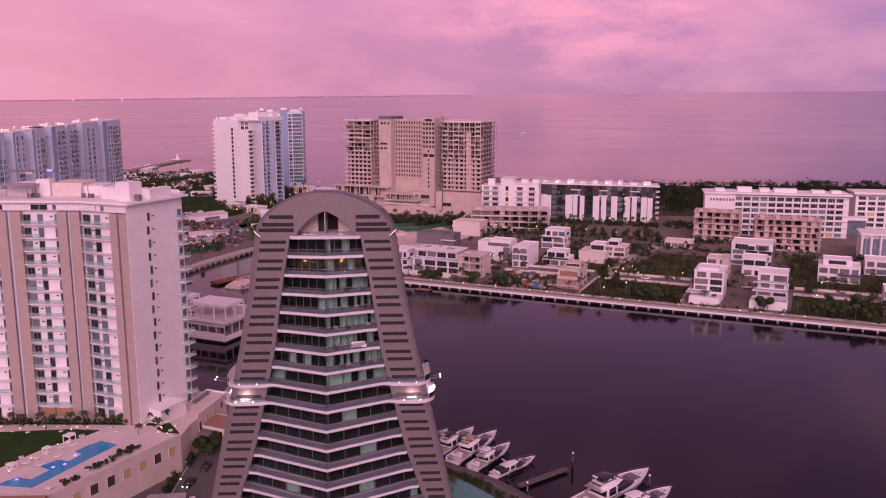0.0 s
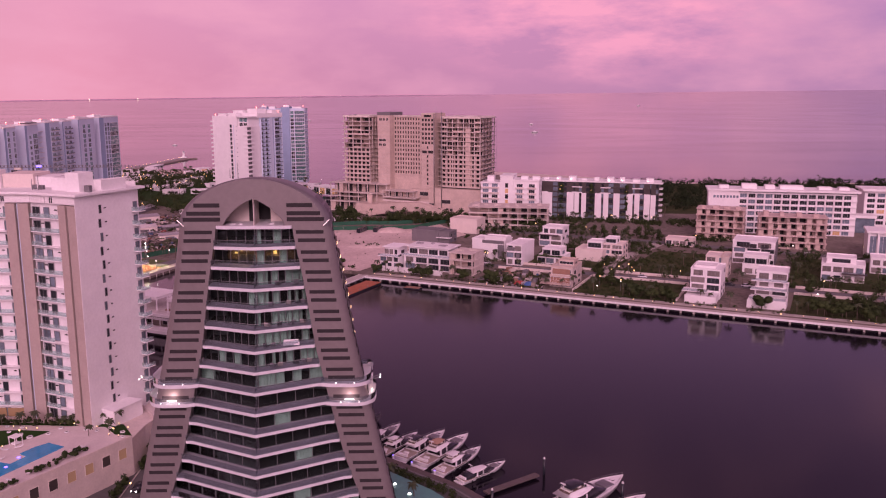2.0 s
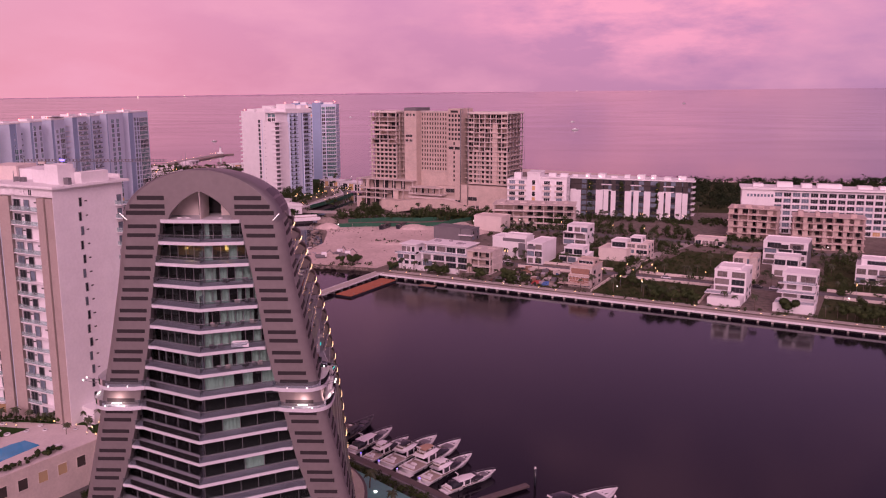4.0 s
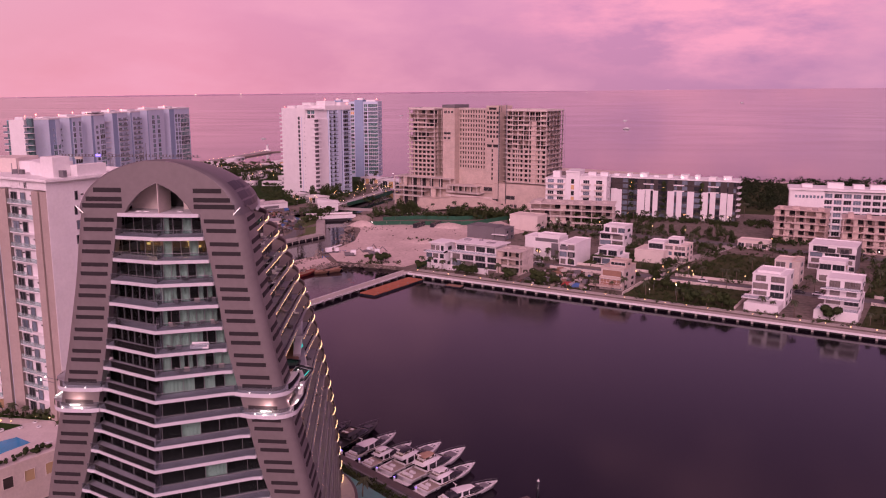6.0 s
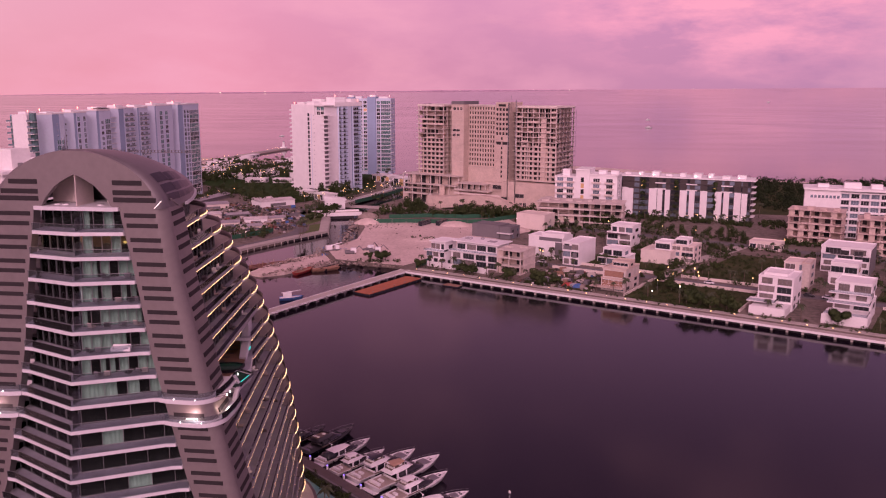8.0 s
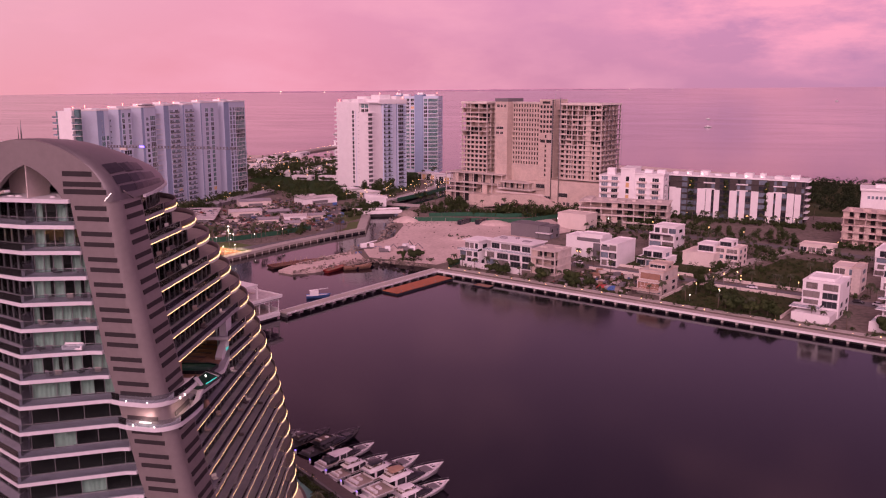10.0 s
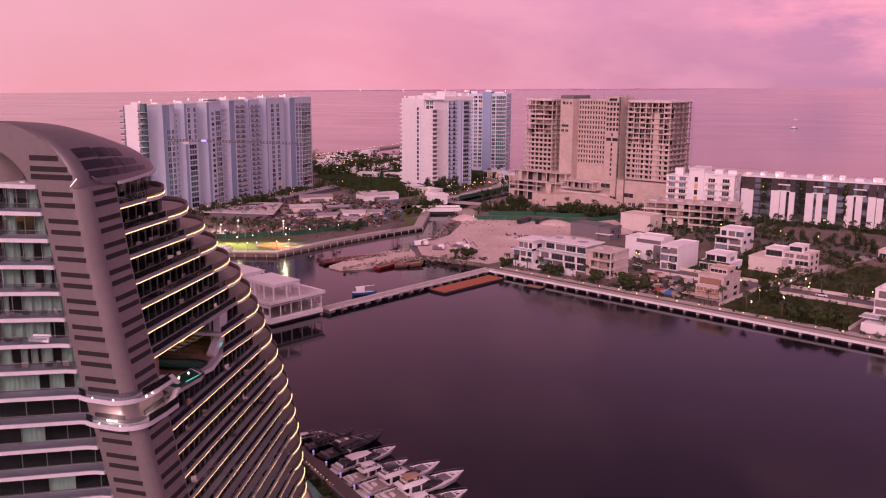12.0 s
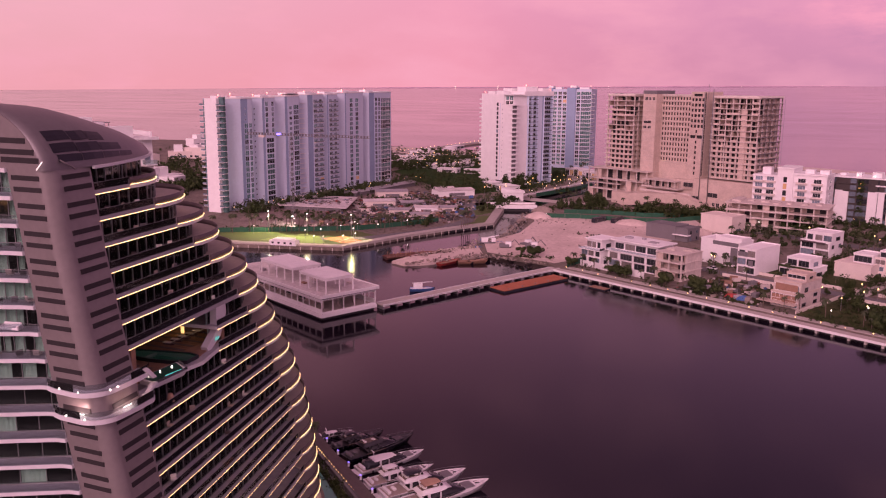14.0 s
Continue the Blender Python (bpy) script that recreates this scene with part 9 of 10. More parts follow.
lh = thing("lighthouse", -314, 1186, 2.6, 0, "small white lighthouse at the end of the jetty", "lighthouse")
put("tower", mesh_of("tower", *tube_data([(0, 0, 0), (0, 0, 3), (0, 0, 7.5)], 2.2, 10, 0.55), "white"), lh)
put("gallery", mesh_of("gallery", *tube_data([(0, 0, 7.5), (0, 0, 8.0)], 1.9, 10), "white"), lh)
put("lantern", mesh_of("lantern", *tube_data([(0, 0, 8.0), (0, 0, 9.6)], 0.9, 8, 0.3), "glass_blue"), lh)
box("base", lh, "white", -4, 4, -3, 3, 0, 1.4)
rb = random.Random(15)
for n in range(36):
    x, y = rb.uniform(-330, -190), rb.uniform(770, 985)
    w = rb.uniform(6, 22)
    s = thing("beach_villa", x, y, 1.8, rb.choice((0, 20, 62)), "low white beach club villa among palms", "villa", "beach villas")
    box("wall", s, "white", 0, w, 0, w * 0.5, 0, 3.6)
    box("roof_slab", s, "white", -0.4, w + 0.4, -0.4, w * 0.5 + 0.4, 3.6, 4.0)
    window(s, w / 2, 0, 0.6, w * 0.5, 2.0, "F", "room" if rb.random() < 0.25 else "dark", "white", 3)
    window(s, w, w * 0.25, 0.6, w * 0.2, 2.0, "R", "dark", "white", 1)
for n, (x, y) in enumerate(((-281, 815), (-284, 852), (-288, 889), (-292, 930), (-297, 972), (-302, 1010))):
    s = thing("beach_villa", x, y, 1.8, 84, "long low white beach villa row with a flat roof", "villa", "beach villas")
    box("wall", s, "white", 0, 31, 0, 9, 0, 3.6)
    box("roof_slab", s, "white", -0.5, 31.5, -0.6, 9.6, 3.6, 4.1)
    for q in range(3):
        window(s, 5 + q * 10.3, 0, 0.5, 6.4, 2.4, "F", "dark", "white", 3)
for x, y, w, d, h in ((-128, 668, 16, 10, 5), (-146, 690, 12, 9, 4), (-85, 770, 30, 14, 7), (-110, 800, 24, 12, 6)):
    s = thing("hotel_lodge", x, y, 1.8, -39, "low white lodge with a lit glazed front", "lodge", "hotel lodges")
    box("wall", s, "white", 0, w, 0, d, 0, h)
    box("roof_slab", s, "white", -0.6, w + 0.6, -0.8, d + 0.4, h, h + 0.4)
    for n in range(4):
        window(s, w * (n + 0.5) / 4, 0, 0.4, w / 5, h - 1.2, "F", "room" if n % 2 else "glass_far", "white", 2)
# coast buildings beyond the hotel roof, seen to the far left
for n in range(28):
    x, y = rb.uniform(-640, -330), rb.uniform(560, 960)
    w = rb.uniform(14, 40)
    s = thing("town_house", x, y, 1.8, rb.choice((10, 75, 40)), "low pale town building on the far shore", "building", "far town buildings")
    box("wall", s, rb.choice(("white", "cream")), 0, w, 0, w * 0.5, 0, rb.uniform(5, 12))
    box("roof_room", s, "white", w * 0.2, w * 0.5, 2, w * 0.35, 5, 14)
    for q in range(3):
        window(s, w * (q + 0.5) / 3, 0, 1.2, w / 5, 2.2, "F", glass_choice(0.1), "white", 2)
# lights on the far shore and boats at sea
for n in range(18):
    a = radians(90 + 32 - n * 2.6 + rb.uniform(-0.3, 0.3))
    put_l = thing("shore_light", 40 + 4870 * math.cos(a), 100 + 4870 * math.sin(a), rim_height(90 - math.degrees(a)) + 1.5, 0, "tiny light on the far coast", "lamp", "shore lights")
    sz = 1.2 if n not in (4, 5) else 3.5
    put("light", BOXES.setdefault(("sl", sz), mesh_of("light", *box_data(-sz, sz, -1, 1, 0, sz * 0.7), "lamp_far")), put_l)
for x, y, L_ in ((905, 3560, 14), (-330, 2600, 10), (-420, 1500, 9), (255, 1900, 16), (-560, 1150, 12), (300, 2300, 12)):
    b = thing("sea_boat", x, y, sea_level(x, y), 20, "small boat far out on the sea", "boat", "boats at sea")
    rows = hull_rows(L_, L_ * 0.3, L_ * 0.14)
    loft("hull", b, "gel" if x != -560 else "hull_dark", rows)
    box("cabin", b, "gel", L_ * 0.25, L_ * 0.6, -L_ * 0.1, L_ * 0.1, L_ * 0.1, L_ * 0.26)

# ---- balcony furniture on the curved tower ----


def chair(x, y, z, yaw, m="curtain"):
    c = thing("balcony_chair", x, y, z, yaw, "low cushioned armchair on a tower balcony", "chair", "balcony chairs")
    box("seat", c, m, -0.4, 0.4, -0.4, 0.4, 0.25, 0.5, 0.06)
    box("backrest", c, m, -0.4, 0.4, 0.3, 0.45, 0.5, 0.95, 0.05)
    for x_ in (-0.35, 0.3):
        for y_ in (-0.35, 0.3):
            box("leg", c, "metal", x_, x_ + 0.06, y_, y_ + 0.06, 0, 0.25)


for k, xs in ((2, (3.5, 6.2)), (3, (2.5, 5.0, 6.5, 7.4)), (4, (1.8, 3.6, 5.4, 7.2)), (5, (1.6, 2.6)), (6, (2.6, 3.6, 6.0, 7.4, 8.0))):
    for n, x in enumerate(xs):
        chair(AX + x, 144.5 + (fold(zk(k)) - 144.5) * (1 - x / inner(zk(k))) + 1.2, zk(k) + 0.5, 160 + 40 * (n % 3), ("grey", "beige_fin", "charcoal")[(n + k) % 3])
so = thing("balcony_sofa", AX + 5.4, 143.6, zk(5) + 0.5, 10, "white outdoor sofa on a balcony", "sofa")
box("seat", so, "gel", -1.2, 1.2, -0.5, 0.4, 0.2, 0.5, 0.06)
box("backrest", so, "gel", -1.2, 1.2, 0.3, 0.5, 0.5, 1.0, 0.06)
for s in (-1, 1):
    box("arm", so, "gel", s * 1.2 - 0.12, s * 1.2 + 0.12, -0.5, 0.5, 0.2, 0.75, 0.05)
rt = random.Random(3)
for k in range(1, 13):
    if k in (7, 8):
        continue
    z = zk(k) + 0.5
    hs, ys = step(k)
    o = outer(z) - 0.9
    for n in range(3):
        t = rt.uniform(0.1, 0.9)
        chair(AX + o + (hs - o) * t - 1.1, 152 + (ys - 152) * t, z, rt.uniform(40, 120), rt.choice(("curtain", "grey", "brown", "beige_fin")))

# ---- planting ----


def leaf_cloud(n, rx, ry, rz, size, seed, lobes=7):
    """Small leaf quads gathered on uneven lobes."""
    rnd = np.random.RandomState(seed)
    centres = rnd.normal(0, 0.42, (lobes, 3)) * (rx, ry, rz * 0.8) + (0, 0, rz * 0.1)
    vs, fs = [], []
    for i in range(n):
        c = centres[rnd.randint(lobes)]
        d = rnd.normal(0, 1, 3)
        d /= np.linalg.norm(d)
        p = c + d * (rx, ry, rz) * 0.48 * rnd.uniform(0.7, 1.05)
        if p[2] < -rz * 0.75:
            p[2] = -rz * 0.75 + rnd.uniform(0, 0.3)
        a, b = rnd.normal(0, 1, 3), rnd.normal(0, 1, 3)
        a = np.cross(d, a) + d * 0.3 * rnd.normal()
        a /= np.linalg.norm(a)
        b = np.cross(d, a)
        s = size * rnd.uniform(0.6, 1.3)
        k = len(vs)
        vs += [p - a * s, p + b * s * 0.55 + d * 0.1 * s, p + a * s, p - b * s * 0.55 + d * 0.1 * s]
        fs.append([k, k + 1, k + 2, k + 3])
    return vs, fs


def tree(h, r, seed, label):
    t = thing("tree", 0, 0, 0, 0, label, "tree", "town trees")
    rnd = random.Random(seed)
    vs, fs = tube_data([(0, 0, -0.2), (0.1, 0, h * 0.3), (0.2, 0.1, h * 0.62)], 0.22, 6, 0.5)
    vs = list(vs)
    for n in range(4):
        a = n * 1.6 + rnd.random()
        v, f = tube_data([(0.1, 0, h * 0.38), (math.cos(a) * r * 0.4, math.sin(a) * r * 0.4, h * 0.6), (math.cos(a) * r * 0.7, math.sin(a) * r * 0.7, h * 0.75)], 0.12, 5, 0.4)
        fs += [[i + len(vs) for i in q] for q in f]
        vs += v
    put("trunk", mesh_of("trunk", vs, fs, "bark", True), t)
    v, f = leaf_cloud(1300, r, r, h * 0.42, 0.40, seed)
    put("crown", mesh_of("crown", [(x, y, z + h * 0.66) for x, y, z in v], f, "leaf"), t)
    return t


def palm(h, seed):
    t = thing("palm_tree", 0, 0, 0, 0, "slender palm with an arching feathery crown", "palm", "palms")
    rnd = random.Random(seed)
    lean = rnd.uniform(0.2, 0.9)
    put("trunk", mesh_of("trunk", *tube_data([(0, 0, -0.2), (lean * 0.15, 0, h * 0.4), (lean * 0.55, 0, h * 0.75), (lean, 0, h)], 0.2, 6, 0.6), "bark", True), t)
    cv, cf = [], []
    for n in range(15):
        a, up, ln = n * 2.4 + rnd.random() * 0.5, rnd.uniform(-0.2, 0.95), rnd.uniform(2.3, 3.1)
        ca, sa = math.cos(a), math.sin(a)
        vs, fs = [], []
        for i in range(7):
            q = i / 6
            rr = ln * q * (1 - 0.18 * q)
            z = h + up * ln * q * 0.75 - ln * q * q * 0.75
            w = 0.52 * math.sin(math.pi * min(1, q * 0.9 + 0.1)) + 0.04
            c = (lean + ca * rr, sa * rr, z)
            vs += [(c[0] - sa * w, c[1] + ca * w, z - w * 0.55), c, (c[0] + sa * w, c[1] - ca * w, z - w * 0.55)]
        for i in range(6):
            fs += [[i * 3, i * 3 + 1, i * 3 + 4, i * 3 + 3], [i * 3 + 1, i * 3 + 2, i * 3 + 5, i * 3 + 4]]
        cf += [[i + len(cv) for i in q] for q in fs]
        cv += vs
    put("crown", mesh_of("crown", cv, cf, "palm"), t)
    return t


def shrub(seed, r=1.6):
    v, f = leaf_cloud(160, r, r, r * 0.8, 0.42, seed, 5)
    me = mesh_of("shrub", [(x, y, z + r * 0.55) for x, y, z in v], f, "leaf")
    return tagged(put("shrub", me), "dense dark green shrub", "shrub", "shrubs")


rv = random.Random(42)


# house footprints, along and inland, kept free
KEEP = [(-4, 40, 19, 42), (35, 53, 20, 46), (29, 54, 63, 83), (52, 65, 54, 80), (66, 84, 65, 84), (50, 68, 115, 134), (86, 104, 12, 44), (82, 110, 82, 106), (151, 169, 10, 42), (152, 167, 67, 84), (178, 196, 10, 42), (168, 184, 82, 98), (160, 186, 108, 132), (204, 228, 80, 100), (226, 246, 110, 128), (230, 249, 24, 42), (-26, 4, 98, 116), (-18, 6, 138, 156), (118, 138, 148, 162)]


def scatter(n, s0, s1, d0, d1):
    out = []
    for _ in range(n):
        s, d = rv.uniform(s0, s1), rv.uniform(d0, d1)
        if any(a <= s <= b and c <= d <= e for a, b, c, e in KEEP) or 48.5 < d < 60 or (153 < d < 163 and s < 240):
            continue
        out.append(quay(s, d))
    return out


T1, T2, T3 = tree(7.0, 3.6, 1, "leafy dark green garden tree"), tree(9.0, 4.6, 2, "broad dark green tree"), tree(5.2, 2.8, 3, "small round-crowned dark tree")
spread(T1, scatter(12, 98, 128, 30, 112) + scatter(30, 190, 330, 60, 150) + scatter(16, 60, 110, 60, 140) + scatter(16, -20, 60, 118, 150), 1.8, (0.55, 0.95), 11)
spread(T2, [quay(s, 164 + rv.uniform(0, 6)) for s in range(30, 120, 7)] + [quay(s, 166 + rv.uniform(-3, 8)) for s in range(-16, 30, 9)] + scatter(2, 104, 124, 26, 48) + scatter(18, 196, 340, 14, 46) + [(-44 + rv.uniform(-9, 9), 610 + rv.uniform(-6, 8)) for _ in range(12)] + [(-10 + n * 4, 596 + rv.uniform(-4, 6) - n * 0.4) for n in range(16)] + [(-118 + rv.uniform(-14, 6), 690 + rv.uniform(-20, 30)) for _ in range(12)], 1.8, (0.7, 1.15), 12)
spread(T3, [quay(rv.uniform(0, 240), rv.uniform(9.5, 15)) for _ in range(24)] + [(rv.uniform(-330, -170), rv.uniform(760, 980)) for _ in range(20)] + [(-100 + rv.uniform(-8, 8), 560 + n * 9) for n in range(8)] + [(-35 + rv.uniform(-5, 5), 446 + rv.uniform(-2, 3)) for _ in range(5)] + [(-52.6 + rv.uniform(-1, 1), 212 + rv.uniform(-2, 2)) for _ in range(2)], 1.8, (0.8, 1.4), 13)
P1, P2 = palm(7.5, 1), palm(9.5, 2)
spread(P1, [quay(s + rv.uniform(-2, 2), 11.5 + rv.uniform(0, 5)) for s in (2, 6, 14, 18, 22, 30, 38, 44, 56, 64, 72, 88, 93, 98, 104, 112, 128, 141, 160, 166, 172, 198, 204, 212, 220, 232)] + scatter(46, -4, 250, 44, 64) + scatter(40, -10, 240, 84, 150) + scatter(30, 40, 60, 46, 62) + [quay(s, 147 + rv.uniform(-2, 3)) for s in range(-16, 90, 6)], 1.8, (0.75, 1.15), 14)
spread(P2, [(-202 + n * 3.6 + rv.uniform(-3, 3), 436 + n * 1.9 + rv.uniform(-4, 7)) for n in range(24)] + [((-92 - 0.05 * n, 505 + n * 3.2) if n < 5 else (-106 + rv.uniform(-5, 6), 530 + n * 7)) for n in range(9)] + [(rv.uniform(-310, -180), rv.uniform(780, 960)) for _ in range(30)] + [(-56 + n * 16, 612 + rv.uniform(-4, 4)) for n in range(8)] + [(100 + n * 11, 645 - n * 3.5) for n in range(9)] + [(-120 + rv.uniform(-20, 30), 760 + rv.uniform(-60, 60)) for _ in range(14)], 1.8, (0.7, 1.05), 15)
P3 = palm(5.0, 3)
spread(P3, [(-63 - n * 3.6 + rv.uniform(-1, 1), 212.2 + rv.uniform(-1.2, 0.4)) for n in range(15)] + [(-64, 207), (-68, 204.5), (-92, 208), (-99, 211)], 11.0, (0.6, 0.95), 16)
P4 = palm(5.5, 5)
spread(P4, [(-20.5, 222.5), (-23.5, 226.5), (-17.5, 226), (4, 196), (10, 188)], 2.4, (0.7, 1.0), 17)
S1, S2 = shrub(5), shrub(6, 1.2)
spread(S1, [(-57.8 + rv.uniform(-0.6, 0.6), 190 + n * 1.6) for n in range(6)] + [(-56.2, 209 - n * 1.3) for n in range(4)], 2.2, (0.7, 1.1), 18)
spread(S2, [on_deck(x, y, 0.1) for x, y in ((-67.6, 192.5), (-66.6, 193.6), (-68.4, 191.4), (-71.4, 185.6), (-70.6, 187), (-72.4, 184.4), (-74.8, 178.2), (-75.6, 177), (-73.8, 179.4), (-69.2, 189), (-66, 195.4))] + [on_deck(-110 + n * 2.4, 212.2 + rv.uniform(-0.8, 0.8), 0.1) for n in range(20)], 11, (0.6, 1.1), 19)
# scrub and mangrove belts, uncountable
def belt(name, label, spots, r, h, seed, per=26, size=0.9, foliage="leaf"):
    vs, fs = [], []
    rnd = np.random.RandomState(seed)
    for x, y in spots:
        v, f = leaf_cloud(per, r * rnd.uniform(0.7, 1.3), r * rnd.uniform(0.7, 1.3), h * rnd.uniform(0.6, 1.2), size, rnd.randint(1 << 30), 3)
        fs += [[i + len(vs) for i in q] for q in f]
        vs += [(p[0] + x, p[1] + y, p[2] + 1.8 + h * 0.6) for p in v]
    tagged(put(name, mesh_of(name, vs, fs, foliage)), label, "foliage", kind="stuff")


belt("mangrove", "dense dark mangrove belt behind the beach", [(x, y) for x, y in [(rv.uniform(165, 620), rv.uniform(640, 835)) for _ in range(1500)] if y > 905 - 0.75 * x or y > 650 and x > 200], 5.0, 4.4, 3, 56, 0.8, "mangrove")
belt("hedge", "dark green hedge along the site fence", [(x, 590 + rv.uniform(0, 12) + 0.1 * x) for x in np.linspace(-30, 60, 120)], 2.2, 3.0, 4, 22, 0.7)
belt("scrub_bushes", "low scrub bushes on the empty plots", [quay(rv.uniform(a, b), rv.uniform(c, d)) for a, b, c, d, n in ((104, 150, 10, 46, 160), (112, 150, 62, 130, 160), (196, 360, 11, 46, 300), (192, 360, 62, 140, 260), (54, 88, 9, 44, 40)) for _ in range(n)], 1.3, 0.8, 5, 26, 0.34)
belt("shore_bushes", "green bushes along the sandy shore", [(-30 + rv.uniform(-14, 8), 443 + rv.uniform(-2, 3)) for _ in range(16)] + [(-20 + rv.uniform(-7, 7), 508 + rv.uniform(-4, 4)) for _ in range(14)] + [(-66 + rv.uniform(-4, 4), 590 + rv.uniform(-10, 14)) for _ in range(24)], 1.6, 1.2, 6, 20, 0.5)
belt("yard_bushes", "weeds and bushes among the yard heaps", [(rv.uniform(-185, -112), rv.uniform(490, 625)) for _ in range(110)] + [(-176 + rv.gauss(0, 7), 570 + rv.gauss(0, 5)) for _ in range(26)] + [(-150 + rv.gauss(0, 10), 600 + rv.gauss(0, 4)) for _ in range(30)] + [(-122 + rv.gauss(0, 4), 530 + rv.gauss(0, 12)) for _ in range(30)] + [(-206 + 88 * t + rv.uniform(-4, 4), 446 + 66 * t + rv.uniform(-6, 4)) for t in np.linspace(0, 1, 60)], 1.8, 1.3, 9, 18, 0.6)
belt("park_bushes", "dark garden bushes around the towers", [(-262 + rv.uniform(-16, 40), rv.uniform(505, 740)) for _ in range(150)] + [(rv.uniform(-160, -100), rv.uniform(655, 800)) for _ in range(120)] + [(rv.uniform(-420, -200), rv.uniform(760, 1000)) for _ in range(260)] + [(rv.uniform(-620, -300), rv.uniform(540, 900)) for _ in range(240)], 3.0, 2.6, 7, 20, 0.9)
ra = random.Random(9)


def foot(n, d0, d1, u0=0, u1=196):
    """Spots in front of the long tower, u along it and d out from it."""
    out = []
    for _ in range(n):
        u, d = ra.uniform(u0, u1), ra.uniform(d0, d1)
        out.append((-240.5 + u * 0.148 + d * 0.989, 497 + u * 0.989 - d * 0.148))
    return out


belt("garden_trees", "dark garden trees along the foot of the long tower", foot(150, 4, 15) + [(ra.uniform(-205, -150), ra.uniform(660, 760)) for _ in range(60)] + [(ra.uniform(-176, -128), ra.uniform(640, 665)) for _ in range(30)], 4.0, 4.6, 21, 44, 0.8)
belt("beach_trees", "dark palms and trees among the beach villas", [(ra.uniform(-300, -205), ra.uniform(770, 930)) for _ in range(170)] + [(-262 + t * 40 + ra.uniform(-16, 16), 780 + t * 150 + ra.uniform(-10, 10)) for t in [ra.random() for _ in range(110)]], 4.2, 5.2, 22, 40, 1.0)
belt("town_trees", "dark tree masses among the far town buildings", [(ra.uniform(-520, -300), ra.uniform(540, 760)) for _ in range(260)] + [(-340 + ra.gauss(0, 22), 600 + ra.gauss(0, 20)) for _ in range(110)], 4.0, 5.0, 23, 30, 1.3)
belt("lodge_trees", "dark planting round the beach towers", [(ra.uniform(-140, -66), ra.uniform(655, 790)) for _ in range(80)] + [(-104 + ra.gauss(0, 7), 612 + ra.gauss(0, 16)) for _ in range(40)] + [(-118 + ra.gauss(0, 5), 508 + ra.gauss(0, 5)) for _ in range(12)], 3.0, 3.2, 24, 34, 0.7)
belt("circle_trees", "dark trees on the road circle by the fence", [(-48 + ra.gauss(0, 9), 604 + ra.gauss(0, 5)) for _ in range(50)] + [(10 + ra.uniform(-40, 60), 598 + ra.gauss(0, 4)) for _ in range(70)], 2.2, 3.6, 25, 34, 0.7)
for p in foot(34, 3, 15):
    copy_thing(lampw, pose(p[0], p[1], 1.85) @ Matrix.Scale(ra.uniform(0.5, 0.9), 4))
for p in foot(26, 3, 16):
    copy_thing(P1, pose(p[0], p[1], 1.8, 0, 0, ra.uniform(0, 360)) @ Matrix.Scale(ra.uniform(0.8, 1.2), 4))
for n in range(30):
    copy_thing(lampw, pose(ra.uniform(-290, -190), ra.uniform(770, 930), 1.85) @ Matrix.Scale(ra.uniform(0.8, 1.3), 4))
for n in range(26):
    t = n / 25
    copy_thing(lampw, pose(-128 + 62 * t + ra.uniform(-8, 8), 650 + 120 * t + ra.uniform(-8, 8), 1.85) @ Matrix.Scale(ra.uniform(0.6, 1.1), 4))
for n in range(16):
    copy_thing(P2, pose(-190 + n * 4.6 + ra.uniform(-2, 2), 447 + n * 3.4 + ra.uniform(-3, 4), 1.8, 0, 0, ra.uniform(0, 360)) @ Matrix.Scale(ra.uniform(0.55, 0.85), 4))
belt("strip_planting", "low green planting behind the promenade deck", [quay(ra.uniform(100, 380), ra.uniform(7.5, 12)) for _ in range(150)] + scatter(60, 0, 100, 8, 18) + scatter(90, 100, 160, 60, 146), 1.3, 1.1, 29, 34, 0.3)
belt("street_hedges", "dark hedges and planting along the streets", [quay(ra.uniform(-10, 250), 62 + ra.gauss(0, 1.5)) for _ in range(90)] + [quay(ra.uniform(-14, 250), 146 + ra.gauss(0, 2)) for _ in range(110)] + [quay(ra.uniform(-14, 120), 167 + ra.gauss(0, 3)) for _ in range(110)] + [quay(ra.uniform(-8, 50), 46 + ra.gauss(0, 1.2)) for _ in range(36)] + [quay(ra.uniform(60, 118), ra.uniform(112, 140)) for _ in range(90)] + [quay(ra.uniform(70, 84), ra.uniform(84, 112)) for _ in range(36)], 1.9, 1.5, 27, 24, 0.6)
belt("plot_trees", "dark leafy trees between the villas", [quay(105 + ra.gauss(0, 5), ra.uniform(60, 112)) for _ in range(14)] + [quay(ra.uniform(192, 250), ra.uniform(62, 80)) for _ in range(24)] + [quay(ra.uniform(186, 204), ra.uniform(84, 140)) for _ in range(30)], 2.6, 3.6, 28, 90, 0.4)
for n in range(60):
    s_, d_ = ra.uniform(-6, 240), ra.choice((ra.uniform(61, 66), ra.uniform(143, 150), ra.uniform(9, 14), ra.uniform(112, 140)))
    if not any(a <= s_ <= b and c <= d_ <= e for a, b, c, e in KEEP):
        copy_thing(P1, pose(*quay(s_, d_), 1.8, 0, 0, ra.uniform(0, 360)) @ Matrix.Scale(ra.uniform(0.7, 1.15), 4))
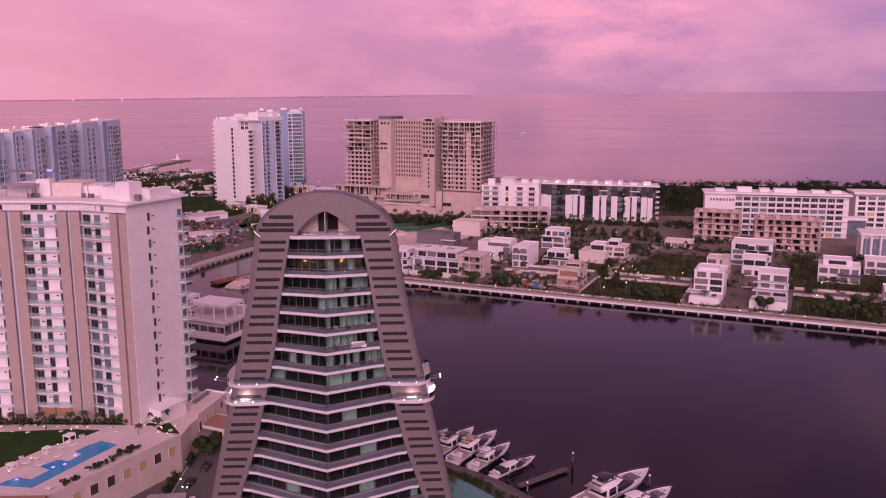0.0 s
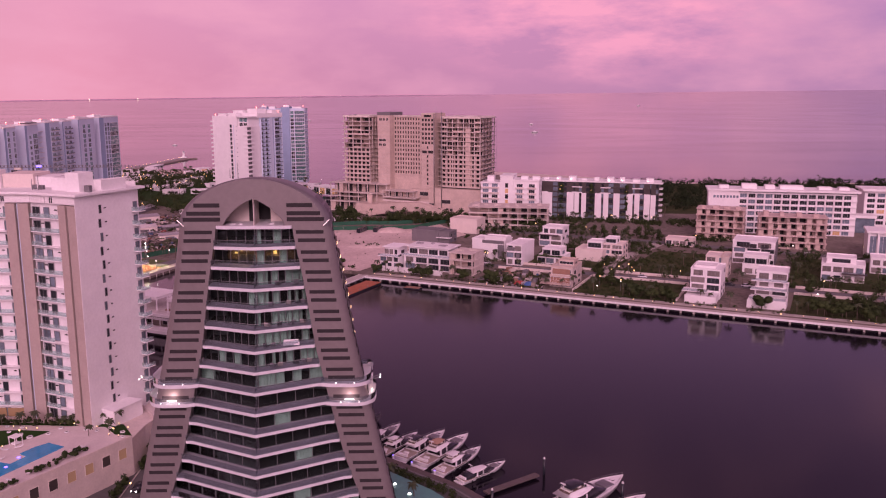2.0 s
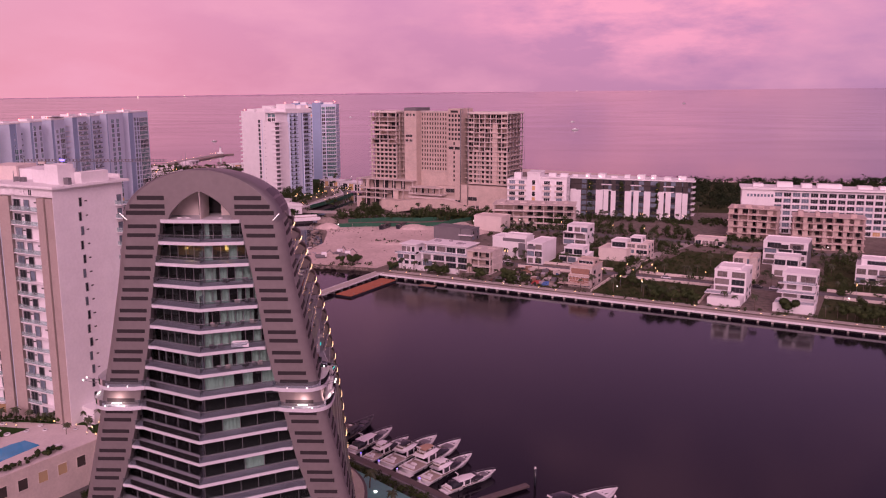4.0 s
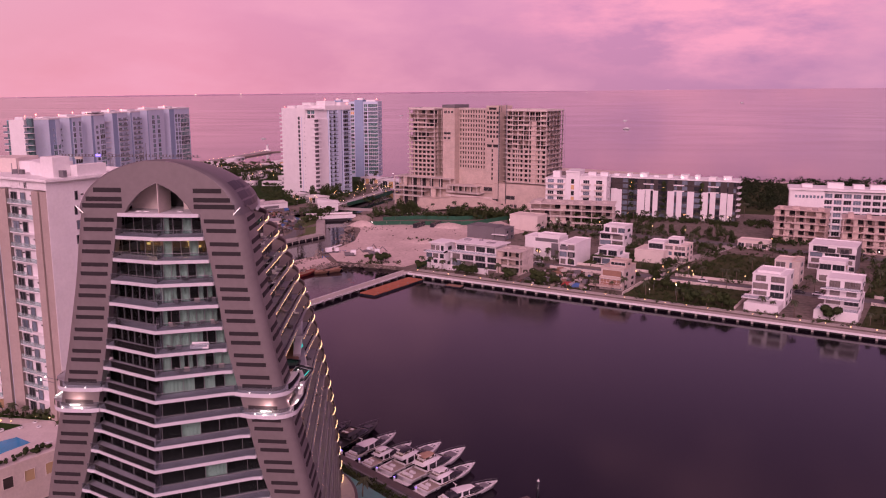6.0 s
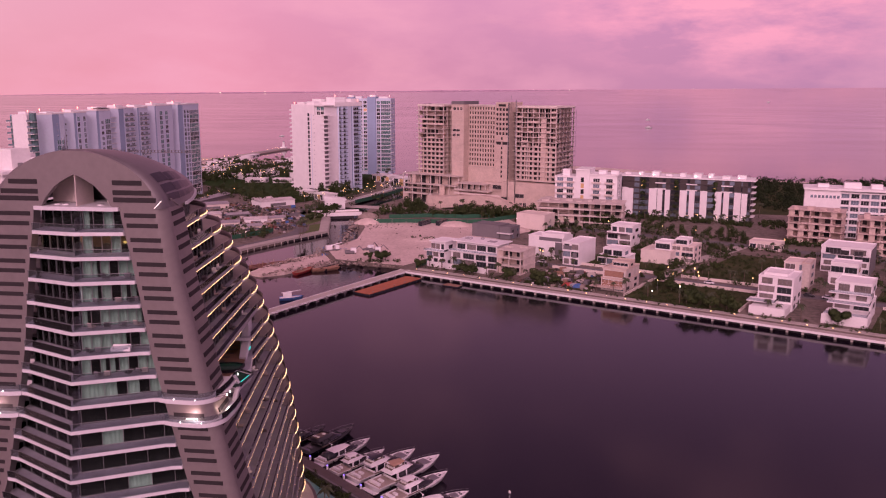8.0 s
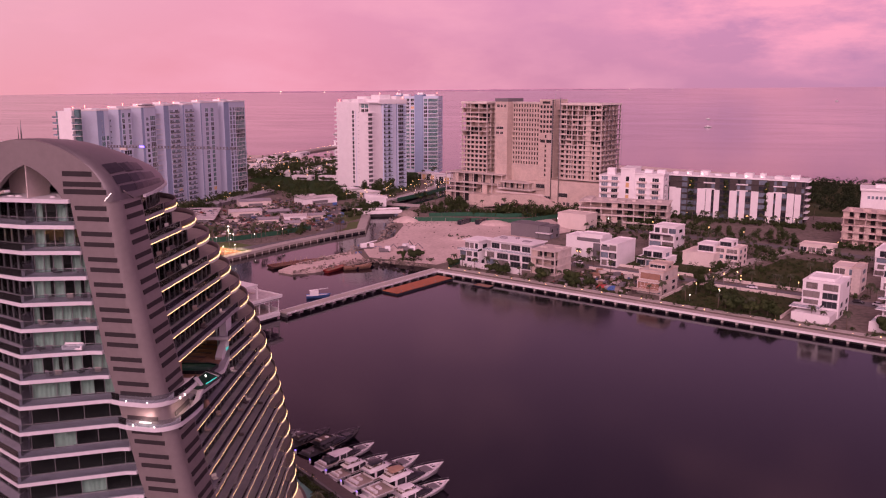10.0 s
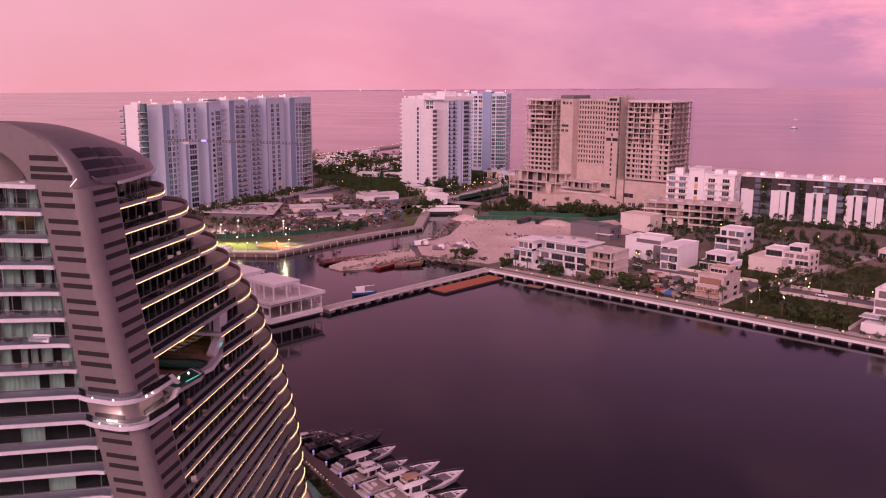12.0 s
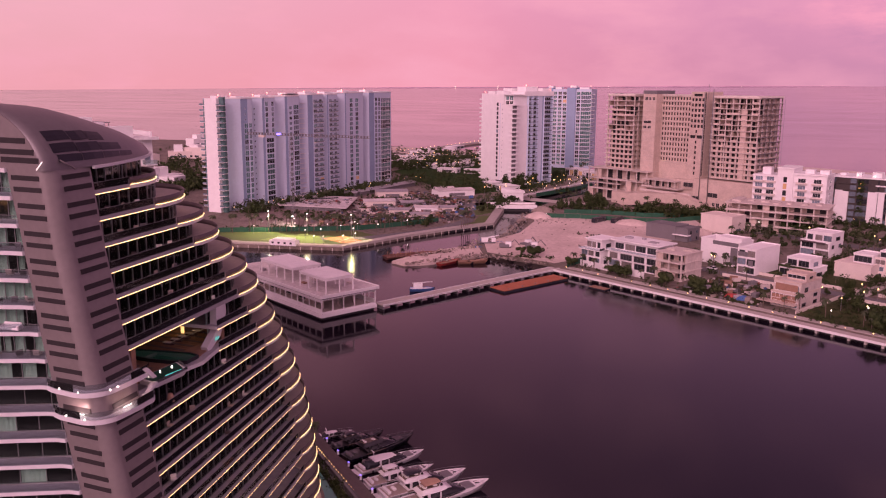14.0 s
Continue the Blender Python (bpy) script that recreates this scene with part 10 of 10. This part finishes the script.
belt("quay_hedge", "dense green hedge between quay and pool terrace", [(x - 4.4 + ra.gauss(0, 0.5), y - 4.6 + ra.gauss(0, 0.5)) for a, b in zip(dockline, dockline[1:-1]) for t in np.linspace(0, 1, 26) for x, y in [(a[0] + (b[0] - a[0]) * t, a[1] + (b[1] - a[1]) * t)]], 1.3, 1.1, 33, 40, 0.28)
belt("garden_planting", "low green planting round the hotel lawn", [(-132 + n * 1.2 + ra.uniform(-0.5, 0.5), 213.4 + ra.uniform(-0.6, 0.6)) for n in range(56)], 0.9, 0.8, 34, 30, 0.22)
bpy.data.objects["garden_planting"].location.z = 9.3


def along_front(x, y, yaw, u0, u1, d0, d1):
    """A spot in front of a building that starts at x, y and runs along yaw."""
    u, d, a = ra.uniform(u0, u1), ra.uniform(d0, d1), radians(yaw)
    return (x + u * math.cos(a) + d * math.sin(a), y + u * math.sin(a) - d * math.cos(a))


belt("block_planting", "dark hedges and shrubs before the apartment blocks", [along_front(96.5, 619.5, -18.5, -6, 88, 3, 17) for _ in range(190)] + [along_front(182.5, 527.5, -22, -4, 70, 3, 12) for _ in range(80)] + [along_front(45, 574, -9, -4, 52, 12, 18) for _ in range(50)] + [along_front(183, 590, -15, 0, 20, -6, 20) for _ in range(60)], 2.0, 2.0, 41, 28, 0.6)
belt("yard_bushes", "dark tangled bushes and weeds about the works yard", [p for x, y, rx, r2, n in ((-205, 508, 16, 4, 26), (-176, 502, 12, 4, 18), (-234, 545, 4, 16, 20), (-158, 572, 10, 5, 14), (-145, 500, 10, 4, 12), (-172, 606, 10, 5, 12), (-196, 588, 12, 4, 14)) for p in patch(ra, n, x, y, rx, r2)], 1.7, 1.7, 47, 24, 0.6)
for n in range(22):
    x, y = along_front(96.5, 619.5, -18.5, -4, 86, 4, 16)
    copy_thing(P1, pose(x, y, 1.8, 0, 0, ra.uniform(0, 360)) @ Matrix.Scale(ra.uniform(0.8, 1.15), 4))
for n in range(10):
    x, y = along_front(96.5, 619.5, -18.5, -2, 84, 2, 8)
    copy_thing(lampw, pose(x, y, 1.85) @ Matrix.Scale(ra.uniform(0.5, 0.8), 4))
